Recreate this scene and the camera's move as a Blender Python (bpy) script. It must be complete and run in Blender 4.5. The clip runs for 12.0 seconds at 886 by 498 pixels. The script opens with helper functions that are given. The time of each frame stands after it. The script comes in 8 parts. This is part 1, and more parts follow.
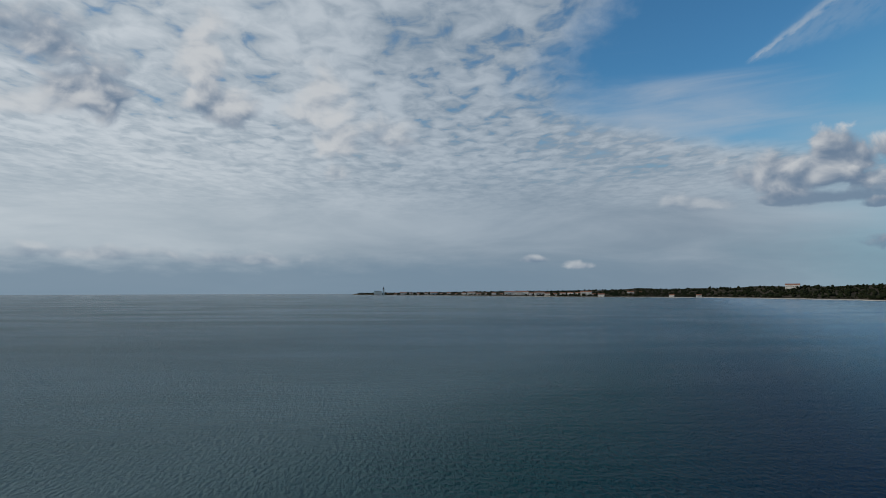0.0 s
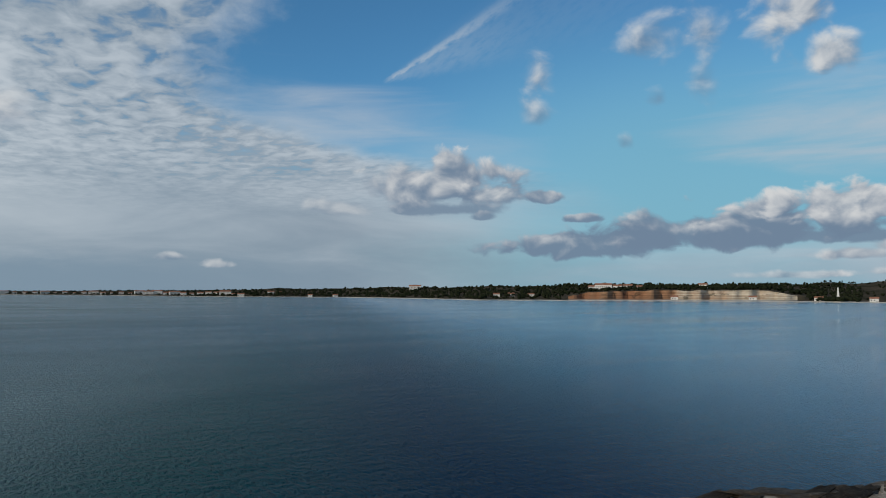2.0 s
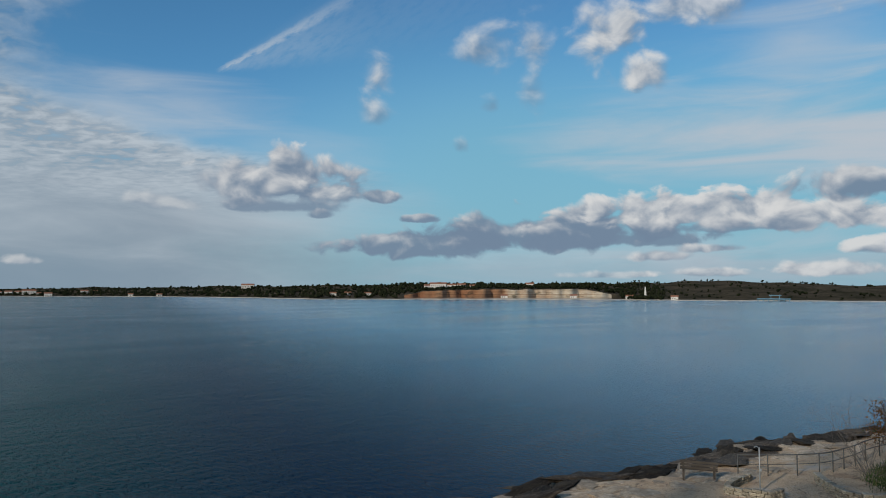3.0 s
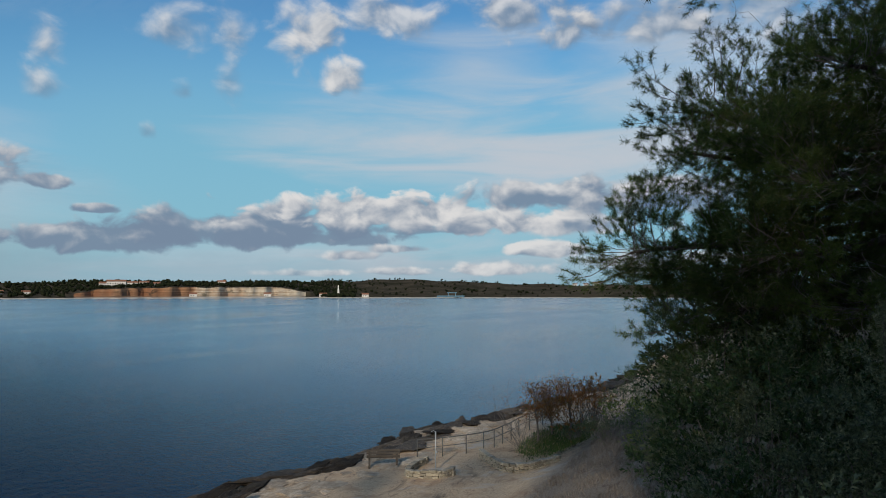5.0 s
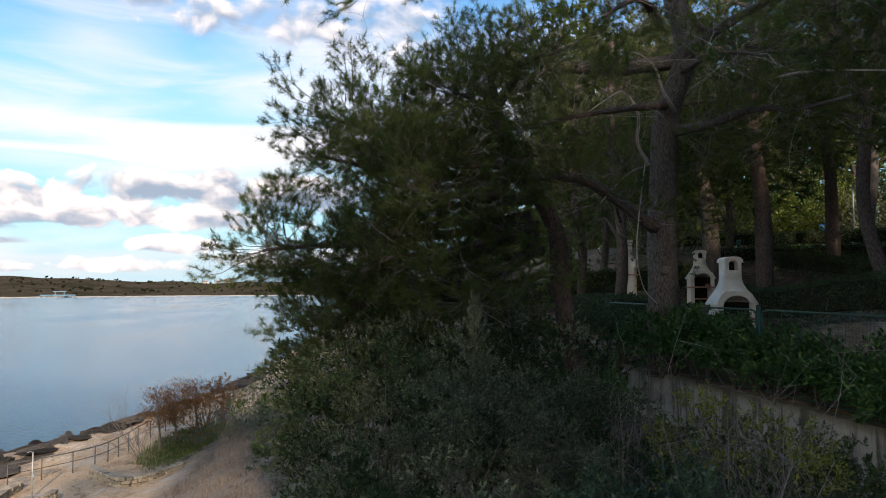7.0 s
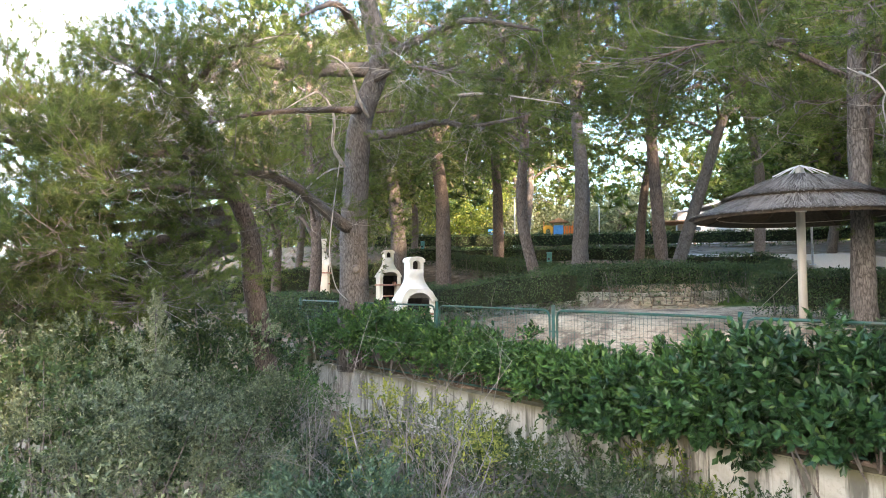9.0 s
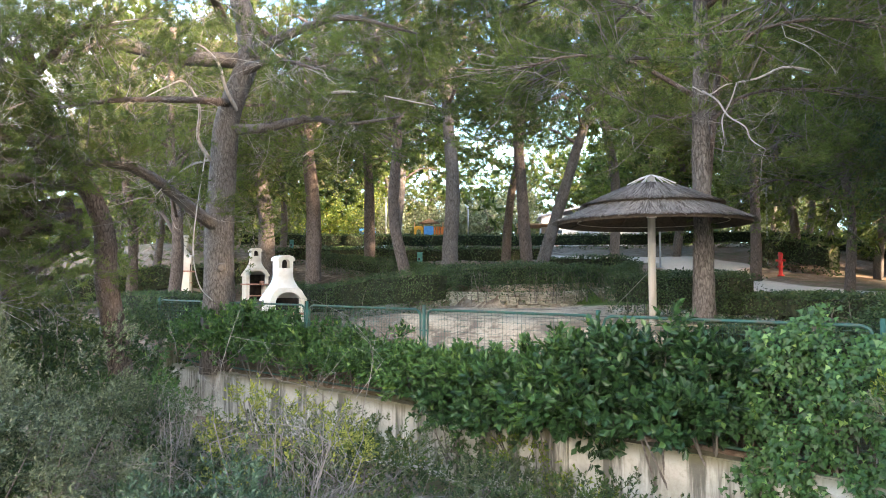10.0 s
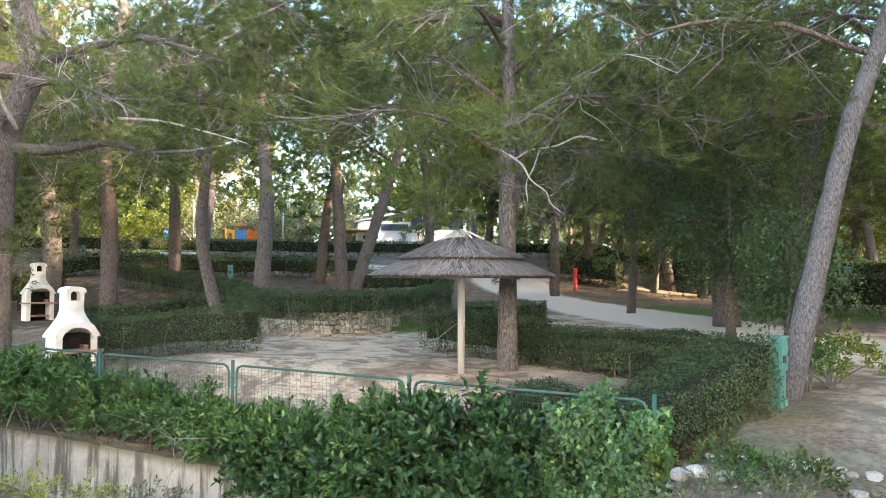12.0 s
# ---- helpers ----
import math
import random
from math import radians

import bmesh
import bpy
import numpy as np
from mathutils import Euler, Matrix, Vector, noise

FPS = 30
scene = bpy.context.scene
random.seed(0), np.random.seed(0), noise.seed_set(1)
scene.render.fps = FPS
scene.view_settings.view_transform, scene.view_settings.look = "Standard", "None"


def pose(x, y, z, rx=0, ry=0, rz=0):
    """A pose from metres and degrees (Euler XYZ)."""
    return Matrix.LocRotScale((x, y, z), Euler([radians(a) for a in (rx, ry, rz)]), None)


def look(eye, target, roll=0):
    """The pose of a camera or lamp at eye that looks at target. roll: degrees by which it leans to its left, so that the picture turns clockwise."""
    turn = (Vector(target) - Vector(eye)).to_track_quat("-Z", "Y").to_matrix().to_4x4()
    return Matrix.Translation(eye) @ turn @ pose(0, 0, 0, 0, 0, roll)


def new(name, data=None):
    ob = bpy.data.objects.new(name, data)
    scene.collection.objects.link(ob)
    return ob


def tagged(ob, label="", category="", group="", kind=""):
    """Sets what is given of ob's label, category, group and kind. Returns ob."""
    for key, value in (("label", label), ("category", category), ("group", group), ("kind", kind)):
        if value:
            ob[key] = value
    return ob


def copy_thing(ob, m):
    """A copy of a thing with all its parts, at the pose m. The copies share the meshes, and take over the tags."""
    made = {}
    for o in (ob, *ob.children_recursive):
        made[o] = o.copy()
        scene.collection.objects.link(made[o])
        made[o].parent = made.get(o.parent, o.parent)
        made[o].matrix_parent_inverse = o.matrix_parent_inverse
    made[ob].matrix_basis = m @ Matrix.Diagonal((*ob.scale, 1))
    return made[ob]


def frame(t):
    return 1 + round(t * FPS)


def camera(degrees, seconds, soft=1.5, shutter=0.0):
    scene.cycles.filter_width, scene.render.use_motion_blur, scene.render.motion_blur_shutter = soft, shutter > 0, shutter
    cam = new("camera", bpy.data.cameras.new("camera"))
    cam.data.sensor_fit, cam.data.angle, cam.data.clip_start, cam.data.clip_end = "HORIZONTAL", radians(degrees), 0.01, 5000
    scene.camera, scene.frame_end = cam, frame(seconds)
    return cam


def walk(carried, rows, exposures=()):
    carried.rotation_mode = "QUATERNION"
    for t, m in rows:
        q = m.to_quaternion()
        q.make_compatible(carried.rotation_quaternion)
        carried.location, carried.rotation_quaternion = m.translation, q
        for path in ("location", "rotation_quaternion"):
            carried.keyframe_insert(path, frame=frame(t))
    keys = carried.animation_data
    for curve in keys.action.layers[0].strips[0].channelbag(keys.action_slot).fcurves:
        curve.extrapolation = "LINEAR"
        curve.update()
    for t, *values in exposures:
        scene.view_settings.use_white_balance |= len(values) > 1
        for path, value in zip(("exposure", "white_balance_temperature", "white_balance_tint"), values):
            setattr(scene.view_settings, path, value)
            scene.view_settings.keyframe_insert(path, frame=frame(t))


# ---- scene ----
cam = camera(65.1, 12.0, soft=1.0)
PATH = [
    (0.0, (0.000, 0.001, 10.200), (0.000, 9.981, 10.821), -0.143),
    (0.5, (0.001, 0.001, 10.200), (0.761, 9.953, 10.821), -0.159),
    (1.0, (0.001, 0.001, 10.200), (2.055, 9.768, 10.823), -0.000),
    (1.5, (0.002, 0.002, 10.200), (3.647, 9.293, 10.819), 0.072),
    (2.0, (0.003, 0.003, 10.200), (4.841, 8.733, 10.816), 0.121),
    (2.5, (0.005, 0.005, 10.200), (5.834, 8.106, 10.810), 0.119),
    (3.0, (0.006, 0.008, 10.200), (6.734, 7.382, 10.806), 0.088),
    (5.0, (0.008, 0.016, 10.200), (9.209, 3.890, 10.782), 0.029),
    (5.5, (0.012, 0.005, 10.200), (9.614, 2.739, 10.776), -0.063),
    (6.0, (0.018, -0.003, 10.200), (9.909, 1.363, 10.761), -0.139),
    (6.5, (0.017, -0.003, 10.200), (10.001, -0.037, 10.752), -0.118),
    (7.0, (0.017, -0.006, 10.200), (9.933, -1.185, 10.740), -0.163),
    (9.0, (0.017, -0.050, 10.200), (8.529, -5.275, 10.695), -0.240),
    (9.5, (0.017, -0.031, 10.200), (7.917, -6.142, 10.687), -0.111),
    (10.0, (0.015, -0.007, 10.192), (7.412, -6.719, 10.681), -0.023),
    (10.5, (-0.004, 0.005, 10.233), (6.963, -7.152, 10.716), 0.001),
    (11.0, (-0.030, 0.008, 10.553), (6.434, -7.608, 11.013), 0.155),
    (11.5, (-0.053, 0.015, 10.930), (5.883, -8.021, 11.359), 0.158),
    (12.0, (-0.045, 0.024, 11.233), (5.353, -8.385, 11.637), 0.224),
]
# ---- world ----
# seconds, stops, white balance: the camera opens up and warms its picture as it turns into the shade of the pines
EXPOSURES = [(0.0, -0.24, 6100, 8), (1.5, -0.12, 6200, 8), (2.5, -0.05, 6300, 8), (3.2, -0.02, 6350, 9), (5.0, 0.06, 6450, 10), (5.5, 0.19, 6600, 11), (6.0, 0.45, 6900, 14), (6.5, 0.74, 7200, 17), (7.2, 1.28, 7600, 21), (8.8, 4.05, 8300, 24), (11.0, 4.08, 8400, 24), (12.0, 4.22, 8500, 24)]
walk(cam, [(t, look(eye, target, roll)) for t, eye, target, roll in PATH], EXPOSURES)

SUN_BEARING, SUN_HEIGHT = -98.0, 24.0      # degrees clockwise from +y, degrees up


def compass(bearing, dist, z=0.0):
    """A place by its bearing (degrees clockwise from +y) and distance from the hover point, and its height."""
    return Vector((dist * math.sin(radians(bearing)), dist * math.cos(radians(bearing)), z))


class Nodes:
    """Short calls for building a node tree."""

    def __init__(self, tree):
        self.tree = tree

    def add(self, kind, *links, **values):
        n = self.tree.nodes.new(kind)
        for k, v in values.items():
            setattr(n, k, v)
        for i, v in enumerate(links):
            self.put(n.inputs[i], v)
        return n

    def put(self, socket, v):
        if v is None:
            return
        if isinstance(v, bpy.types.NodeSocket):
            self.tree.links.new(v, socket)
        else:
            socket.default_value = v

    def math(self, op, a, b=None, c=None):
        return self.add("ShaderNodeMath", a, b, c, operation=op).outputs[0]

    def span(self, v, a, b, lo=0.0, hi=1.0):
        """A smooth step of v from a to b."""
        return self.add("ShaderNodeMapRange", v, a, b, lo, hi, interpolation_type="SMOOTHSTEP").outputs[0]

    def vec(self, x, y, z=0.0):
        return self.add("ShaderNodeCombineXYZ", x, y, z).outputs[0]

    def scaled(self, v, s):
        return self.add("ShaderNodeVectorMath", v, s, operation="MULTIPLY").outputs[0]

    def noise(self, v, scale, detail=4.0, rough=0.55, distort=0.0):
        n = self.add("ShaderNodeTexNoise")
        self.put(n.inputs["Vector"], v)
        for key, value in (("Scale", scale), ("Detail", detail), ("Roughness", rough), ("Distortion", distort)):
            n.inputs[key].default_value = value
        return n.outputs["Fac"]

    def mix(self, fac, a, b, blend="MIX"):
        n = self.add("ShaderNodeMix", data_type="RGBA", blend_type=blend)
        for key, v in ((0, fac), (6, a), (7, b)):
            if isinstance(v, tuple) and len(v) == 3:
                v = (*v, 1)
            self.put(n.inputs[key], v)
        return n.outputs[2]


def cloud_group():
    """One cumulus: a ragged ellipse of the sky with a flatter base, its billows lit from above and the sun's side."""
    g = bpy.data.node_groups.new("cumulus", "ShaderNodeTree")
    for name, kind in (("Color", "NodeSocketColor"), ("A", "NodeSocketFloat"), ("E", "NodeSocketFloat"), ("Rag", "NodeSocketFloat"), ("Relief", "NodeSocketFloat"),
                       ("a0", "NodeSocketFloat"), ("e0", "NodeSocketFloat"), ("ra", "NodeSocketFloat"), ("re", "NodeSocketFloat"), ("Lit", "NodeSocketFloat"), ("Opacity", "NodeSocketFloat"), ("Soft", "NodeSocketFloat")):
        g.interface.new_socket(name, in_out="INPUT", socket_type=kind)
    g.interface.new_socket("Color", in_out="OUTPUT", socket_type="NodeSocketColor")
    n = Nodes(g)
    i = n.add("NodeGroupInput").outputs
    o = n.add("NodeGroupOutput")
    da = n.math("DIVIDE", n.math("SUBTRACT", i["A"], i["a0"]), i["ra"])
    de = n.math("DIVIDE", n.math("SUBTRACT", i["E"], i["e0"]), i["re"])
    low = n.math("MINIMUM", de, n.math("MULTIPLY", de, 1.6))
    r = n.math("SQRT", n.math("ADD", n.math("MULTIPLY", da, da), n.math("MULTIPLY", low, low)))
    d = n.math("ADD", n.math("SUBTRACT", 1.2, r), i["Rag"])
    alpha = n.math("MULTIPLY", n.span(d, 0.0, i["Soft"]), i["Opacity"])
    s = n.math("ADD", n.math("SUBTRACT", n.math("MULTIPLY", de, 0.40), n.math("MULTIPLY", da, 0.10)), n.math("MULTIPLY", i["Relief"], 1.6))
    s = n.span(n.math("ADD", s, i["Lit"]), -0.35, 1.25)
    n.tree.links.new(n.mix(alpha, i["Color"], n.mix(s, CLOUD_SHADE, CLOUD_LIT)), o.inputs[0])
    return g


CLOUD_SHADE, CLOUD_LIT = (1.75, 2.4, 3.3), (6.8, 6.7, 6.6)
# the heaps of cloud: bearing, height, half width, half height (degrees), how lit, opacity, softness of the edge
OPEN_SEA = [
    (-31.5, 17.8, 4.6, 2.8, 0.11, 0.95, 0.9), (-27.5, 14.6, 3.6, 2.6, 0.06, 1, 0.8), (-30.5, 13.4, 4.2, 1.7, 0.88, 0.7, 0.9),
    (-19.4, 17.8, 2.4, 3.2, 0.88, 0.9, 0.9), (-18, 14.4, 2.7, 2.3, 0.48, 0.95, 0.8),
    (-10.2, 15, 2.8, 3.4, 0.98, 0.85, 1), (-8.8, 12, 2.8, 1.9, 0.78, 0.9, 0.9), (-4.4, 12.5, 2.6, 2, 0.53, 0.7, 1), (-8.7, 9.6, 1.3, 1, 0.68, 0.6, 0.9),
    (-27, 2.9, 6, 0.7, 0.38, 0.5, 0.9), (-16, 2.6, 5, 0.6, 0.43, 0.45, 0.9), (7.6, 2.6, 1.4, 0.35, 0.63, 0.6, 0.8), (11, 2.1, 1.2, 0.4, 0.73, 0.6, 0.8),
]
COAST_HEAPS = [
    (20.5, 6.9, 4, 1, 0.15, 0.5, 0.9), (26.6, 8.5, 4.2, 1.9, 0.15, 0.95, 0.6), (30.4, 9.2, 4, 2, 0.17, 1, 0.5), (33, 8, 2.2, 1.2, -0.05, 0.9, 0.6), (29, 6.7, 5, 0.7, -0.3, 0.8, 0.7),
    (37.6, 7.7, 1.7, 0.65, -0.1, 0.95, 0.5), (40.2, 5.9, 1.7, 0.42, -0.2, 0.95, 0.5), (32.2, 6.1, 1.3, 0.45, -0.15, 0.85, 0.6),
]
HIGH_HEAPS = [
    (36.8, 16.9, 1.43, 2.42, 0.45, 0.85, 1.26), (36.9, 14.6, 1.43, 1.54, 0.15, 0.55, 1.49), (46.2, 19.3, 3.52, 2.2, 0.35, 0.75, 1.38), (50, 19.6, 1.76, 2.64, 0.35, 0.7, 1.38), (49.7, 16, 1.32, 1.98, 0.15, 0.5, 1.26), (46.5, 15, 0.99, 0.88, 0.05, 0.45, 1.15), (43.8, 11.8, 0.66, 0.77, 0.05, 0.45, 1.15),
    (56.2, 20, 3.3, 2.86, 0.55, 0.95, 1.03), (58.2, 17, 2.09, 2.2, 0.4, 0.95, 1.03), (62, 21.6, 5.5, 2.53, 0.45, 0.8, 1.03),
    (73.5, 21.8, 5.72, 2.42, 0.25, 0.85, 0.92), (77.2, 20.3, 2.42, 1.65, 0, 0.8, 0.92), (84.4, 20.4, 5.06, 2.64, 0, 0.8, 0.92),
]
LONG_BANK = [
    (42, 3.8, 7.58, 1.46, -0.51, 0.95, 0.5), (48, 4.4, 5.36, 1.9, -0.36, 0.95, 0.5), (54.2, 4.8, 5.13, 2.18, -0.16, 0.98, 0.45), (59.6, 5.9, 4.66, 1.76, 0.42, 0.98, 0.4), (65, 5.9, 5.36, 1.65, 0.47, 0.98, 0.4),
    (56, 4.1, 8.16, 1.01, -0.56, 0.9, 0.5), (70.8, 5.4, 7, 1.41, 0.52, 0.98, 0.45), (76.5, 7.5, 7.23, 1.53, 0.02, 0.95, 0.5), (77.5, 5.1, 8.16, 1.06, 0.52, 0.95, 0.5), (84, 7.1, 7, 1.99, 0.07, 0.9, 0.6), (64.5, 4.9, 7, 0.59, -0.18, 0.8, 0.6), (92, 20.9, 5.83, 3.53, 0.22, 0.7, 0.9),
]
LOW_HEAPS = [
    (59.2, 2.7, 2.6, 0.6, 0.35, 0.9, 0.6), (64.0, 3.3, 3.0, 0.45, 0.35, 0.9, 0.6), (63.0, 1.4, 5.0, 0.45, 0.55, 0.8, 0.7), (71.2, 1.6, 5.0, 0.65, 0.6, 0.9, 0.6), (75.9, 3.2, 3.4, 0.75, 0.6, 0.95, 0.5), (84.0, 2.2, 6.0, 1.1, 0.5, 0.8, 0.8), (56.0, 1.3, 4.0, 0.35, 0.4, 0.6, 0.8),
]

world = bpy.data.worlds.new("sky")
scene.world = world
world.use_nodes = True
wn = Nodes(world.node_tree)
sky = wn.add("ShaderNodeTexSky", sky_type="NISHITA", sun_disc=False, sun_elevation=radians(SUN_HEIGHT), sun_rotation=radians(SUN_BEARING),
             air_density=1.0, dust_density=0.3, ozone_density=3.0)
way = wn.add("ShaderNodeTexCoord").outputs["Generated"]
xyz = wn.add("ShaderNodeSeparateXYZ", way).outputs
A = wn.math("DEGREES", wn.math("ARCTAN2", xyz[0], xyz[1]))
E = wn.math("DEGREES", wn.math("ARCSINE", xyz[2]))
flat = wn.add("ShaderNodeVectorMath", way, wn.vec(*[wn.math("MAXIMUM", xyz[2], 0.06)] * 3), operation="DIVIDE").outputs[0]
face = wn.vec(wn.math("MULTIPLY", A, 0.36), wn.math("MULTIPLY", E, 0.5))
above = wn.add("ShaderNodeVectorMath", face, (-0.16, 0.36, 0.0), operation="ADD").outputs[0]
heap, heap_above = wn.noise(face, 0.9, 7, 0.5, 0.3), wn.noise(above, 0.9, 4, 0.42, 0.3)
rag = wn.math("MULTIPLY", wn.math("SUBTRACT", heap, 0.5), 2.9)
relief = wn.math("MULTIPLY", wn.math("SUBTRACT", heap, heap_above), 2.2)
streak = wn.noise(wn.vec(wn.math("MULTIPLY", wn.math("ADD", A, wn.math("MULTIPLY", E, 2.0)), 0.07), wn.math("MULTIPLY", wn.math("SUBTRACT", E, wn.math("MULTIPLY", A, 0.06)), 0.45)), 0.9, 6, 0.55, 0.6)
# the clear sky, paler and greener towards the horizon
colour = wn.mix(1.0, sky.outputs[0], (0.60, 1.02, 1.14), "MULTIPLY")
colour = wn.mix(wn.span(E, 18.0, -1.0, 0.0, 0.9), colour, (3.3, 5.0, 5.6))
colour = wn.mix(wn.math("MULTIPLY", wn.span(A, 20.0, 48.0, 0.0, 0.75), wn.span(E, 24.0, 10.0)), colour, (1.95, 4.35, 5.5))
# thin high veils
for a0, e0, ra, re, op in ((62, 2.0, 28, 3.4, 0.8), (64, 12.2, 17, 4.2, 0.95), (74, 10.5, 13, 3.5, 0.9), (16, 12.5, 10, 5.0, 0.55), (21, 14.6, 9, 2.6, 0.5), (86, 16, 13, 9, 0.65), (82, 10, 12, 4, 0.7), (30, 11.0, 9, 2.6, 0.3), (100, 14, 25, 10, 0.75), (70, 18.0, 9, 4.0, 0.6), (66, 9.4, 10, 1.6, 0.5), (24, 6.0, 18, 3.4, 0.6)):
    da, de = wn.math("DIVIDE", wn.math("SUBTRACT", A, a0), ra), wn.math("DIVIDE", wn.math("SUBTRACT", E, e0), re)
    d = wn.math("SUBTRACT", 1.0, wn.math("SQRT", wn.math("ADD", wn.math("MULTIPLY", da, da), wn.math("MULTIPLY", de, de))))
    d = wn.math("ADD", d, wn.math("MULTIPLY", wn.math("SUBTRACT", streak, 0.5), 1.7))
    colour = wn.mix(wn.span(d, -0.1, 1.2, 0.0, op), colour, (4.9, 5.3, 5.8))
# an old vapour trail that widens upwards: a thin bright lower edge, a broad faint fan above it
u = wn.math("ADD", wn.math("MULTIPLY", wn.math("SUBTRACT", A, 24.0), 0.862), wn.math("MULTIPLY", wn.math("SUBTRACT", E, 17.0), 0.507))
v = wn.math("ADD", wn.math("MULTIPLY", wn.math("SUBTRACT", A, 24.0), -0.507), wn.math("MULTIPLY", wn.math("SUBTRACT", E, 17.0), 0.862))
trail_noise = wn.noise(wn.vec(wn.math("MULTIPLY", u, 0.5), wn.math("MULTIPLY", v, 1.4)), 1.5, 6, 0.65)
v = wn.math("ADD", v, wn.math("MULTIPLY", wn.math("SUBTRACT", trail_noise, 0.5), 0.8))
for grow, least, strong, shift in ((0.035, 0.09, 0.5, 0.0), (0.20, 0.12, 0.22, -0.16)):
    wide = wn.math("MAXIMUM", wn.math("ADD", wn.math("MULTIPLY", u, grow), least), 0.01)
    side = wn.math("ABSOLUTE", wn.math("DIVIDE", wn.math("SUBTRACT", v, wn.math("MULTIPLY", u, shift)), wide))
    trail = wn.math("MULTIPLY", wn.math("MULTIPLY", wn.span(side, 1.5, 0.1), wn.span(u, -0.2, 1.2)), wn.span(u, 14.0, 5.0, 0.3 * strong, strong))
    colour = wn.mix(wn.math("MULTIPLY", trail, wn.span(trail_noise, 0.15, 0.6)), colour, (5.0, 5.5, 6.0))
# a sheet of rippled high cloud over the open sea
cells = wn.noise(wn.add("ShaderNodeMapping", flat, None, (0, 0, radians(14)), (1.8, 1.1, 1.0)).outputs[0], 4.6, 4, 0.5, 0.4)
broad = wn.noise(wn.vec(wn.math("MULTIPLY", A, 0.075), wn.math("MULTIPLY", E, 0.34)), 0.8, 5, 0.55, 0.5)
edge = wn.math("ADD", 9.0, wn.math("MULTIPLY", wn.math("POWER", wn.math("MAXIMUM", wn.math("SUBTRACT", 16.0, E), 0.0), 2.0), 0.6))
edge = wn.math("ADD", wn.math("MINIMUM", edge, 33.0), wn.math("MULTIPLY", wn.math("MAXIMUM", wn.math("SUBTRACT", E, 18.0), 0.0), 0.8))
edge = wn.math("ADD", edge, wn.math("MULTIPLY", wn.math("SUBTRACT", wn.noise(face, 0.9, 6, 0.6), 0.5), 8.0))
sheet = wn.span(wn.math("DIVIDE", wn.math("SUBTRACT", A, edge), wn.span(E, 12.0, 6.0, 1.0, 3.2)), 4.5, -4.5)
sheet = wn.math("MULTIPLY", sheet, wn.span(E, 40.0, 27.0))
holes = wn.math("ADD", wn.math("MULTIPLY", wn.math("SUBTRACT", cells, 0.5), wn.span(E, 5.0, 15.0, 0.0, 4.6)), wn.math("ADD", wn.math("MULTIPLY", wn.math("SUBTRACT", broad, 0.5), 1.6), wn.span(A, 14.0, -16.0, 0.95, 1.35)))
holes = wn.math("ADD", holes, wn.span(E, 9.0, 3.5, 0.0, 2.0))
thick = wn.math("MULTIPLY", sheet, wn.span(holes, -0.05, 0.95, 0.30, 0.95))
tone = wn.math("ADD", wn.math("MULTIPLY", wn.math("SUBTRACT", cells, 0.5), wn.span(E, 5.0, 13.0, 0.0, 1.9)), wn.math("MULTIPLY", wn.math("SUBTRACT", broad, 0.5), 1.3))
tone = wn.span(wn.math("ADD", tone, wn.span(E, 6.0, 2.0, 0.55, 0.30)), 0.1, 1.0)
veil = wn.mix(wn.span(A, 8.0, -25.0), wn.mix(tone, (2.5, 3.1, 3.75), (4.9, 5.35, 5.8)), wn.mix(tone, (4.3, 4.8, 5.2), (6.9, 7.1, 7.2)))
colour = wn.mix(thick, colour, veil)
# low banks near the horizon
bank = wn.math("ADD", E, wn.math("MULTIPLY", wn.math("SUBTRACT", wn.noise(wn.vec(wn.math("MULTIPLY", A, 0.16), wn.math("MULTIPLY", E, 0.5)), 2.0, 5, 0.55), 0.5), 2.4))
colour = wn.mix(wn.math("MULTIPLY", wn.span(bank, 3.6, 1.4), wn.span(A, 34.0, -4.0, 0.25, 0.85)), colour, (2.1, 2.9, 3.65))
group = cloud_group()
for a0, e0, ra, re, lit, op, soft in OPEN_SEA + COAST_HEAPS + HIGH_HEAPS + LONG_BANK + LOW_HEAPS:
    n = wn.add("ShaderNodeGroup", node_tree=group)
    for key, value in (("Color", colour), ("A", A), ("E", E), ("Rag", rag), ("Relief", relief), ("a0", a0), ("e0", e0), ("ra", ra), ("re", re), ("Lit", lit), ("Opacity", op), ("Soft", soft)):
        wn.put(n.inputs[key], value)
    colour = n.outputs[0]
background = world.node_tree.nodes["Background"]
wn.put(background.inputs[0], colour)
background.inputs[1].default_value = 0.1

sun = new("sun", bpy.data.lights.new("sun", "SUN"))
sun.data.energy = 2.4
sun.data.angle = radians(1.5)
sun.data.color = (1.0, 0.9, 0.76)
sun.matrix_world = look(compass(SUN_BEARING, 100, 100 * math.tan(radians(SUN_HEIGHT))), (0, 0, 0))


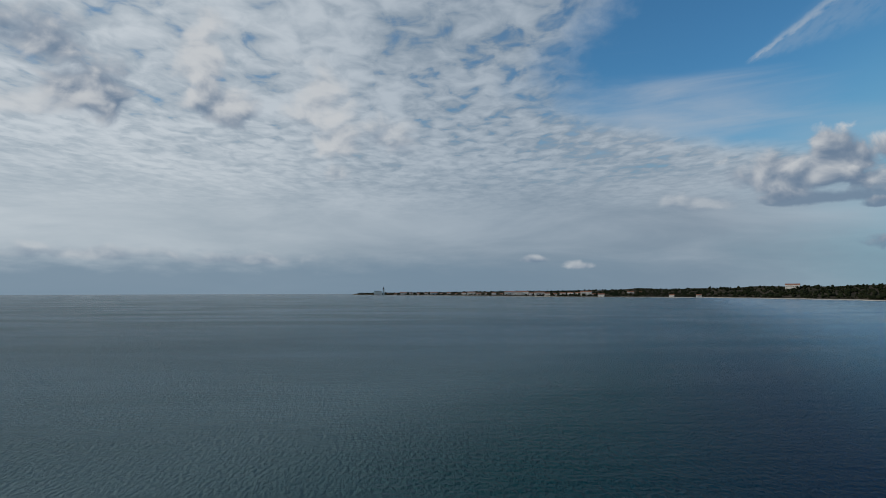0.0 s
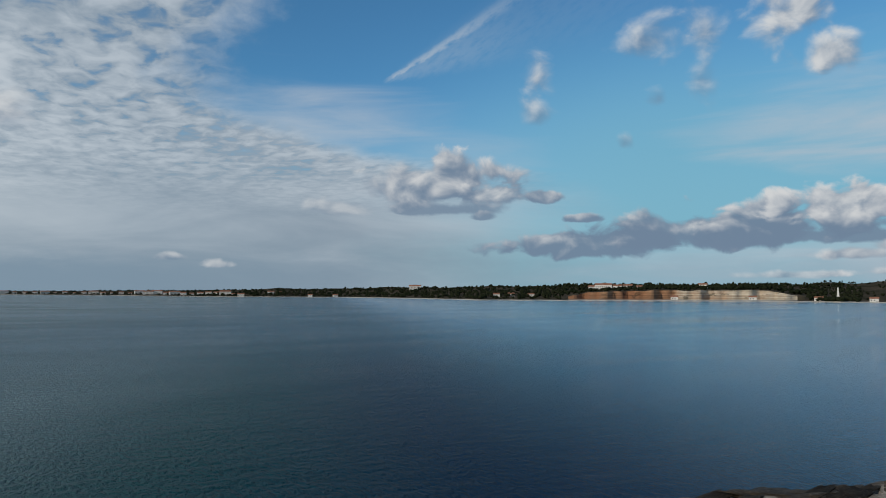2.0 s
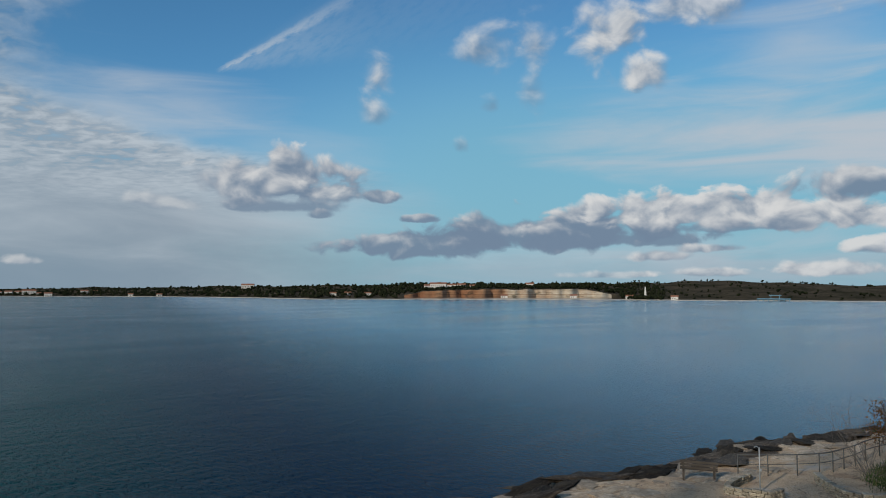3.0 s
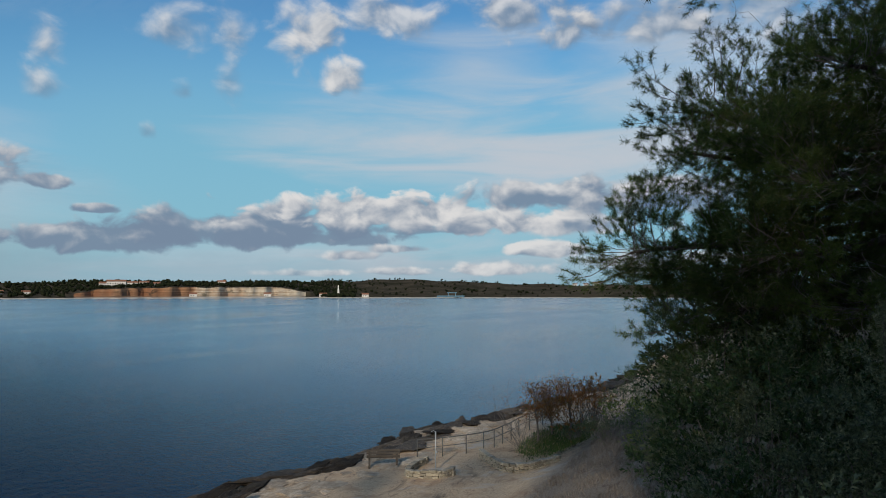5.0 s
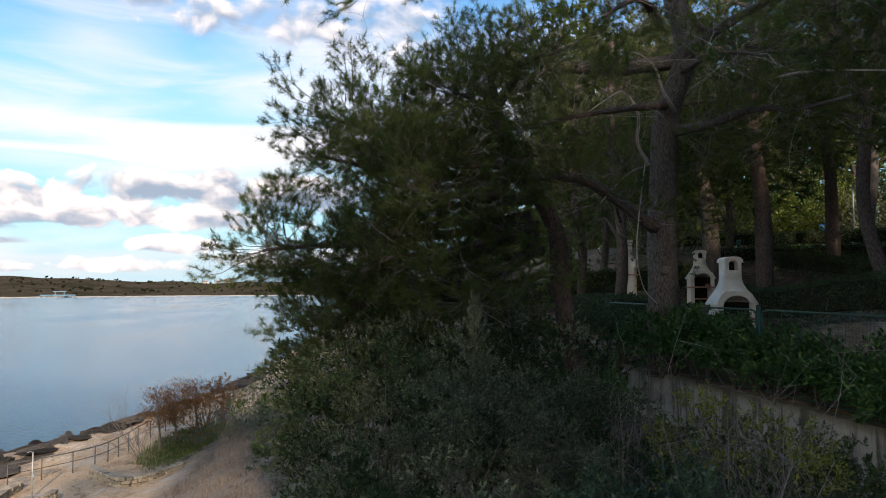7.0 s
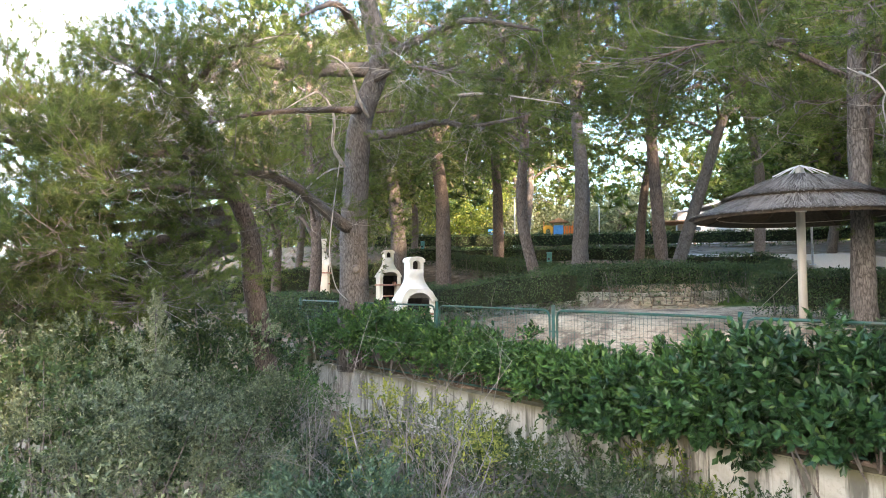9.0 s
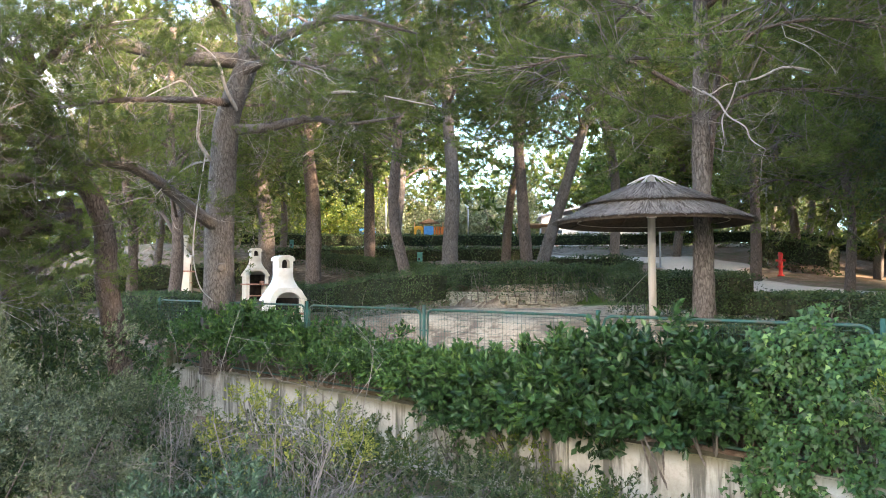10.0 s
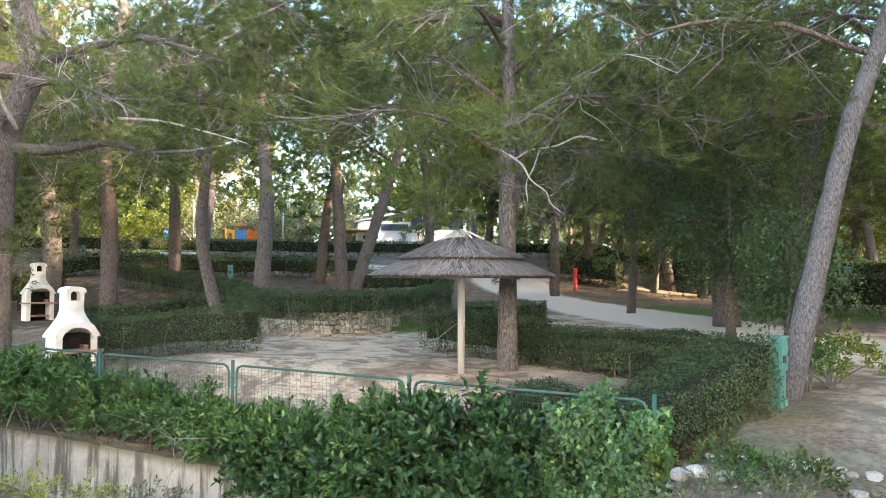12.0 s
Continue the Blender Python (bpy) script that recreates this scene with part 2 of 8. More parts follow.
def surface(name, colours, scale=3.0, rough=0.8, bump=0.3, bump_scale=None, stretch=(1, 1, 1), metal=0.0, stains=None, stain_scale=0.6, spec=0.3, vary=0.0, through=0.0, depth=0.02):
    """A procedural surface: noise between two or three colours at one scale, stains at a larger one, relief, and variation from object to object."""
    m = bpy.data.materials.new(name)
    m.use_nodes = True
    n = Nodes(m.node_tree)
    b = m.node_tree.nodes["Principled BSDF"]
    where = n.add("ShaderNodeTexCoord").outputs["Object"]
    v = n.add("ShaderNodeMapping", where, None, None, stretch).outputs[0]
    f = n.noise(v, scale, 6, 0.62, 0.2)
    c = n.mix(n.span(f, 0.3, 0.7), colours[0], colours[1])
    if len(colours) > 2:
        c = n.mix(n.span(n.noise(v, scale * 4.3, 3, 0.6), 0.5, 0.75), c, colours[2])
    if stains:
        c = n.mix(n.math("MULTIPLY", n.span(n.noise(where, stain_scale, 5, 0.65, 0.6), 0.45, 0.7), 0.75), c, stains)
    if vary:
        r = n.add("ShaderNodeObjectInfo").outputs["Random"]
        c = n.mix(1.0, c, n.add("ShaderNodeCombineColor", *[n.span(r, 0.0, 1.0, 1 - vary, 1 + vary)] * 3).outputs[0], "MULTIPLY")
    n.put(b.inputs["Base Color"], c)
    b.inputs["Roughness"].default_value = rough
    b.inputs["Metallic"].default_value = metal
    b.inputs["Specular IOR Level"].default_value = spec
    if bump:
        h = n.noise(v, bump_scale or scale * 5, 5, 0.65)
        k = n.add("ShaderNodeBump")
        k.inputs["Strength"].default_value, k.inputs["Distance"].default_value = bump, depth
        n.put(k.inputs["Height"], h)
        n.put(b.inputs["Normal"], k.outputs[0])
    return m


def leafage(name, dark, light, odd=None, odd_share=0.1, rough=0.55, clear=0.35, broad=0.35):
    """Leaves: each island its own tone, drifts of tone through the crown, and light that comes through the blade."""
    m = bpy.data.materials.new(name)
    m.use_nodes = True
    n = Nodes(m.node_tree)
    b = m.node_tree.nodes["Principled BSDF"]
    r = n.add("ShaderNodeNewGeometry").outputs["Random Per Island"]
    where = n.add("ShaderNodeTexCoord").outputs["Object"]
    f = n.math("ADD", n.math("MULTIPLY", r, 1.0 - broad), n.math("MULTIPLY", n.span(n.noise(where, 0.9, 3, 0.6), 0.3, 0.7), broad))
    c = n.mix(n.math("POWER", f, 1.25), tuple(0.7 * x for x in dark), tuple(1.1 * x for x in light))
    if odd:
        c = n.mix(n.span(n.add("ShaderNodeTexWhiteNoise", None, r, noise_dimensions="1D").outputs[0], 1.0 - odd_share, 1.0 - odd_share + 0.01), c, odd)
    n.put(b.inputs["Base Color"], c)
    b.inputs["Roughness"].default_value = rough
    b.inputs["Specular IOR Level"].default_value = 0.35
    t = n.add("ShaderNodeBsdfTranslucent")
    n.put(t.inputs[0], n.mix(1.0, c, (1.2, 1.35, 0.6), "MULTIPLY"))
    s = n.add("ShaderNodeMixShader", clear, b.outputs[0], t.outputs[0])
    n.put(m.node_tree.nodes["Material Output"].inputs[0], s.outputs[0])
    return m


def bark_material(name, dark, light, scale=1.0):
    m = bpy.data.materials.new(name)
    m.use_nodes = True
    n = Nodes(m.node_tree)
    b = m.node_tree.nodes["Principled BSDF"]
    where = n.add("ShaderNodeTexCoord").outputs["Object"]
    v = n.add("ShaderNodeMapping", where, None, None, (scale, scale, 0.28 * scale)).outputs[0]
    cell = n.add("ShaderNodeTexVoronoi", feature="DISTANCE_TO_EDGE")
    n.put(cell.inputs["Vector"], n.add("ShaderNodeVectorMath", v, n.scaled(n.vec(*[n.noise(v, 9, 3, 0.6)] * 3), (0.12, 0.12, 0.12)), operation="ADD").outputs[0])
    cell.inputs["Scale"].default_value = 24.0
    plate = n.span(cell.outputs[0], 0.0, 0.14, 0.35, 1.0)
    grain = n.noise(v, 30, 5, 0.65)
    c = n.mix(plate, tuple(0.3 * x for x in dark), n.mix(n.span(grain, 0.3, 0.7), dark, light))
    c = n.mix(n.math("MULTIPLY", n.span(n.noise(where, 1.3, 4, 0.6), 0.5, 0.72), 0.55), c, tuple(0.9 * x for x in light))
    n.put(b.inputs["Base Color"], c)
    b.inputs["Roughness"].default_value = 0.92
    b.inputs["Specular IOR Level"].default_value = 0.15
    k = n.add("ShaderNodeBump")
    k.inputs["Strength"].default_value, k.inputs["Distance"].default_value = 0.7, 0.025
    n.put(k.inputs["Height"], n.math("ADD", n.math("MULTIPLY", plate, 0.7), n.math("MULTIPLY", grain, 0.5)))
    n.put(b.inputs["Normal"], k.outputs[0])
    return m


def sea_material():
    m = bpy.data.materials.new("sea_water")
    m.use_nodes = True
    n = Nodes(m.node_tree)
    b = m.node_tree.nodes["Principled BSDF"]
    where = n.add("ShaderNodeTexCoord").outputs["Object"]
    drift = n.noise(n.add("ShaderNodeMapping", where, None, (0, 0, radians(20)), (0.5, 1.6, 1)).outputs[0], 0.018, 4, 0.6, 0.6)
    n.put(b.inputs["Roughness"], n.span(drift, 0.35, 0.7, 0.10, 0.22))
    b.inputs["Specular Tint"].default_value = (0.40, 0.92, 1.0, 1)
    ripple = n.add("ShaderNodeMapping", where, None, (0, 0, radians(-28)), (1.0, 0.45, 1.0)).outputs[0]
    swell = n.add("ShaderNodeMapping", where, None, (0, 0, radians(-12)), (0.35, 1.0, 1.0)).outputs[0]
    h = n.math("ADD", n.math("MULTIPLY", n.noise(ripple, 3.2, 4, 0.6, 0.4), 0.26), n.math("MULTIPLY", n.noise(swell, 0.5, 3, 0.55, 0.5), 0.24))
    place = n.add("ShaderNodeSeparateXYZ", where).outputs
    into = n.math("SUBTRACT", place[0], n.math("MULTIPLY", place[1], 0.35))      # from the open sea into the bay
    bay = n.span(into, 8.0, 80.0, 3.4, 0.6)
    n.put(b.inputs["IOR"], n.span(into, 8.0, 75.0, 1.06, 1.30))          # IOR lowered off the point, raised in the bay, to set reflected sky
    # pale green towards the open sea, dark blue off the point, paler out in the bay: reflected sky is partly put into
    # the colour
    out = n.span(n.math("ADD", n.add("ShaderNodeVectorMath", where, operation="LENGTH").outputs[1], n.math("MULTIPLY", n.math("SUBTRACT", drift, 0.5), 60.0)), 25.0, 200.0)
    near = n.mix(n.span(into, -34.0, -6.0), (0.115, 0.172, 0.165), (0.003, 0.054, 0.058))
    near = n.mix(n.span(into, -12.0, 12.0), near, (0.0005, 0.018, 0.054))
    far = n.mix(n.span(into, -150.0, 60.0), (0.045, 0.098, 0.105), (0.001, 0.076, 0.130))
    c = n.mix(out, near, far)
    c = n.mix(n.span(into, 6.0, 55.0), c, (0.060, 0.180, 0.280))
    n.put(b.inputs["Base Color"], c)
    h = n.math("MULTIPLY", n.math("MULTIPLY", h, bay), n.span(drift, 0.3, 0.7, 0.65, 1.15))
    k = n.add("ShaderNodeBump")
    k.inputs["Strength"].default_value, k.inputs["Distance"].default_value = 0.8, 0.7
    n.put(k.inputs["Height"], h)
    n.put(b.inputs["Normal"], k.outputs[0])
    return m


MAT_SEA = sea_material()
MAT_NEEDLE = leafage("pine_needles", (0.022, 0.042, 0.014), (0.155, 0.205, 0.056), (0.19, 0.16, 0.09), 0.08, 0.6, 0.45, 0.5)
MAT_LAUREL = leafage("laurel_leaves", (0.024, 0.075, 0.020), (0.085, 0.185, 0.050), (0.15, 0.23, 0.06), 0.08, 0.38, 0.22)
MAT_GLOSSY = leafage("glossy_dark_leaves", (0.014, 0.050, 0.018), (0.050, 0.125, 0.042), (0.10, 0.17, 0.05), 0.06, 0.32, 0.18)
MAT_IVY = leafage("ivy_leaves", (0.026, 0.078, 0.020), (0.072, 0.168, 0.046), (0.17, 0.28, 0.08), 0.06, 0.42, 0.25)
MAT_HEDGE = leafage("hedge_leaves", (0.013, 0.033, 0.011), (0.068, 0.116, 0.040), (0.12, 0.12, 0.06), 0.06, 0.6, 0.25)
MAT_OLIVE = leafage("grey_green_leaves", (0.062, 0.082, 0.038), (0.185, 0.210, 0.115), (0.26, 0.25, 0.16), 0.06, 0.6, 0.25)
MAT_BLUEGREEN = leafage("blue_green_leaves", (0.022, 0.055, 0.030), (0.095, 0.160, 0.092), (0.16, 0.22, 0.13), 0.08, 0.5, 0.2)
MAT_HOLM = leafage("dark_grey_green_leaves", (0.034, 0.054, 0.028), (0.180, 0.212, 0.122), (0.22, 0.24, 0.15), 0.08, 0.5, 0.2)
MAT_YELLOW = leafage("yellowing_leaves", (0.15, 0.175, 0.04), (0.42, 0.40, 0.10), (0.10, 0.14, 0.03), 0.25, 0.6, 0.35)
MAT_RUST = leafage("rusty_leaves", (0.15, 0.050, 0.015), (0.36, 0.14, 0.035), (0.10, 0.10, 0.03), 0.15, 0.65, 0.35)
MAT_BROADLEAF = leafage("broad_leaves", (0.016, 0.044, 0.014), (0.070, 0.130, 0.045), None, 0, 0.45, 0.22)
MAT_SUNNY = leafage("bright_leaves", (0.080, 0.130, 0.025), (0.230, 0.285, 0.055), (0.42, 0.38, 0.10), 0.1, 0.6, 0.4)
MAT_GRASS = leafage("grass_blades", (0.030, 0.060, 0.014), (0.085, 0.135, 0.032), (0.20, 0.17, 0.08), 0.12, 0.65, 0.3)
MAT_BARK = bark_material("pine_bark", (0.092, 0.077, 0.066), (0.205, 0.182, 0.162))
MAT_BARK_DARK = bark_material("dark_bark", (0.075, 0.055, 0.045), (0.190, 0.150, 0.125))
MAT_BARK_GREY = bark_material("smooth_grey_bark", (0.085, 0.078, 0.074), (0.185, 0.175, 0.168), 1.5)
MAT_TWIG = surface("twig_bark", [(0.10, 0.083, 0.068), (0.21, 0.182, 0.155)], 12, 0.9, 0.3)
MAT_DEADWOOD = surface("bare_dead_wood", [(0.27, 0.24, 0.21), (0.47, 0.43, 0.385)], 14, 0.9, 0.4, stretch=(1, 1, 0.4))
MAT_DRYSTEM = surface("dry_grey_stems", [(0.17, 0.145, 0.12), (0.33, 0.295, 0.26)], 14, 0.9, 0.3)
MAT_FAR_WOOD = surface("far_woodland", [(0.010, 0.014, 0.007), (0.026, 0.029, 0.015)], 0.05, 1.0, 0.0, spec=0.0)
MAT_SCRUB = surface("far_scrub", [(0.060, 0.050, 0.034), (0.105, 0.082, 0.058), (0.036, 0.035, 0.021)], 0.05, 1.0, 0.4, 0.3, stains=(0.024, 0.026, 0.015), stain_scale=0.012, spec=0.0)
MAT_BEACH = surface("pale_beach", [(0.42, 0.37, 0.30), (0.60, 0.54, 0.45)], 0.1, 0.9, 0.3)
MAT_HOUSE = surface("house_render", [(0.62, 0.58, 0.52), (0.74, 0.71, 0.66)], 0.6, 0.85, 0.1, vary=0.12)
MAT_ROOF = surface("clay_roof", [(0.26, 0.11, 0.06), (0.36, 0.17, 0.10)], 1.5, 0.85, 0.3)
MAT_DARK = surface("dark_opening", [(0.02, 0.02, 0.022), (0.035, 0.035, 0.04)], 2, 0.4, 0.0)


# ---- mesh helpers ----
def np_mesh(name, verts, faces, smooth=False):
    """A mesh from arrays of corners and of triangles or quads."""
    verts = np.asarray(verts, np.float32).reshape(-1, 3)
    sets = [np.asarray(f, np.int32) for f in (faces if isinstance(faces, list) else [faces]) if len(f)]
    me = bpy.data.meshes.new(name)
    me.vertices.add(len(verts))
    me.vertices.foreach_set("co", verts.ravel())
    loops = np.concatenate([f.ravel() for f in sets])
    counts = np.concatenate([np.full(len(f), f.shape[1], np.int32) for f in sets])
    me.loops.add(len(loops))
    me.loops.foreach_set("vertex_index", loops)
    me.polygons.add(len(counts))
    me.polygons.foreach_set("loop_start", np.concatenate([[0], np.cumsum(counts)[:-1]]).astype(np.int32))
    me.polygons.foreach_set("loop_total", counts)
    me.polygons.foreach_set("use_smooth", np.full(len(counts), smooth))
    me.update(calc_edges=True)
    return me


class Build:
    """Gathers corners and faces for one mesh."""

    def __init__(self):
        self.v, self.f3, self.f4, self.n = [], [], [], 0

    def add(self, v, f):
        v, f = np.asarray(v, float).reshape(-1, 3), np.asarray(f)
        if len(v) and len(f):
            (self.f3 if f.shape[1] == 3 else self.f4).append(f + self.n)
            self.v.append(v)
            self.n += len(v)

    def both(self, vff):
        v, f3, f4 = vff
        for f in (f3, f4):
            if len(f):
                (self.f3 if f.shape[1] == 3 else self.f4).append(f + self.n)
        self.v.append(v)
        self.n += len(v)

    def arrays(self):
        return (np.concatenate(self.v), np.concatenate(self.f3) if self.f3 else np.zeros((0, 3), int), np.concatenate(self.f4) if self.f4 else np.zeros((0, 4), int))

    def mesh(self, name, smooth=False):
        v, f3, f4 = self.arrays()
        return np_mesh(name, v, [f3, f4], smooth)


def put(name, me, material, parent=None, label="", kind=""):
    """Links a mesh as one object, a part if it has a parent."""
    if material and not me.materials:
        me.materials.append(material)
    ob = new(name, me)
    if parent:
        ob.parent = parent
    return tagged(ob, label, kind=kind)


def part(name, bm, material, parent=None, label="", smooth=False):
    me = bpy.data.meshes.new(name)
    bm.to_mesh(me)
    bm.free()
    if smooth:
        me.polygons.foreach_set("use_smooth", np.full(len(me.polygons), True))
    return put(name, me, material, parent, label)


def thing(name, at, label, category, group="", turn=0.0):
    """An empty at a thing's base that carries its parts."""
    ob = new(name)
    ob.matrix_basis = pose(*at, 0, 0, turn)
    return tagged(ob, label, category, group)


def box(bm, x0, x1, y0, y1, z0, z1, bevel=0.0):
    v = [bm.verts.new((x, y, z)) for z in (z0, z1) for x, y in ((x0, y0), (x1, y0), (x1, y1), (x0, y1))]
    faces = [bm.faces.new([v[i] for i in f]) for f in ((3, 2, 1, 0), (4, 5, 6, 7), (0, 1, 5, 4), (1, 2, 6, 5), (2, 3, 7, 6), (3, 0, 4, 7))]
    if bevel:
        edges = list({e for f in faces for e in f.edges})
        bmesh.ops.bevel(bm, geom=edges, offset=bevel, segments=2, profile=0.6, affect="EDGES")
    return faces


def slab(x0, x1, y0, y1, z0, z1, bevel=0.0):
    bm = bmesh.new()
    box(bm, x0, x1, y0, y1, z0, z1, bevel)
    return bm


def unit(v):
    return v / np.maximum(np.linalg.norm(v, axis=-1, keepdims=True), 1e-9)


def tube(points, radii, sides=8, cap=True):
    """A tapering round limb along points: corners and quads (and the end caps as triangles)."""
    p = np.asarray(points, float)
    r = np.broadcast_to(np.asarray(radii, float), (len(p),))
    t = unit(np.gradient(p, axis=0))
    ref = np.array([0.0, 0.0, 1.0]) if abs(t[:, 2]).mean() < 0.8 else np.array([1.0, 0.0, 0.0])
    s = unit(np.cross(t, ref))
    w = np.cross(t, s)
    a = np.linspace(0, 2 * np.pi, sides, endpoint=False)
    v = p[:, None] + r[:, None, None] * (np.cos(a)[None, :, None] * s[:, None] + np.sin(a)[None, :, None] * w[:, None])
    i, j = np.meshgrid(np.arange(len(p) - 1), np.arange(sides), indexing="ij")
    k = (j + 1) % sides
    f4 = np.stack([i * sides + j, i * sides + k, (i + 1) * sides + k, (i + 1) * sides + j], -1).reshape(-1, 4)
    v = v.reshape(-1, 3)
    f3 = np.zeros((0, 3), int)
    if cap:
        n = len(v)
        v = np.concatenate([v, p[[0]], p[[-1]]])
        j = np.arange(sides)
        k = (j + 1) % sides
        f3 = np.concatenate([np.stack([np.full(sides, n), k, j], -1), np.stack([np.full(sides, n + 1), (len(p) - 1) * sides + j, (len(p) - 1) * sides + k], -1)])
    return v, f3, f4


def spline(points, n):
    """n points on a smooth line through the given ones."""
    p = np.asarray(points, float)
    if len(p) == 2:
        return p[0] + (p[1] - p[0]) * np.linspace(0, 1, n)[:, None]
    q = np.concatenate([[2 * p[0] - p[1]], p, [2 * p[-1] - p[-2]]])
    u = np.linspace(0, len(p) - 1 - 1e-6, n)
    i = u.astype(int)
    s = (u - i)[:, None]
    a, b, c, d = q[i], q[i + 1], q[i + 2], q[i + 3]
    return 0.5 * (2 * b + (c - a) * s + (2 * a - 5 * b + 4 * c - d) * s**2 + (3 * b - a - 3 * c + d) * s**3)


def limb_mesh(name, points, r0, r1, sides=9, n=14, rough=0.06, rng=None):
    """A limb that tapers along a smooth line, with an uneven skin."""
    p = spline(points, n)
    length = np.linalg.norm(np.diff(p, axis=0), axis=1).sum()
    r = np.linspace(r0, r1, n)
    v, f3, f4 = tube(p, r, sides)
    if rng is not None and rough:
        v[: n * sides] += (v[: n * sides] - np.repeat(p, sides, 0)) * rng.normal(0, rough, (n * sides, 1))
    return np_mesh(name, v, [f3, f4], True)


# ---- sea ----
bm = bmesh.new()
ring = [bm.verts.new((4900 * math.cos(a), 4900 * math.sin(a), 0)) for a in np.linspace(0, 2 * math.pi, 96, endpoint=False)]
bm.faces.new(ring)
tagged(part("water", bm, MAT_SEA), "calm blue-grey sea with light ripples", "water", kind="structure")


# ---- far coast ----
COAST_A = [-7.4, -6.7, -4, 3, 10, 21, 27, 32, 40, 55, 66, 76, 90, 115]
COAST_R = [3000, 2750, 2350, 1850, 1420, 1230, 1030, 860, 835, 835, 820, 850, 850, 900]
RIDGE_Z = [2, 7, 9, 12, 13, 18, 19, 20, 23, 26, 25, 19, 18, 18]


def shore_dist(a):
    return np.interp(a, COAST_A, COAST_R) + 9 * np.sin(a * 1.9) + 5 * np.sin(a * 5.3 + 1)


def smooth_edge(a, lo, hi):
    return float(np.clip((a - lo) / (hi - lo), 0, 1))


def quarry(a):
    return np.clip(np.minimum((a - 38.2) / 2.6, (57.4 - a) / 3.4), 0, 1)


rng = np.random.default_rng(5)
bearings = np.arange(-7.4, 115, 0.2)
steps = np.array([-3, 0, 8, 26, 44, 46, 75, 120, 180, 260, 380, 600, 1000.0])
rise = np.array([-1.0, 0.4, 0.9, 1.6, 2.2, 2.4, 4.5, 7, 10, 16, 23, 20, 8]) / 23
grid = []
for a in bearings:
    q, top, d0 = quarry(a), np.interp(a, COAST_A, RIDGE_Z), shore_dist(a)
    wob = np.array([noise.noise((a * 0.35, s * 0.01, 3.0)) for s in steps])
    z = rise * top * (1 + 0.25 * wob)
    z[:2] = (-1.0, 0.35)
    cut = np.array([-1.0, 0.35, 1.2, 1.6, 1.9, 12.5, 13.5, 14.5, 16.0, 19.0, 23.0, 20.0, 8.0]) + 0.7 * wob
    cut[5:8] *= 1 + 0.08 * noise.noise((a * 0.9, 2.0, 5.0)) - 0.25 * smooth_edge(a, 46, 40)
    z = z * (1 - q) + cut * q
    off = steps + q * np.array([0, 0, 0, 0, 3, 4, 0, 0, 0, 0, 0, 0, 0]) * (1 + 0.6 * noise.noise((a * 0.8, 7.0, 0)))
    grid.append([compass(a, d0 + o, h) for o, h in zip(off, z)])
grid = np.array(grid)
na, ns = grid.shape[:2]
i, j = np.meshgrid(np.arange(na - 1), np.arange(ns - 1), indexing="ij")
quads = np.stack([i * ns + j, (i + 1) * ns + j, (i + 1) * ns + j + 1, i * ns + j + 1], -1).reshape(-1, 4)
col = np.tile(np.arange(ns - 1), na - 1)
q_of = np.repeat(quarry(bearings[:-1] + 0.1), ns - 1)
is_beach, is_cut = col <= 1, (q_of > 0.4) & (col >= 2) & (col <= 4)


def strata_material():
    m = bpy.data.materials.new("quarry_stone")
    m.use_nodes = True
    n = Nodes(m.node_tree)
    b = m.node_tree.nodes["Principled BSDF"]
    where = n.add("ShaderNodeTexCoord").outputs["Object"]
    beds = n.noise(n.add("ShaderNodeMapping", where, None, None, (0.006, 0.006, 1.1)).outputs[0], 1.0, 5, 0.7)
    blocks = n.noise(n.add("ShaderNodeMapping", where, None, None, (0.12, 0.12, 0.3)).outputs[0], 1.0, 5, 0.6)
    c = n.mix(n.span(beds, 0.38, 0.60), (0.27, 0.195, 0.125), (0.56, 0.485, 0.37))
    c = n.mix(n.math("MULTIPLY", n.span(blocks, 0.48, 0.7), 0.5), c, (0.24, 0.17, 0.11))
    rust = n.noise(n.add("ShaderNodeMapping", where, None, None, (0.008, 0.008, 0.02)).outputs[0], 1.0, 3, 0.6)
    c = n.mix(n.math("MULTIPLY", n.span(rust, 0.45, 0.62), 0.6), c, (0.36, 0.19, 0.10))
    c = n.mix(n.span(n.noise(n.add("ShaderNodeMapping", where, None, None, (0.05, 0.05, 0.22)).outputs[0], 1.0, 6, 0.7, 0.5), 0.54, 0.62, 0.0, 0.75), c, (0.07, 0.06, 0.035))
    y = n.add("ShaderNodeSeparateXYZ", where).outputs
    turn = n.math("ADD", n.math("DEGREES", n.math("ARCTAN2", y[0], y[1])), n.math("MULTIPLY", n.math("SUBTRACT", blocks, 0.5), 1.2))
    c = n.mix(n.span(turn, 47.8, 47.2), c, n.mix(1.0, c, (0.62, 0.42, 0.30), "MULTIPLY"))   # the older, rusty face
    n.put(b.inputs["Base Color"], c)
    b.inputs["Roughness"].default_value = 0.95
    k = n.add("ShaderNodeBump")
    k.inputs["Strength"].default_value, k.inputs["Distance"].default_value = 0.8, 1.0
    n.put(k.inputs["Height"], blocks)
    n.put(b.inputs["Normal"], k.outputs[0])
    return m


MAT_QUARRY = strata_material()
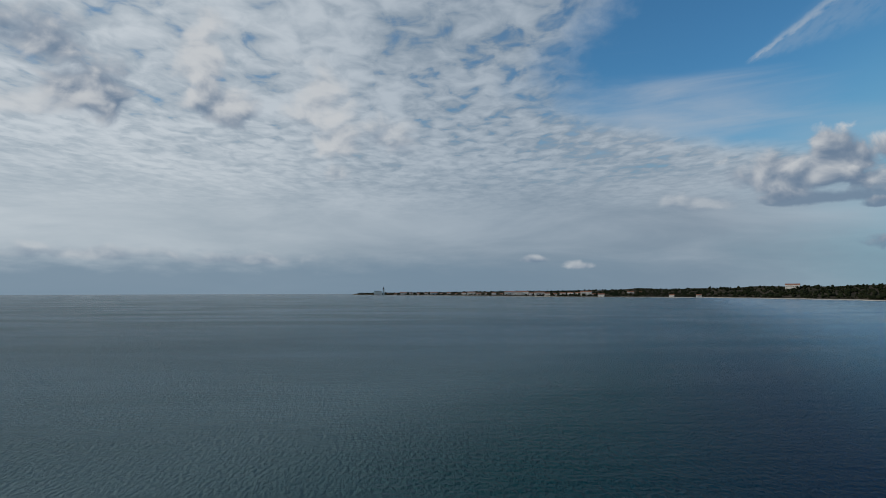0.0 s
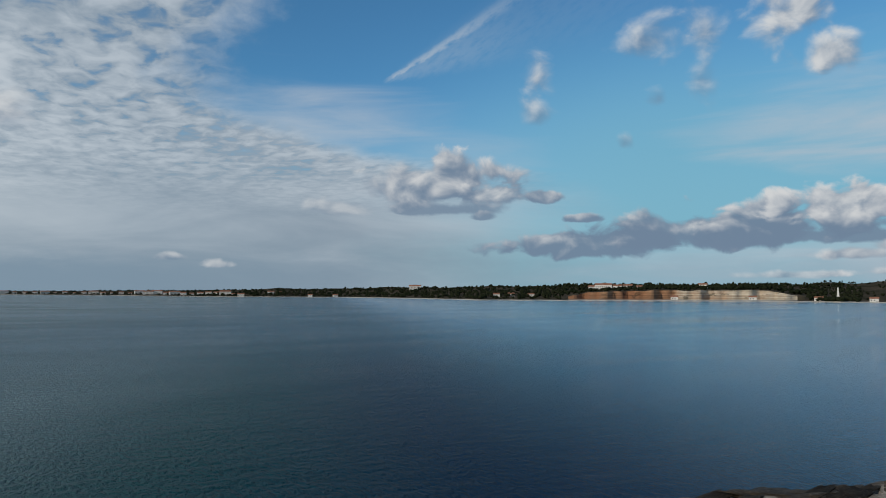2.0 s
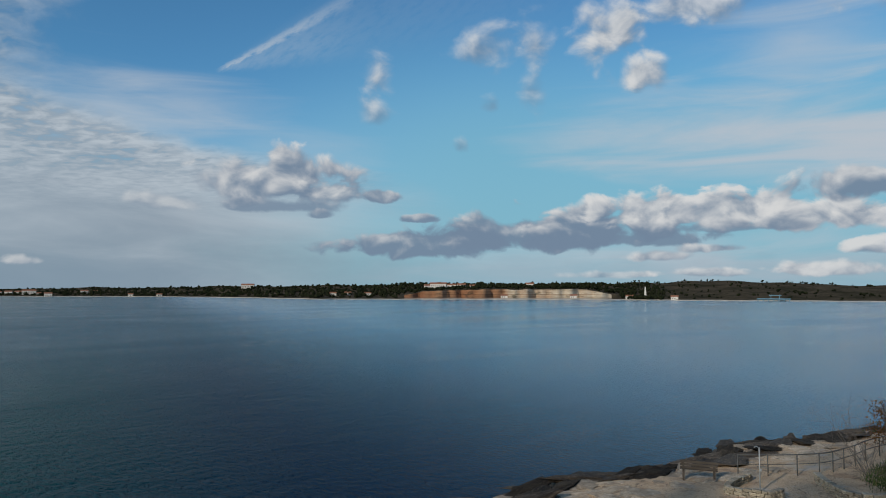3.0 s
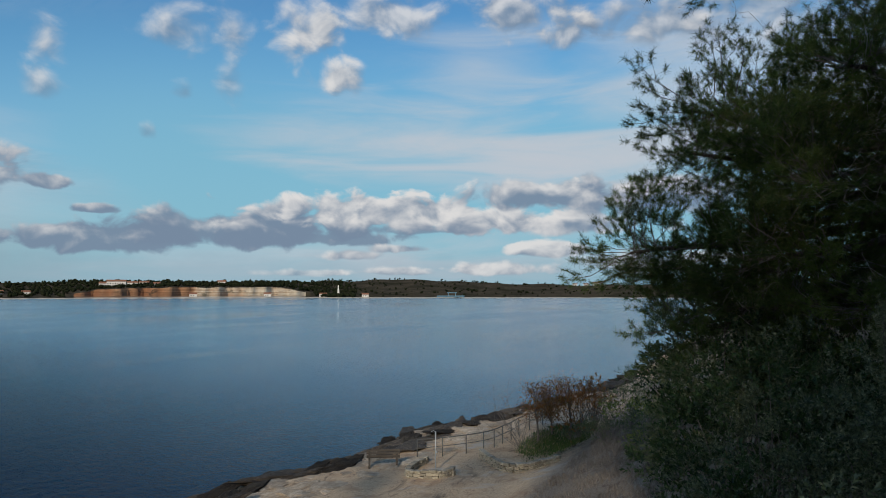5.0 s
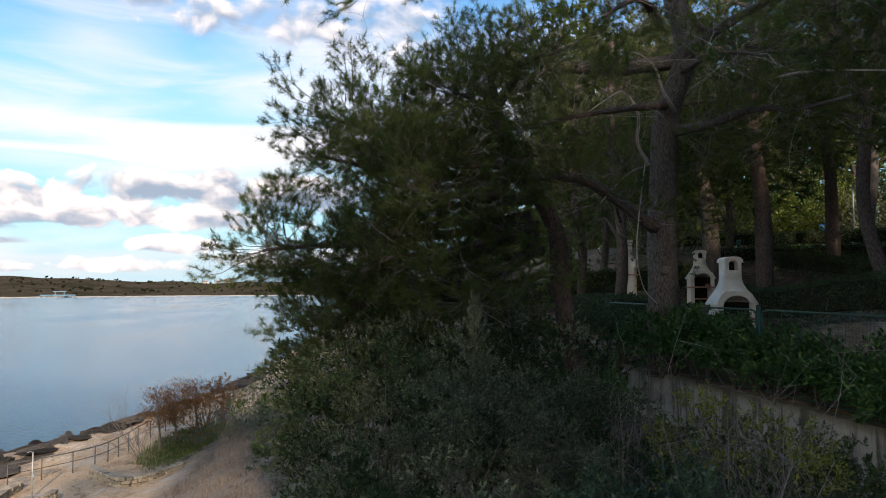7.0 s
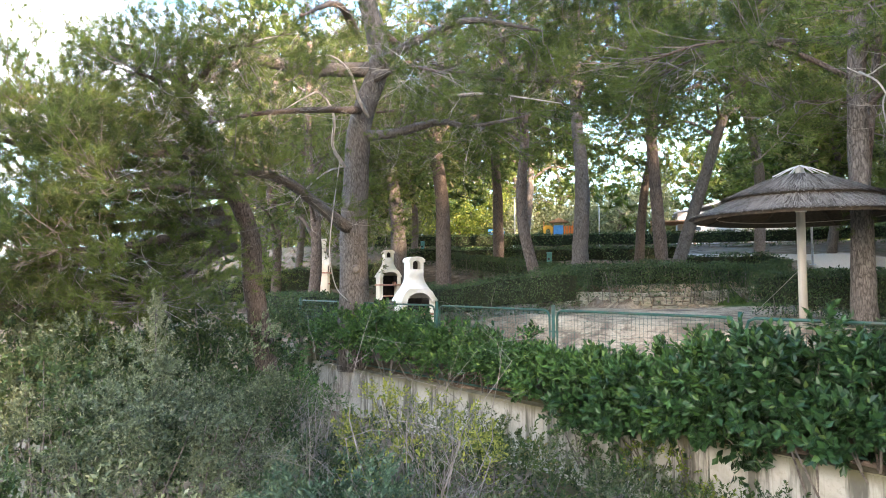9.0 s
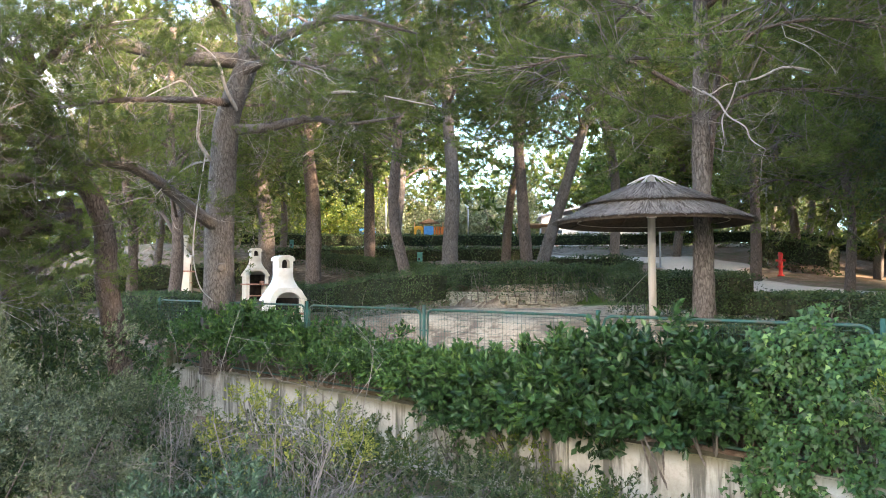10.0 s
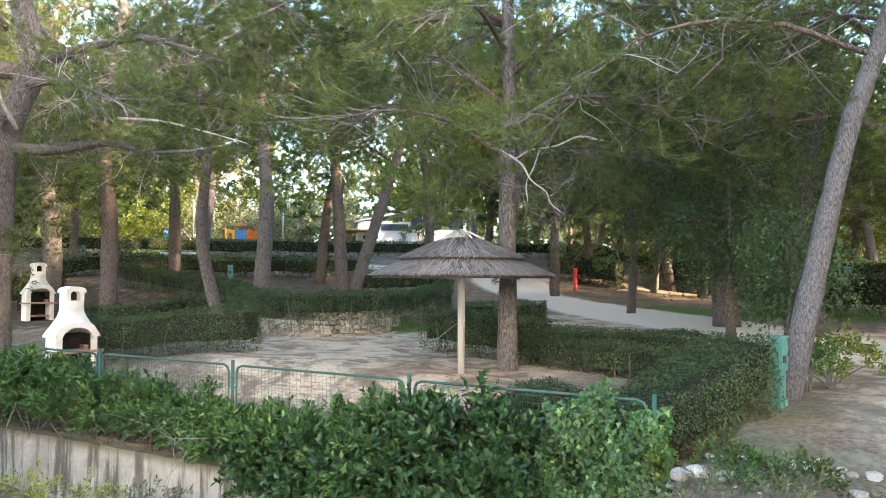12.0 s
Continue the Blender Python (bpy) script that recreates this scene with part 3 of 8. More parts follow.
for name, pick, mat, label in (("ground_far_coast", ~is_beach & ~is_cut, MAT_SCRUB, "low wooded hills of the far coast"), ("far_beach", is_beach, MAT_BEACH, "pale stony beach along the far shore"),
                               ("quarry_cliff", is_cut, MAT_QUARRY, "ochre quarry cliff with level beds of stone")):
    tagged(put(name, np_mesh(name, grid.reshape(-1, 3), quads[pick], True), mat), label, "land", kind="structure")


def land_height(a, off):
    k = min(max(int(round((a - bearings[0]) / 0.2)), 0), na - 1)
    return float(np.interp(off, steps, grid[k, :, 2]))


ball = bmesh.new()
bmesh.ops.create_icosphere(ball, subdivisions=2, radius=1.0)
BALL_V, BALL_F = np.array([v.co for v in ball.verts]), np.array([[v.index for v in f.verts] for f in ball.faces])
ball.free()
ball = bmesh.new()
bmesh.ops.create_icosphere(ball, subdivisions=1, radius=1.0)
TUFT_V, TUFT_F = np.array([v.co for v in ball.verts]), np.array([[v.index for v in f.verts] for f in ball.faces])
ball.free()


def woods(count, a_range, off_range, size, keep, seed):
    rng = np.random.default_rng(seed)
    b = Build()
    while count:
        a, off = rng.uniform(*a_range), rng.uniform(*off_range)
        count -= 1
        if rng.random() > keep(a, off):
            continue
        s = rng.uniform(*size)
        base = np.array(compass(a, float(shore_dist(a)) + off, land_height(a, off)))
        for _ in range(2):
            k = s * rng.uniform(0.6, 0.95)
            v = TUFT_V * (1 + rng.normal(0, 0.24, (len(TUFT_V), 1))) * (k * 0.8, k * 0.8, k * 0.75) + base + rng.normal(0, 0.45, 3) * (s, s, 0.4 * s) + (0, 0, s * 0.75)
            b.add(v, TUFT_F)
    return b


def keep_wood(a, off):
    if a > 60:
        return 0.25 if off < 60 else 0.55
    if quarry(a) > 0.2:
        return 1.0 if off > 55 else 0.0
    return 1.0 if a > 8 else 0.7


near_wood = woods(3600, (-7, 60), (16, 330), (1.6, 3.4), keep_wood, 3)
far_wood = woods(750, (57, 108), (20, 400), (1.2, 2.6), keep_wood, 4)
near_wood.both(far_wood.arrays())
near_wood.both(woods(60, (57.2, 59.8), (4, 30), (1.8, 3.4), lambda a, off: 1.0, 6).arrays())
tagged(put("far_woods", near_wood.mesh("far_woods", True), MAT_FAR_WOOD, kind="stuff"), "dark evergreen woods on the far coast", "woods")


def make_house(w, d, h):
    """A plain far house: walls, a pitched roof and windows towards the water."""
    ob = new("far_house")
    bm = bmesh.new()
    box(bm, -w / 2, w / 2, -d / 2, d / 2, 0, h)
    part("wall", bm, MAT_HOUSE, ob)
    bm = bmesh.new()
    pts = [(-w / 2 - 0.4, -d / 2 - 0.4, h), (w / 2 + 0.4, -d / 2 - 0.4, h), (w / 2 + 0.4, d / 2 + 0.4, h), (-w / 2 - 0.4, d / 2 + 0.4, h), (-w / 2 - 0.4, 0, h + d * 0.26), (w / 2 + 0.4, 0, h + d * 0.26)]
    v = [bm.verts.new(p) for p in pts]
    for f in ((0, 1, 5, 4), (2, 3, 4, 5), (0, 4, 3), (1, 2, 5), (3, 2, 1, 0)):
        bm.faces.new([v[k] for k in f])
    part("roof", bm, MAT_ROOF, ob)
    for x in np.arange(-w / 2 + 1.6, w / 2 - 1.0, 2.8):
        for z in np.arange(1.0, h - 1.2, 2.8):
            part("window", slab(x - 0.5, x + 0.5, -d / 2 - 0.06, -d / 2 + 0.1, z, z + 1.3), MAT_DARK, ob)
    return tagged(ob, "pale rendered house with a clay roof on the far coast", "house", "houses on the far coast")


kinds = [make_house(8, 7, 3.2), make_house(12, 8, 4.6), make_house(22, 9, 7.0)]
rng = np.random.default_rng(11)
HOUSES = [(a, 60 + 60 * rng.random(), k) for a, k in zip(np.arange(-4.5, 12.5, 0.62), rng.integers(0, 3, 40))]
HOUSES += [(12.8, 10, 1), (15.1, 130, 1), (15.8, 150, 0), (26.7, 260, 2), (18.2, 18, 0), (20.2, 12, 0), (41.2, 150, 1), (42.0, 140, 2), (43.1, 150, 1), (43.9, 160, 1), (44.8, 150, 0), (49.5, 190, 1),
           (57.4, 14, 0), (60.8, 10, 0), (78.8, 420, 0), (79.6, 430, 1), (77.9, 440, 0), (53.0, 26, 0), (47.4, 20, 0), (33.4, 70, 0), (34.6, 90, 0), (36.2, 80, 0)]
for a, off, k in HOUSES:
    p = compass(a, float(shore_dist(a)) + off, land_height(a, off) - 0.2)
    copy_thing(kinds[k], Matrix.Translation(p) @ pose(0, 0, 0, 0, 0, -a + rng.uniform(-12, 12)))
for k in kinds:
    for o in list(k.children_recursive) + [k]:
        bpy.data.objects.remove(o)

church = thing("church", compass(5.35 - 10.7, 2500, 1.5), "stone church with a tall pointed bell tower", "church", turn=5)
part("nave", slab(-14, 14, -8, 8, 0, 13), MAT_HOUSE, church)
bm = bmesh.new()
box(bm, -14.5, 14.5, -8.5, 8.5, 13, 13.6)
part("roof", bm, MAT_ROOF, church)
part("bell_tower", slab(17, 23, -3, 3, 0, 20), MAT_HOUSE, church)
bm = bmesh.new()
bmesh.ops.create_cone(bm, cap_ends=True, segments=8, radius1=3.2, radius2=0.2, depth=9, matrix=Matrix.Translation((20, 0, 24.5)))
part("spire", bm, MAT_DARK, church)

tower = thing("white_tower", compass(58.6, 850, 1.0), "slim white tapering tower by the water", "tower")
bm = bmesh.new()
bmesh.ops.create_cone(bm, cap_ends=True, segments=4, radius1=1.7, radius2=0.6, depth=13, matrix=Matrix.Translation((0, 0, 8.2)))
part("shaft", bm, MAT_HOUSE, tower)
part("plinth", slab(-2, 2, -2, 2, 0, 1.7, 0.1), MAT_HOUSE, tower)

MAT_STEELBLUE = surface("painted_steel_blue", [(0.10, 0.22, 0.30), (0.16, 0.30, 0.38)], 0.5, 0.6, 0.1)
pier = thing("loading_pier", compass(67.8, 812, 0.0), "blue steel loading pier with a gantry", "pier", turn=-67.8)
part("deck", slab(-16, 16, -3, 3, 2.0, 3.0), MAT_STEELBLUE, pier)
for x in range(-15, 16, 5):
    part("pier_leg", slab(x - 0.5, x + 0.5, -1, 1, -2, 2.0), MAT_STEELBLUE, pier)
for x in (-2.5, 5.5):
    part("gantry_leg", slab(x - 0.3, x + 0.3, -0.6, 0.6, 3.0, 6.0), MAT_STEELBLUE, pier)
part("gantry_beam", slab(-4.5, 7.5, -0.7, 0.7, 6.0, 6.7), MAT_STEELBLUE, pier)


# ---- near ground: shore, slope and camp site in one sheet ----
def fence_y(x):
    return -7.8 - (12.9 - x) * 0.0762


SHORE_X = [-60, 0, 20, 28, 33, 38, 44, 47, 53, 70, 90, 140]
SHORE_Y = [16, 21, 23, 23.5, 22.0, 21.2, 21.0, 19.2, 17.5, 13, 10, 4]
# the curved low wall below the upper terrace, and what lies behind it
TERRACE = [(31.0, -20.3), (22.2, -20.0), (18.9, -16.7), (15.7, -15.4), (14.2, -15.5), (13.4, -16.6), (13.6, -18.6), (15.0, -22.0), (17.0, -26.0)]


def smooth(v, a, b):
    t = np.clip((v - a) / (b - a), 0, 1)
    return t * t * (3 - 2 * t)


def inside(px, py, poly):
    hit = np.zeros(np.shape(px), bool)
    for (x0, y0), (x1, y1) in zip(poly, poly[1:] + poly[:1]):
        hit ^= ((y0 > py) != (y1 > py)) & (px < (x1 - x0) * (py - y0) / (y1 - y0 + 1e-12) + x0)
    return hit


UPPER = TERRACE + [(40.0, -60.0), (70.0, -40.0), (60.0, -20.0)]


def ripples(x, y):
    return (np.sin(x * 1.31 + 1.7 * np.sin(y * 0.7)) * np.sin(y * 1.13 + 1.3 * np.sin(x * 0.53)) * 0.6 + np.sin(x * 2.9 + y * 1.7) * np.sin(y * 3.3 - x * 1.1) * 0.4)


def ground_z(x, y):
    """Height of the near ground."""
    x, y = np.asarray(x, float), np.asarray(y, float)
    s = fence_y(x) - y                                   # metres behind the fence
    level = 9.45 - 0.65 * smooth(x, 13.0, 17.0) * smooth(y, -13.0, -9.0)
    camp = 8.1 + (level - 8.1) * smooth(s, -0.1, 2.3)
    camp = camp + np.maximum(9.0 + 0.45 * smooth(s, -1.0, 2.5) - camp, 0) * smooth(x, 2.4, 1.5)
    camp = camp + 0.03 * np.clip(s - 8, 0, 20) + 0.65 * inside(x, y, UPPER)
    rise = 11.2 + 0.114 * (np.clip(np.hypot(x, y), 20, 60) - 41)               # the even slope at the back
    camp = camp + np.maximum(rise - camp, 0) * smooth(x, 7, 22) * smooth(y, -15, -20) + 0.03 * ripples(x, y)
    shift = 22.0 - np.interp(x, SHORE_X, SHORE_Y)
    yy = y + shift * smooth(y, 2, 14)
    low = np.interp(yy, [-9, -6.5, -3, 1, 5, 9, 14, 19, 21.2, 22.2, 25, 30], [7.0, 6.9, 6.2, 4.8, 2.9, 1.6, 1.3, 0.95, 0.5, 0.0, -1.2, -3.0])
    low = low + 0.06 * ripples(x * 1.3, y * 1.3) + 0.16 * smooth(yy, 17, 20) * (np.abs(ripples(x * 1.9, y * 1.4)) - 0.3)
    low = low + 2.15 * smooth(x + 0.22 * y, 0.9, 0.1) * smooth(y, -2.0, -7.4)   # the bank beyond the wall's end
    return np.where(s > -0.12, camp, low)


def zone_node(n, where, cx, cy, rx, ry, turn=0.0, ragged=1.0, wob=None):
    """A patch of the ground, from its middle outwards, with a ragged edge."""
    m = n.add("ShaderNodeVectorMath", where, (cx, cy, 0), operation="SUBTRACT").outputs[0]
    r = n.add("ShaderNodeVectorRotate", m, None, None, radians(-turn), rotation_type="Z_AXIS").outputs[0]
    p = n.add("ShaderNodeVectorMath", r, (1.0 / rx, 1.0 / ry, 0.0), operation="MULTIPLY").outputs[0]
    d = n.add("ShaderNodeVectorMath", p, operation="LENGTH").outputs[1]
    return n.span(n.math("ADD", d, n.math("MULTIPLY", n.math("SUBTRACT", wob, 0.5), ragged)), 1.1, 0.85)


def ground_material():
    m = bpy.data.materials.new("ground_cover")
    m.use_nodes = True
    n = Nodes(m.node_tree)
    b = m.node_tree.nodes["Principled BSDF"]
    where = n.add("ShaderNodeTexCoord").outputs["Object"]
    fine, mid, big = n.noise(where, 14, 6, 0.68), n.noise(where, 2.2, 6, 0.65, 0.4), n.noise(where, 0.35, 5, 0.6, 0.3)
    y = n.add("ShaderNodeSeparateXYZ", where).outputs
    # brown litter under the pines
    litter = n.mix(n.span(fine, 0.3, 0.7), (0.085, 0.052, 0.032), (0.22, 0.155, 0.105))
    litter = n.mix(n.span(mid, 0.45, 0.7), litter, (0.27, 0.215, 0.165))
    litter = n.mix(n.math("MULTIPLY", n.span(big, 0.5, 0.7), 0.7), litter, (0.075, 0.085, 0.030))
    # pale gravel of pitch and drive, with drifts of needles
    gravel = n.mix(n.span(fine, 0.3, 0.7), (0.37, 0.268, 0.180), (0.57, 0.438, 0.312))
    drift = n.noise(n.add("ShaderNodeMapping", where, None, (0, 0, radians(35)), (0.8, 1.25, 1)).outputs[0], 1.1, 7, 0.72, 0.8)
    gravel = n.mix(n.math("MULTIPLY", n.span(drift, 0.45, 0.60), 0.85), gravel, (0.125, 0.080, 0.055))
    gravel = n.mix(n.math("MULTIPLY", n.span(n.noise(where, 0.8, 6, 0.7, 0.6), 0.5, 0.64), 0.75), gravel, (0.165, 0.118, 0.082))
    road = n.mix(n.span(fine, 0.3, 0.7), (0.56, 0.46, 0.36), (0.72, 0.61, 0.49))
    grass = n.mix(n.span(n.noise(where, 9, 6, 0.7), 0.3, 0.7), (0.040, 0.080, 0.014), (0.115, 0.165, 0.035))
    earth = n.mix(n.span(mid, 0.35, 0.65), (0.060, 0.042, 0.026), (0.125, 0.088, 0.055))
    c = litter
    for cx, cy, rx, ry, turn, ragged, cover in (
            (10.0, -13.4, 5.6, 4.2, -30, 0.7, gravel), (12.3, -18.5, 2.4, 7.0, -18, 0.6, gravel), (-3.6, -13.2, 4.4, 6.2, 10, 1.0, gravel), (0.0, -19.0, 3.6, 6.0, -15, 0.6, gravel),
            (8.5, -22.0, 5.0, 2.6, -40, 0.8, gravel), (0.5, -30.6, 5.5, 3.0, -20, 0.7, grass), (-5.0, -25.0, 5.0, 2.6, -42, 0.6, grass), (-6.5, -22.0, 5.0, 4.5, 0, 0.7, grass), (6.2, -29.6, 4.0, 1.5, -42, 0.8, grass), (12.6, -19.6, 1.0, 2.4, -10, 1.2, grass),
            (8.0, -26.6, 10.0, 2.3, -42, 0.3, road), (-0.2, -19.0, 6.0, 2.2, -42, 0.35, road), (18.5, -36.0, 7.0, 2.3, -50, 0.3, road), (24.0, -38.0, 8.0, 2.0, 10, 0.35, road), (-4.0, -15.0, 5.0, 3.0, -30, 0.6, gravel), (30.0, -29.0, 9.0, 7.0, -45, 1.0, earth), (42.0, -33.0, 14.0, 12.0, -30, 1.0, earth), (36.0, -14.0, 14.0, 5.0, 10, 1.0, earth), (40.0, -48.0, 16.0, 5.0, 30, 1.0, earth), (46.0, -33.0, 4.0, 3.0, 0, 1.0, grass), (1.7, -9.4, 1.5, 2.4, 25, 1.1, litter), (1.1, -7.9, 0.9, 0.6, 0, 0.8, litter)):
        c = n.mix(zone_node(n, where, cx, cy, rx, ry, turn, ragged, mid), c, cover)
    # the shore below the slope: gravel track, pale worn limestone, wet dark edge
    yy = n.math("ADD", y[1], n.math("MULTIPLY", n.math("SUBTRACT", mid, 0.5), 1.5))
    slope = n.mix(n.span(mid, 0.4, 0.65), (0.17, 0.13, 0.09), (0.10, 0.10, 0.045))
    track = n.mix(n.span(fine, 0.35, 0.65), (0.15, 0.118, 0.086), (0.28, 0.232, 0.18))
    track = n.mix(n.math("MULTIPLY", n.span(n.noise(where, 1.4, 5, 0.7, 0.8), 0.55, 0.66), 0.8), track, (0.10, 0.065, 0.05))
    lime = n.mix(n.span(fine, 0.3, 0.7), (0.42, 0.285, 0.17), (0.66, 0.50, 0.335))
    lime = n.mix(n.math("MULTIPLY", n.span(n.noise(where, 0.7, 6, 0.65, 0.5), 0.5, 0.68), 0.75), lime, (0.34, 0.21, 0.125))
    cell = n.add("ShaderNodeTexVoronoi", feature="DISTANCE_TO_EDGE")
    n.put(cell.inputs["Vector"], n.add("ShaderNodeMapping", where, None, None, (0.8, 1.3, 1)).outputs[0])
    cell.inputs["Scale"].default_value = 2.0
    crack = n.math("MULTIPLY", n.span(cell.outputs[0], 0.035, 0.0), n.span(mid, 0.40, 0.58, 0.1, 0.85))
    lime = n.mix(crack, lime, (0.14, 0.10, 0.07))
    lime = n.mix(n.math("MULTIPLY", n.span(n.noise(n.add("ShaderNodeMapping", where, None, (0, 0, radians(-18)), (0.35, 1.0, 1)).outputs[0], 0.9, 6, 0.7, 0.8), 0.56, 0.66), 0.7), lime, (0.13, 0.095, 0.065))
    lime = n.mix(n.math("MULTIPLY", n.span(n.noise(where, 0.45, 4, 0.6, 0.4), 0.55, 0.66), 0.8), lime, (0.53, 0.455, 0.365))
    wet = n.mix(n.span(mid, 0.4, 0.62), (0.030, 0.024, 0.018), (0.12, 0.09, 0.06))
    sea = n.mix(n.span(yy, 0.5, 3.0), slope, track)
    sea = n.mix(n.span(yy, 7.0, 8.6), sea, lime)
    height = n.math("ADD", y[2], n.math("MULTIPLY", n.math("SUBTRACT", mid, 0.5), 1.1))
    sea = n.mix(n.span(height, 0.75, 0.30), sea, wet)
    bank = n.math("SUBTRACT", y[1], n.span(n.math("ADD", y[0], n.math("MULTIPLY", n.math("SUBTRACT", mid, 0.5), 5.0)), 4.2, 1.2, 0.0, 8.0))
    c = n.mix(n.span(bank, -7.0, -6.4), c, sea)
    n.put(b.inputs["Base Color"], c)
    n.put(b.inputs["Roughness"], n.span(height, 0.2, 0.8, 0.45, 0.93))
    b.inputs["Specular IOR Level"].default_value = 0.2
    k = n.add("ShaderNodeBump")
    k.inputs["Strength"].default_value, k.inputs["Distance"].default_value = 0.7, 0.05
    n.put(k.inputs["Height"], n.math("ADD", n.math("MULTIPLY", fine, 0.5), n.math("SUBTRACT", mid, n.math("MULTIPLY", crack, 0.5))))
    n.put(b.inputs["Normal"], k.outputs[0])
    return m


MAT_GROUND = ground_material()
xs = np.concatenate([np.arange(-60, -6, 3.0), np.arange(-6, 60, 0.4), np.arange(60, 141, 2.5)])
ys = np.concatenate([np.arange(-130, -44, 3.0), np.arange(-44, -9.2, 0.5), np.arange(-9.2, -6.6, 0.13), np.arange(-6.6, 26.2, 0.4), np.arange(26.2, 40, 2.0)])
gx, gy = np.meshgrid(xs, ys, indexing="ij")
gz = ground_z(gx, gy)
i, j = np.meshgrid(np.arange(len(xs) - 1), np.arange(len(ys) - 1), indexing="ij")
n_y = len(ys)
quads = np.stack([i * n_y + j, (i + 1) * n_y + j, (i + 1) * n_y + j + 1, i * n_y + j + 1], -1).reshape(-1, 4)
tagged(put("ground", np_mesh("ground", np.stack([gx, gy, gz], -1), quads, True), MAT_GROUND), "ground of pine litter, pale gravel and worn limestone shore", "ground", kind="structure")

def wall_material():
    """Old cast concrete: damp streaks that run down from the top edge, moss and rain-washed pale patches."""
    m = bpy.data.materials.new("streaked_concrete")
    m.use_nodes = True
    n = Nodes(m.node_tree)
    b = m.node_tree.nodes["Principled BSDF"]
    where = n.add("ShaderNodeTexCoord").outputs["Object"]
    z = n.add("ShaderNodeSeparateXYZ", where).outputs[2]
    fine, mid = n.noise(where, 16, 6, 0.65), n.noise(where, 1.7, 6, 0.65, 0.4)
    run = n.noise(n.add("ShaderNodeMapping", where, None, None, (1.0, 1.0, 0.10)).outputs[0], 3.4, 5, 0.7, 0.2)
    reach = n.math("ADD", n.span(run, 0.35, 0.75, 7.95, 6.4), n.math("MULTIPLY", n.math("SUBTRACT", mid, 0.5), 0.5))
    c = n.mix(n.span(mid, 0.35, 0.65), (0.36, 0.335, 0.265), (0.52, 0.49, 0.41))
    c = n.mix(n.math("MULTIPLY", n.span(fine, 0.5, 0.7), 0.4), c, (0.26, 0.24, 0.19))
    c = n.mix(n.math("MULTIPLY", n.math("MULTIPLY", n.span(n.math("SUBTRACT", z, reach), -0.12, 0.12), n.span(run, 0.48, 0.62)), 0.85), c, (0.075, 0.07, 0.05))
    c = n.mix(n.math("MULTIPLY", n.span(n.math("ADD", z, n.math("MULTIPLY", mid, 0.25)), 8.02, 8.2), 0.8), c, (0.13, 0.115, 0.05))
    n.put(b.inputs["Base Color"], c)
    b.inputs["Roughness"].default_value = 0.92
    k = n.add("ShaderNodeBump")
    k.inputs["Strength"].default_value, k.inputs["Distance"].default_value = 0.5, 0.02
    n.put(k.inputs["Height"], n.math("ADD", fine, mid))
    n.put(b.inputs["Normal"], k.outputs[0])
    return m


MAT_STREAK = wall_material()

# the retaining wall, in cast lengths, with an earthy top
wall = new("wall_retaining")
tagged(wall, "weathered concrete retaining wall with dark damp streaks", "wall", kind="structure")
edges = [18.6, 15.4, 12.4, 9.3, 6.2, 2.2]
rng = np.random.default_rng(2)
for x1, x0 in zip(edges, edges[1:]):
    bm = bmesh.new()
    d = -0.01 + 0.02 * rng.random()
    y1, y0 = fence_y(x1) + 0.32 + d, fence_y(x0) + 0.32 + d
    top = [(x0 + 0.012, y0), (x1 - 0.012, y1), (x1 - 0.012, y1 - 0.3), (x0 + 0.012, y0 - 0.3)]
    lo = [bm.verts.new((*p, 5.6)) for p in top]
    hi = [bm.verts.new((p[0], p[1], 8.07 + 0.015 * rng.random())) for p in top]
    bm.faces.new(hi[::-1]), bm.faces.new(lo)
    for a in range(4):
        bm.faces.new((lo[a], hi[a], hi[(a + 1) % 4], lo[(a + 1) % 4]))
    bmesh.ops.recalc_face_normals(bm, faces=bm.faces)
    bmesh.ops.bevel(bm, geom=list(bm.edges), offset=0.018, segments=2, affect="EDGES")
    part("wall_length", bm, MAT_STREAK, wall)
bm = bmesh.new()
box(bm, 18.45, 18.75, fence_y(18.6) + 0.05, fence_y(18.6) + 0.42, 6, 8.65, 0.03)
part("end_pillar", bm, MAT_STREAK, wall)

# the low stone wall of the upper terrace, stone by stone
MAT_STONE = surface("dry_stone", [(0.30, 0.255, 0.19), (0.48, 0.42, 0.33), (0.22, 0.19, 0.14)], 3, 0.92, 0.5, 20, stains=(0.10, 0.115, 0.055), stain_scale=1.5, vary=0.3)


def stone_mesh(seed):
    rng = np.random.default_rng(seed)
    v = np.array([(x, y, z) for z in (-1, 1) for x, y in ((-1, -1), (1, -1), (1, 1), (-1, 1))], float)
    bm = bmesh.new()
    vs = [bm.verts.new(p * (0.5, 0.5, 0.5) * (1 + rng.normal(0, 0.09, 3))) for p in v]
    for f in ((3, 2, 1, 0), (4, 5, 6, 7), (0, 1, 5, 4), (1, 2, 6, 5), (2, 3, 7, 6), (3, 0, 4, 7)):
        bm.faces.new([vs[k] for k in f])
    bmesh.ops.bevel(bm, geom=list(bm.edges), offset=0.09, segments=1, affect="EDGES")
    me = bpy.data.meshes.new("stone")
    bm.to_mesh(me)
    bm.free()
    me.materials.append(MAT_STONE)
    return me


STONES = [stone_mesh(k) for k in range(8)]


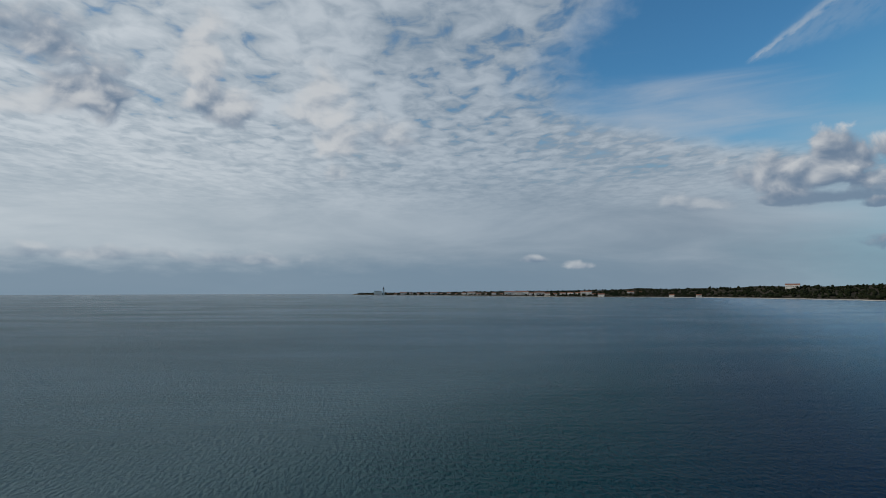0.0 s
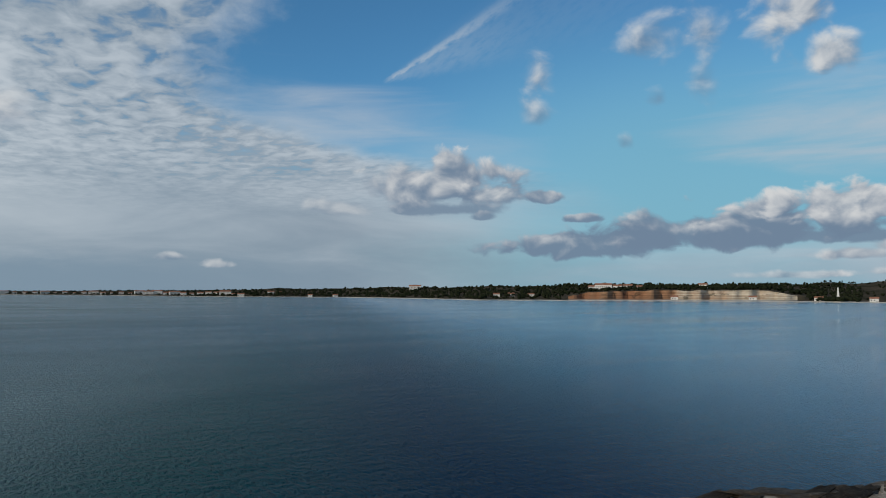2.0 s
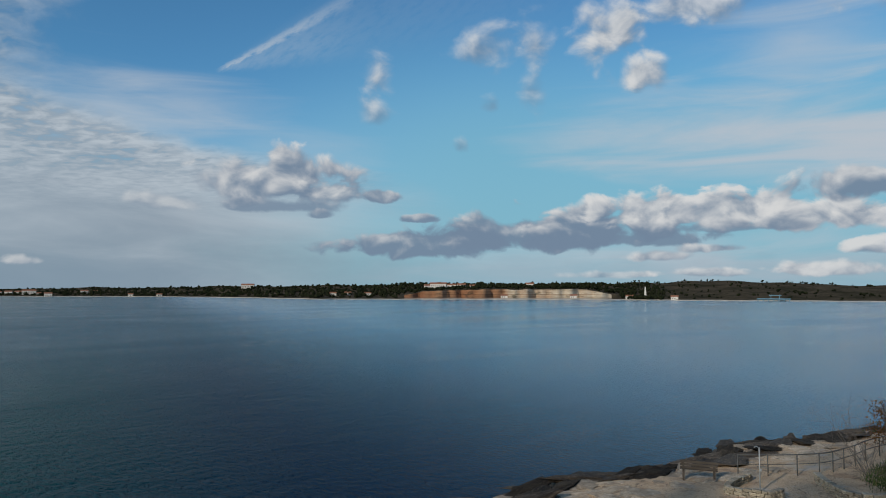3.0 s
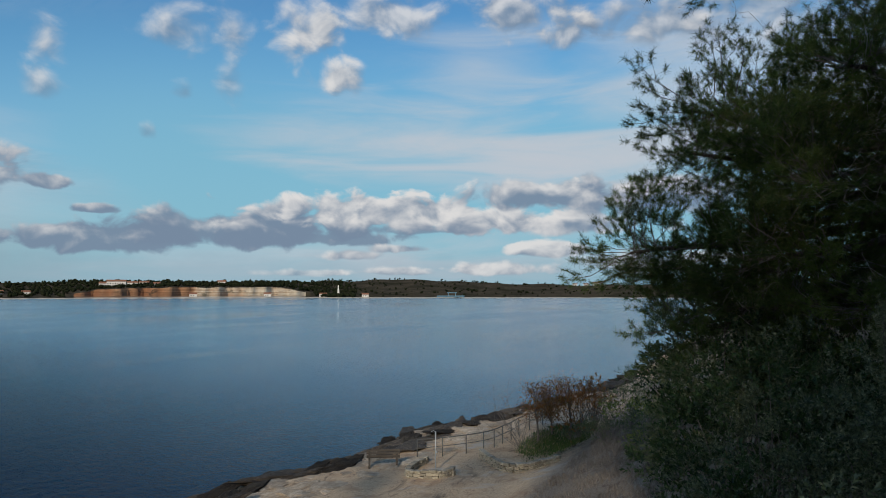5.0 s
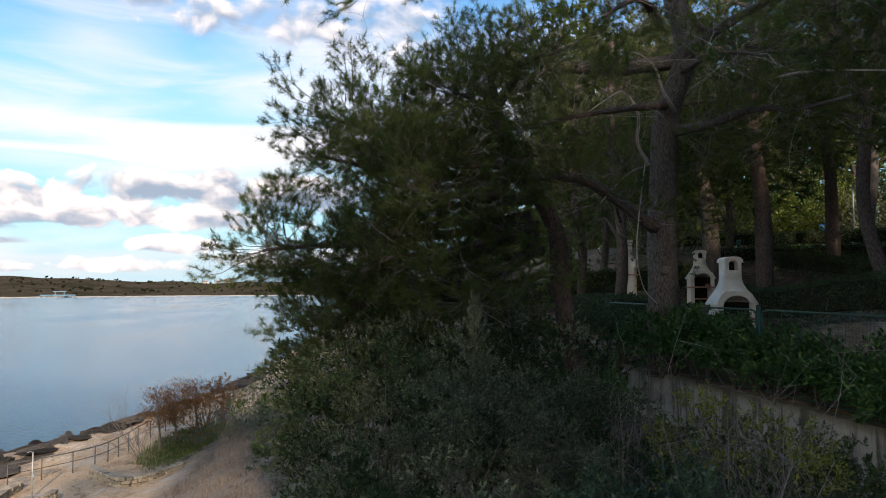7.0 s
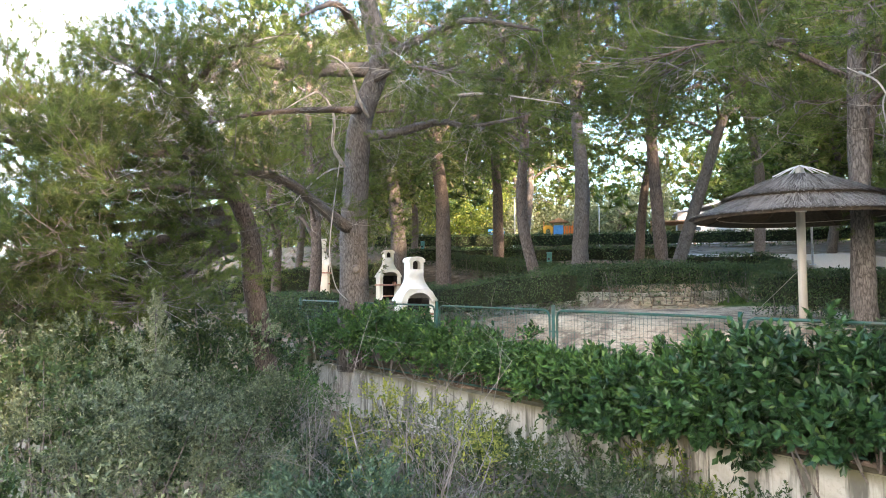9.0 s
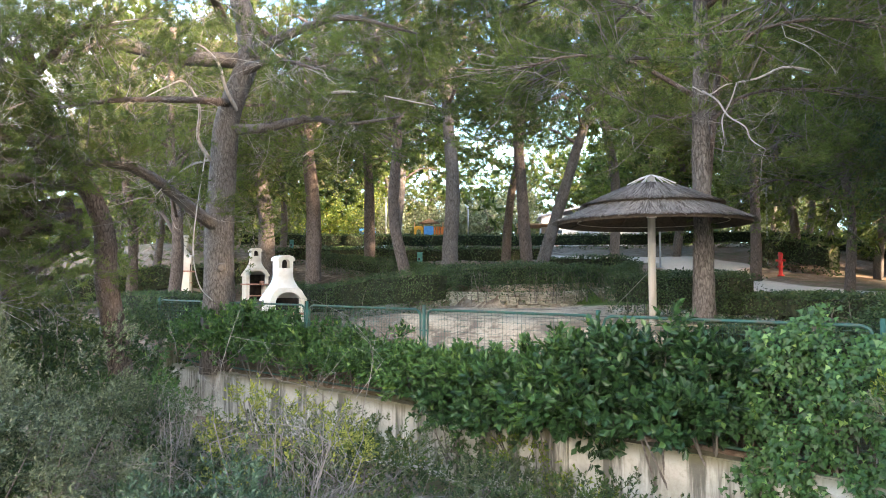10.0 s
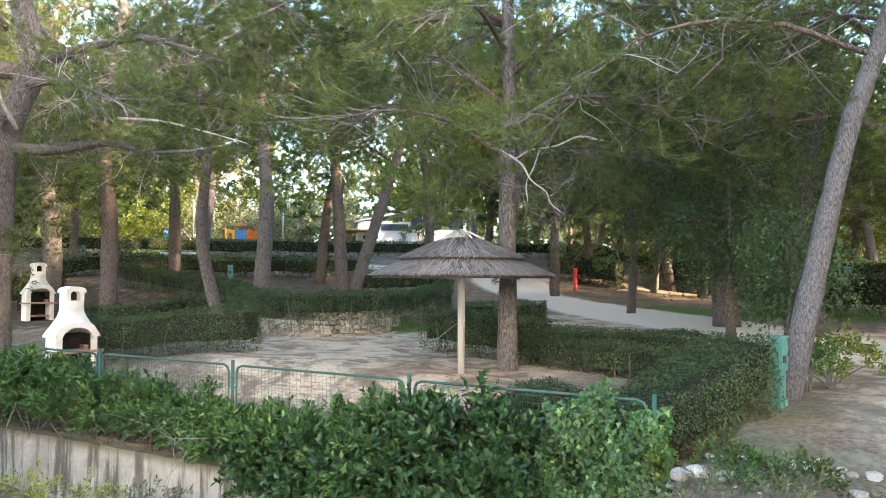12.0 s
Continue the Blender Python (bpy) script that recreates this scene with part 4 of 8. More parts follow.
def stone_wall(name, line, height, label, course=0.16, long=0.34, thick=0.3, seed=0, base=None):
    """A low wall of rough stones in courses along a line."""
    rng = np.random.default_rng(seed)
    w = new(name)
    tagged(w, label, "wall", kind="structure")
    pts = spline(line, 60)
    step = np.concatenate([[0], np.cumsum(np.linalg.norm(np.diff(pts[:, :2], axis=0), axis=1))])
    for c in range(int(round(height / course))):
        s = rng.uniform(0, long)
        while s < step[-1]:
            ln = long * rng.uniform(0.6, 1.35)
            x, y = np.interp(s + ln / 2, step, pts[:, 0]), np.interp(s + ln / 2, step, pts[:, 1])
            x2, y2 = np.interp(s + ln / 2 + 0.1, step, pts[:, 0]), np.interp(s + ln / 2 + 0.1, step, pts[:, 1])
            o = new("stone", STONES[rng.integers(8)])
            o.parent = w
            z0 = float(base if base is not None else min(ground_z(x, y), ground_z(x - 0.5, y + 0.5)))
            o.matrix_basis = pose(x, y, z0 + course * (c + 0.5) - 0.03, rng.normal(0, 2), rng.normal(0, 2), math.degrees(math.atan2(y2 - y, x2 - x)) + rng.normal(0, 3)) @ Matrix.Diagonal((ln * 0.97, thick * rng.uniform(0.9, 1.1), course * rng.uniform(0.86, 1.0), 1))
            s += ln
    return w


# ---- plants ----
def frame_of(direction, roll=0.0):
    """Axes of a twig: along it, sideways, upwards."""
    d = unit(np.asarray(direction, float))
    side = np.cross((0, 0, 1.0), d)
    side = unit(side) if np.linalg.norm(side) > 1e-3 else np.array([0, 1.0, 0])
    up = np.cross(d, side)
    c, s = math.cos(roll), math.sin(roll)
    return np.stack([d, c * side + s * up, c * up - s * side])


def make_bough(seed, length, twigs, clusters, needles, nlen, nwid, stem=0.012, woody=2, brush=0.98):
    """A pine bough along +x: side twigs with tufts of needles towards their ends. Gives needles and twigs as arrays."""
    rng = np.random.default_rng(seed)
    leaf, wood = Build(), Build()
    main = spline([(0, 0, 0), (0.4 * length, 0, 0.03 * length), (0.75 * length, rng.normal(0, 0.05) * length, 0.10 * length), (length, rng.normal(0, 0.08) * length, 0.24 * length)], 7)
    wood.both(tube(main[::3], (stem, stem * 0.7, stem * 0.35), 3, False))
    lines = [(main[3:], 1.0)]
    for k in range(twigs):
        u = 0.18 + 0.8 * (k + rng.random()) / twigs
        p = np.array([np.interp(u * 6, range(7), main[:, a]) for a in range(3)])
        a = (1 if k % 2 else -1) * rng.uniform(0.5, 1.15)
        d = unit(np.array([math.cos(a), math.sin(a), rng.normal(0.22, 0.25)]))
        ln = length * rng.uniform(0.26, 0.5) * (1.15 - 0.6 * abs(u - 0.5))
        t = spline([p, p + d * ln * 0.55, p + d * ln + (0, 0, ln * 0.2)], 5)
        if woody > k % 3:
            wood.both(tube(t[[0, 4]], (stem * 0.42, stem * 0.18), 3, False))
        lines.append((t[1:], ln / (0.4 * length)))
    for t, w in lines:
        m = max(2, int(round(clusters * w)))
        u = rng.uniform(0.48, 1.0, m * needles) * (len(t) - 1)
        n = len(u)
        p = np.stack([np.interp(u, range(len(t)), t[:, a]) for a in range(3)], 1) + rng.normal(0, 0.008, (n, 3))
        d = unit(t[-1] - t[0])
        r = unit(rng.normal(0, 1, (n, 3)))
        out = unit(d * rng.uniform(0.45, 1.1, (n, 1)) + r * brush + (0, 0, 0.22))
        side = unit(np.cross(out, unit(rng.normal(0, 1, (n, 3))))) * nwid * 0.5
        ln = nlen * rng.uniform(0.7, 1.2, (n, 1))
        v = np.stack([p - side, p + side, p + out * ln], 1).reshape(-1, 3)
        leaf.add(v, np.arange(3 * n).reshape(-1, 3))
    return leaf.arrays(), wood.arrays()


def make_spray(seed, length, thick=0.0068, kink=0.28):
    """A bare, much forked dead spray along +x."""
    rng = np.random.default_rng(seed)
    wood = Build()

    def grow(p, d, ln, r, depth):
        pts = [p]
        k = 4 if depth < 2 else 2
        for _ in range(k):
            d = unit(d + rng.normal(0, kink, 3))
            pts.append(pts[-1] + d * ln / k)
        wood.both(tube(np.array(pts), np.linspace(r, r * 0.55, k + 1), 4 if depth < 1 else 3, False))
        if depth < 3:
            for k in range(3 if depth < 2 else 2):
                q = pts[rng.integers(1, len(pts))]
                grow(q, unit(d + rng.normal(0, 0.65, 3)), ln * rng.uniform(0.42, 0.68), r * 0.52, depth + 1)

    grow(np.zeros(3), np.array([1.0, 0, 0]), length, thick * length, 0)
    return wood.arrays()


BOUGH_NEAR = [make_bough(k, 1.25, 17, 4, 11, 0.11, 0.0098, woody=1) for k in range(5)]
BOUGH_TUFT = [make_bough(10 + k, 0.8, 11, 4, 12, 0.125, 0.0062, 0.009, 1, 1.35) for k in range(6)]
BOUGH_MID = [make_bough(20 + k, 1.5, 13, 3, 8, 0.135, 0.019, woody=1) for k in range(4)]
BOUGH_FAR = [make_bough(40 + k, 2.0, 11, 3, 7, 0.22, 0.038, woody=0) for k in range(4)]
BOUGH_BACK = [make_bough(50 + k, 2.8, 7, 2, 5, 0.5, 0.15, woody=0) for k in range(4)]
SPRAYS = [make_spray(60 + k, 1.0, 0.0048, 0.34) for k in range(5)]
FINE = [make_spray(80 + k, 1.0, 0.0050, 0.2) for k in range(6)]


def moved(arrays, m, scale, origin):
    v, f3, f4 = arrays
    return (v * scale) @ m + origin, f3, f4


def pine(name_at, trunk, trunk_r, limbs, boughs, per_m, label, seed, bark=None, bare=0, droop=0.0, start=0.3, size=(0.7, 1.25), spread=0.6, group="", core=None, inner=0.6, side=1.1):
    """A pine: trunk and limbs along smooth lines, boughs of needles along the outer limbs, some bare sprays."""
    rng = np.random.default_rng(seed)
    bark = bark or MAT_BARK
    base = np.asarray(trunk[0], float)
    tree = thing("pine_tree", base, label, "tree", group)
    put("trunk", limb_mesh("trunk", np.asarray(trunk) - base, trunk_r, trunk_r * 0.5, 12, 22, 0.05, rng), bark, tree)
    leaf, wood = Build(), Build()
    for points, r, *thin in limbs:
        pts = spline(np.asarray(points) - base, 26)
        put("limb", limb_mesh("limb", np.asarray(points) - base, r, max(0.012, r * 0.18), 6, 12, 0.07, rng), bark if r >= 0.14 else MAT_BARK_DARK, tree)
        seg = np.linalg.norm(np.diff(pts, axis=0), axis=1).sum()
        for _ in range(int(seg * per_m * (thin[0] if thin else 1.0))):
            u = start + (1 - start) * rng.random() ** 0.8
            k = min(int(u * 25), 24)
            p = pts[k] + (pts[k + 1] - pts[k]) * rng.random()
            d = unit(pts[min(k + 2, 25)] - pts[k])
            out = unit(d * rng.uniform(0.3, 1.0) + rng.normal(0, spread, 3) + (0, 0, 0.15 - droop))
            side_len = rng.uniform(0.0, side)
            q = p + out * side_len
            if side_len > 0.3:
                wood.both(tube([p, p + out * side_len * 0.5 + rng.normal(0, 0.05, 3), q], (0.012, 0.009, 0.006), 4, False))
            kinds = boughs if u > inner else (core or boughs)
            a = kinds[rng.integers(len(kinds))]
            m, s = frame_of(unit(out + rng.normal(0, 0.3, 3)), rng.uniform(-0.6, 0.6)), rng.uniform(*size)
            leaf.both(moved(a[0], m, s, q))
            wood.both(moved(a[1], m, s, q))
    put("crown", leaf.mesh("crown"), MAT_NEEDLE, tree, "yellow-green pine needles")
    put("twig_growth", wood.mesh("twig_growth"), MAT_TWIG, tree, kind="stuff")
    if bare:
        dead = Build()
        for _ in range(bare):
            points = limbs[rng.integers(len(limbs))][0]
            pts = spline(np.asarray(points) - base, 26)
            p = pts[rng.integers(3, 22)]
            dead.both(moved((SPRAYS + FINE)[rng.integers(11)], frame_of(rng.normal(0, 1, 3) + (0, 0, -0.4), rng.uniform(0, 6)), rng.uniform(0.5, 1.35), p))
        put("dead_spray", dead.mesh("dead_spray"), MAT_DEADWOOD, tree, "bare grey dead twigs", kind="stuff")
    return tree


def leaves(points, normals, size, rng, wide=0.5, fold=0.25, tilt=0.7):
    """Folded leaf blades at points, facing roughly along normals: corners and triangles."""
    n = len(points)
    nrm = unit(normals + rng.normal(0, tilt, (n, 3)))
    ax = unit(np.cross(nrm, unit(rng.normal(0, 1, (n, 3)))))
    sd = np.cross(nrm, ax)
    ln = size * rng.uniform(0.65, 1.25, (n, 1))
    mid = points + ax * ln * 0.45
    w = ln * wide * 0.5
    v = np.stack([points, mid + sd * w + nrm * w * fold, points + ax * ln, mid - sd * w + nrm * w * fold], 1).reshape(-1, 3)
    k = 4 * np.arange(n)[:, None]
    return v, np.concatenate([k + (0, 1, 2), k + (0, 2, 3)], 0).reshape(-1, 3)


def clumps(rng, n, rx, ry, h, low=0.3):
    """Middles of leaf clumps over a rounded bush of uneven outline."""
    d = unit(rng.normal(0, 1, (n, 3)))
    d[:, 2] = np.abs(d[:, 2]) * (1 - low) + low * rng.uniform(-0.4, 1, n)
    r = rng.uniform(0.72, 1.1, (n, 1))
    return d * r * (rx, ry, h * 0.62) + (0, 0, h * 0.38), d


def sprigs(centres, axes, per, length, size, rng, wide=0.45):
    """Leaf rosettes: leaves set round short shoots, as corners and triangles."""
    n = len(centres)
    ax = np.repeat(axes, per, 0)
    t = np.tile(np.linspace(0.0, 1.0, per), n)[:, None]
    side = rng.normal(0, 1, (n * per, 3))
    side = unit(side - ax * (side * ax).sum(1, keepdims=True))
    p = np.repeat(centres, per, 0) + ax * t * length
    d = unit(ax * (0.35 + 0.75 * t) + side * (1.0 - 0.45 * t))
    nrm = unit(ax - d * (ax * d).sum(1, keepdims=True) + rng.normal(0, 0.15, (n * per, 3)))
    sd = np.cross(nrm, d)
    ln = size * rng.uniform(0.7, 1.2, (n * per, 1))
    w = ln * wide * 0.5
    mid = p + d * ln * 0.5
    v = np.stack([p, mid + sd * w + nrm * w * 0.3, p + d * ln - nrm * ln * 0.08, mid - sd * w + nrm * w * 0.3], 1).reshape(-1, 3)
    k = 4 * np.arange(n * per)[:, None]
    return v, np.concatenate([k + (0, 1, 2), k + (0, 2, 3)], 0).reshape(-1, 3)


def shrub(name, at, rx, ry, h, material, size, count, label, seed, category="shrub", n_clumps=70, clump=0.2, stems=14, wide=0.45, parts_name="foliage", group="", per=9):
    """A bush: stems that fork to clumps, each clump a ragged knot of leafy shoots."""
    rng = np.random.default_rng(seed)
    t = thing(name, at, label, category, group)
    c, d = clumps(rng, n_clumps, rx, ry, h)
    m = count // per
    pick = rng.integers(0, n_clumps, m)
    off = unit(rng.normal(0, 1, (m, 3)) + d[pick] * 0.8 + (0, 0, 0.4))
    p = c[pick] + off * clump * rng.uniform(0.35, 1.25, (m, 1)) * np.repeat(rng.uniform(0.7, 1.4, n_clumps)[:, None], 3, 1)[pick]
    ax = unit(off + d[pick] * 0.6 + (0, 0, 0.25) + rng.normal(0, 0.35, (m, 3)))
    put(parts_name, np_mesh(name, *sprigs(p, ax, per, size * 1.5, size, rng, wide)), material, t)
    for k in range(stems):
        e = c[rng.integers(n_clumps)]
        put("stem", np_mesh("stem", *(lambda a: (a[0], [a[1], a[2]]))(tube(spline([rng.normal(0, 0.06, 3) * (1, 1, 0), e * (0.45, 0.45, 0.55) + rng.normal(0, 0.05, 3), e], 6), np.linspace(0.02, 0.006, 6), 4))), MAT_TWIG, t)
    return t


def bare_shrub(name, at, spread, h, stems, label, seed, material=None, category="shrub", lean=(0, 0)):
    """A leafless bush of forked grey stems."""
    rng = np.random.default_rng(seed)
    t = thing(name, at, label, category)
    for _ in range(stems):
        a = FINE[rng.integers(6)]
        d = np.array([rng.normal(lean[0], spread), rng.normal(lean[1], spread), 1.0])
        v, f3, f4 = moved(a, frame_of(d, rng.uniform(0, 6)), h * rng.uniform(0.5, 0.85), rng.normal(0, 0.12, 3) * (1, 1, 0))
        put("stem", np_mesh("stem", v, [f3, f4], True), material or MAT_DRYSTEM, t)
    return t


def hedge(line, width, height, size, per_m2, material, label, seed, name="hedge", lift=0.0, sparse=0.35, core=True, group="", inset=0.1, wobble=0.06):
    """A clipped hedge along a line of places: stems, leaf blades over its faces, thinner near the ground, and a dark
    core that stands in for the shade inside.
    """
    rng = np.random.default_rng(seed)
    line = np.asarray([(x, y, (float(ground_z(x, y)) if z is None else z)) for x, y, z in line], float)
    base = line[0].copy()
    t = thing(name, base, label, "hedge", group)
    pts = spline(line, 40) - base
    seg = np.linalg.norm(np.diff(pts, axis=0), axis=1)
    run = np.concatenate([[0], np.cumsum(seg)])
    total = run[-1]
    tang = unit(np.gradient(pts, axis=0) * (1, 1, 0))
    nor = np.stack([-tang[:, 1], tang[:, 0], 0 * tang[:, 0]], 1)
    area = total * (2 * height + width) + 2 * width * height
    n = int(area * per_m2)
    s = rng.uniform(0, total, n)
    q = rng.uniform(0, 2 * height + width, n)
    zz = np.where(q < height, q, np.where(q < height + width, height, 2 * height + width - q))
    ww = np.where(q < height, -width / 2, np.where(q < height + width, q - height - width / 2, width / 2))
    nz = ((q >= height) & (q < height + width)).astype(float)
    nw = np.where(nz > 0, 0, np.sign(ww))
    ends = rng.random(n) < 2 * width * height / area
    s[ends] = np.where(rng.random(ends.sum()) < 0.5, 0, total)
    ww[ends], zz[ends] = rng.uniform(-width / 2, width / 2, ends.sum()), rng.uniform(0, height, ends.sum())
    bumps = wobble * (np.sin(s * 2.3 + zz * 3 + seed) + np.sin(s * 5.1 - ww * 4) * 0.6 + np.sin(s * 0.9 + 2 * seed) * 0.8)
    keep = rng.random(n) < np.clip(sparse + (1 - sparse) * zz / (0.55 * height), 0, 1)
    deep = rng.uniform(-inset, 0.35 * inset, n)
    P = np.stack([np.interp(s, run, pts[:, a]) for a in range(3)], 1)
    N = np.stack([np.interp(s, run, nor[:, a]) for a in range(3)], 1)
    p = P + N * (ww + nw * (deep + bumps))[:, None]
    p[:, 2] += zz + lift + nz * (deep + 0.7 * bumps)
    nrm = N * nw[:, None] + np.array([0, 0, 1.0]) * (nz + 0.35)[:, None]
    p, nrm = p[keep], nrm[keep]
    put("foliage", np_mesh("foliage", *leaves(p, nrm, size, rng, 0.5)), material, t)
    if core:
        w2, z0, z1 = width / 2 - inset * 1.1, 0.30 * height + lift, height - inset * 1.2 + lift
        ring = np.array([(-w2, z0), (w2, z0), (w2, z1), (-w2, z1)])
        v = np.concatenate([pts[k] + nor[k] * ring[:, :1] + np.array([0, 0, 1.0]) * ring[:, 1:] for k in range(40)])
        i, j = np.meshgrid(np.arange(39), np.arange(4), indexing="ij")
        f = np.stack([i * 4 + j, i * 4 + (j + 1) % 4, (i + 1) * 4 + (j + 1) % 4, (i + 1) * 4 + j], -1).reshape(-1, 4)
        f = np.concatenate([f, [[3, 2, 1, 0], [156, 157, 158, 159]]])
        put("inner_growth", np_mesh("inner_growth", v + rng.normal(0, 0.02, v.shape), f), MAT_SHADE_CORE, t)
    b = Build()
    for _ in range(int(total * 5)):
        u = rng.uniform(0, total)
        o = np.array([np.interp(u, run, pts[:, a]) for a in range(3)]) + np.array([np.interp(u, run, nor[:, a]) for a in range(3)]) * rng.uniform(-0.42, 0.42) * width
        b.both(tube([o, o + (rng.normal(0, 0.05), rng.normal(0, 0.05), 0.35 * height), o + (rng.normal(0, 0.1), rng.normal(0, 0.1), 0.8 * height)], (0.016, 0.012, 0.006), 4, False))
    put("stem_growth", b.mesh("stem_growth", True), MAT_TWIG, t, kind="stuff")
    return t


# near-black core colour: shade between the leaves, put on a solid box
MAT_SHADE_CORE = surface("hedge_shade_core", [(0.012, 0.018, 0.008), (0.030, 0.034, 0.016)], 9, 1.0, 0.6, 40)


def up(bearing, dist, lift):
    """A place by bearing, distance and degrees above the hover height."""
    return compass(bearing, dist, 10.2 + dist * math.tan(radians(lift)))


# ---- the two pines beside the wall ----
big_limbs = [
    ([up(114.8, 18, 12), up(117.7, 17.5, 12.3), up(121.5, 17, 13.2), up(124, 16.5, 12.8), up(128.5, 15.5, 13.5)], 0.15),
    ([up(115.5, 18, 17.3), up(110.5, 17.5, 17), up(106, 17, 17.5), up(103, 16, 15.8), up(100.5, 15, 15)], 0.2),
    ([up(114.4, 18.0, 4.2), up(112.4, 17.2, 5.6), up(110.3, 16.6, 7.3), up(108.4, 16, 8.5), up(106, 15.3, 8.9), up(103, 14.5, 8.7), up(99, 13.5, 8.4), up(95.5, 13, 8)], 0.17),
    ([up(116, 18, 17.5), up(119.5, 17, 19.5), up(124, 16, 21), up(130, 15, 20)], 0.16),
    ([up(115, 18, 23), up(111, 17, 25), up(106, 16, 26), up(102, 15, 26)], 0.18),
    ([up(114, 18, 26), up(118, 17, 28), up(126, 15, 27), up(135, 14, 24)], 0.16),
    ([up(114.5, 18, 20), up(113, 15, 22), up(110, 12.5, 21)], 0.13, 0.35),
    ([up(115.2, 18, 21), up(120, 19, 18), up(126, 19, 16.5), up(132, 18.5, 16)], 0.13),
    ([up(113.7, 18, 28), up(106, 17, 31), up(98, 16, 30)], 0.14),
    ([up(116, 18, 16.5), up(118.5, 15.5, 17.5), up(122, 13.5, 17)], 0.12, 0.4),
    ([up(115, 18, 14), up(112, 15.5, 14), up(107, 14, 13.5), up(103, 13, 12.5)], 0.11, 0.5),
    ([up(114, 18, 27), up(106, 16.5, 25.5), up(98, 15, 24.6), up(93, 14, 25), up(88.5, 13.4, 24.6)], 0.07, 0.35),
]
big_pine = pine("big", [up(114.3, 18, -7), up(114.3, 18, 0), up(114.5, 18, 8), up(114.8, 18, 13), up(116.4, 18, 18), up(115.2, 18, 23), up(113.5, 18, 30)], 0.40, big_limbs, BOUGH_TUFT, 8.5,
                "large grey-barked pine with spreading limbs behind the fence", 101, bare=200, start=0.2, size=(0.85, 1.45), side=0.9)
# bare pale branches and sawn-off knots on its trunk
base = np.array(up(114.3, 18, -7))
rng = np.random.default_rng(8)
for pts, r in (([up(113.6, 17.5, 9.5), up(112.6, 17.2, 11.2), up(112.7, 17, 13.5), up(111.6, 16.8, 15.3), up(110.2, 16.6, 14.8), up(108, 16.4, 13.4)], 0.05),
               ([up(115.5, 17.6, 13.5), up(114.6, 17.2, 15.2), up(114.0, 17.0, 17.0), up(112.4, 16.7, 18.2), up(110.5, 16.4, 17.8)], 0.05),
               ([up(113.6, 17.5, 9.6), up(112.0, 17.0, 9.0), up(110.6, 16.6, 7.8), up(109.6, 16.3, 6.6)], 0.03),
               ([up(122.0, 16.0, 15.2), up(125.0, 15.4, 15.4), up(128.2, 15.0, 15.0), up(131.5, 14.6, 14.4)], 0.035)):
    put("dead_branch", limb_mesh("dead_branch", np.array([tuple(p) for p in pts]) - base, r, 0.008, 6, 16, 0.1, rng), MAT_DEADWOOD, big_pine, "bare pale dead branch")
    d = Build()
    line = spline(np.array([tuple(p) for p in pts]) - base, 20)
    for _ in range(9):
        k = rng.integers(4, 20)
        d.both(moved(SPRAYS[rng.integers(5)], frame_of(rng.normal(0, 1, 3), rng.uniform(0, 6)), rng.uniform(0.35, 0.8), line[k]))
    put("dead_spray", d.mesh("dead_spray", True), MAT_DEADWOOD, big_pine, kind="stuff")
for lift, off in ((6.5, -0.1), (1.2, 0.15)):
    bm = bmesh.new()
    bmesh.ops.create_cone(bm, cap_ends=True, segments=14, radius1=0.14, radius2=0.09, depth=0.16)
    bmesh.ops.bevel(bm, geom=list(bm.edges), offset=0.02, segments=1, affect="EDGES")
    ob = part("knot", bm, MAT_TWIG, big_pine, "sawn-off branch knot")
    p = up(114.35 + off, 17.62, lift)
    ob.matrix_basis = Matrix.Translation(p - Vector(base)) @ (Vector((0, 0, 10.2)) - p).normalized().to_track_quat("Z", "Y").to_matrix().to_4x4()

SHORE_UPPER = [
    ([up(103.5, 15.2, 9), up(98, 14.2, 11.5), up(93.4, 13.4, 12.5), up(90, 12.8, 13), up(87, 12.4, 13.8)], 0.13), ([up(103, 15, 9), up(97.2, 14, 9), up(92.6, 13.3, 9.5), up(89.6, 12.9, 10), up(86.6, 12.5, 10.6)], 0.12),
    ([up(102.5, 15, 11), up(97.2, 14.4, 13), up(93.4, 14, 13), up(91.5, 13.6, 12.8)], 0.11), ([up(103, 15, 10), up(98, 13, 10), up(94.2, 12.2, 10.8), up(91.1, 11.8, 11.3)], 0.10), ([up(103, 15, 9.5), up(98, 15.5, 11), up(93.4, 15.5, 11), up(90, 15.2, 11.3)], 0.11),
]
SHORE_TOP = [
    ([up(102, 15, 13), up(99.9, 14.5, 16), up(98, 14, 17.3), up(96.4, 13.8, 17.7)], 0.11), ([up(101.5, 14.8, 14), up(100.6, 14, 17.5), up(99.9, 13.5, 18.5)], 0.10), ([up(102, 15, 12), up(99.5, 13, 15), up(97.6, 12.2, 15.8)], 0.10), ([up(101, 14.8, 14), up(104, 14, 18), up(106, 13.5, 18.5)], 0.10), ([up(102, 15, 12), up(98.7, 15.5, 15), up(96.4, 15.5, 16)], 0.09),
]
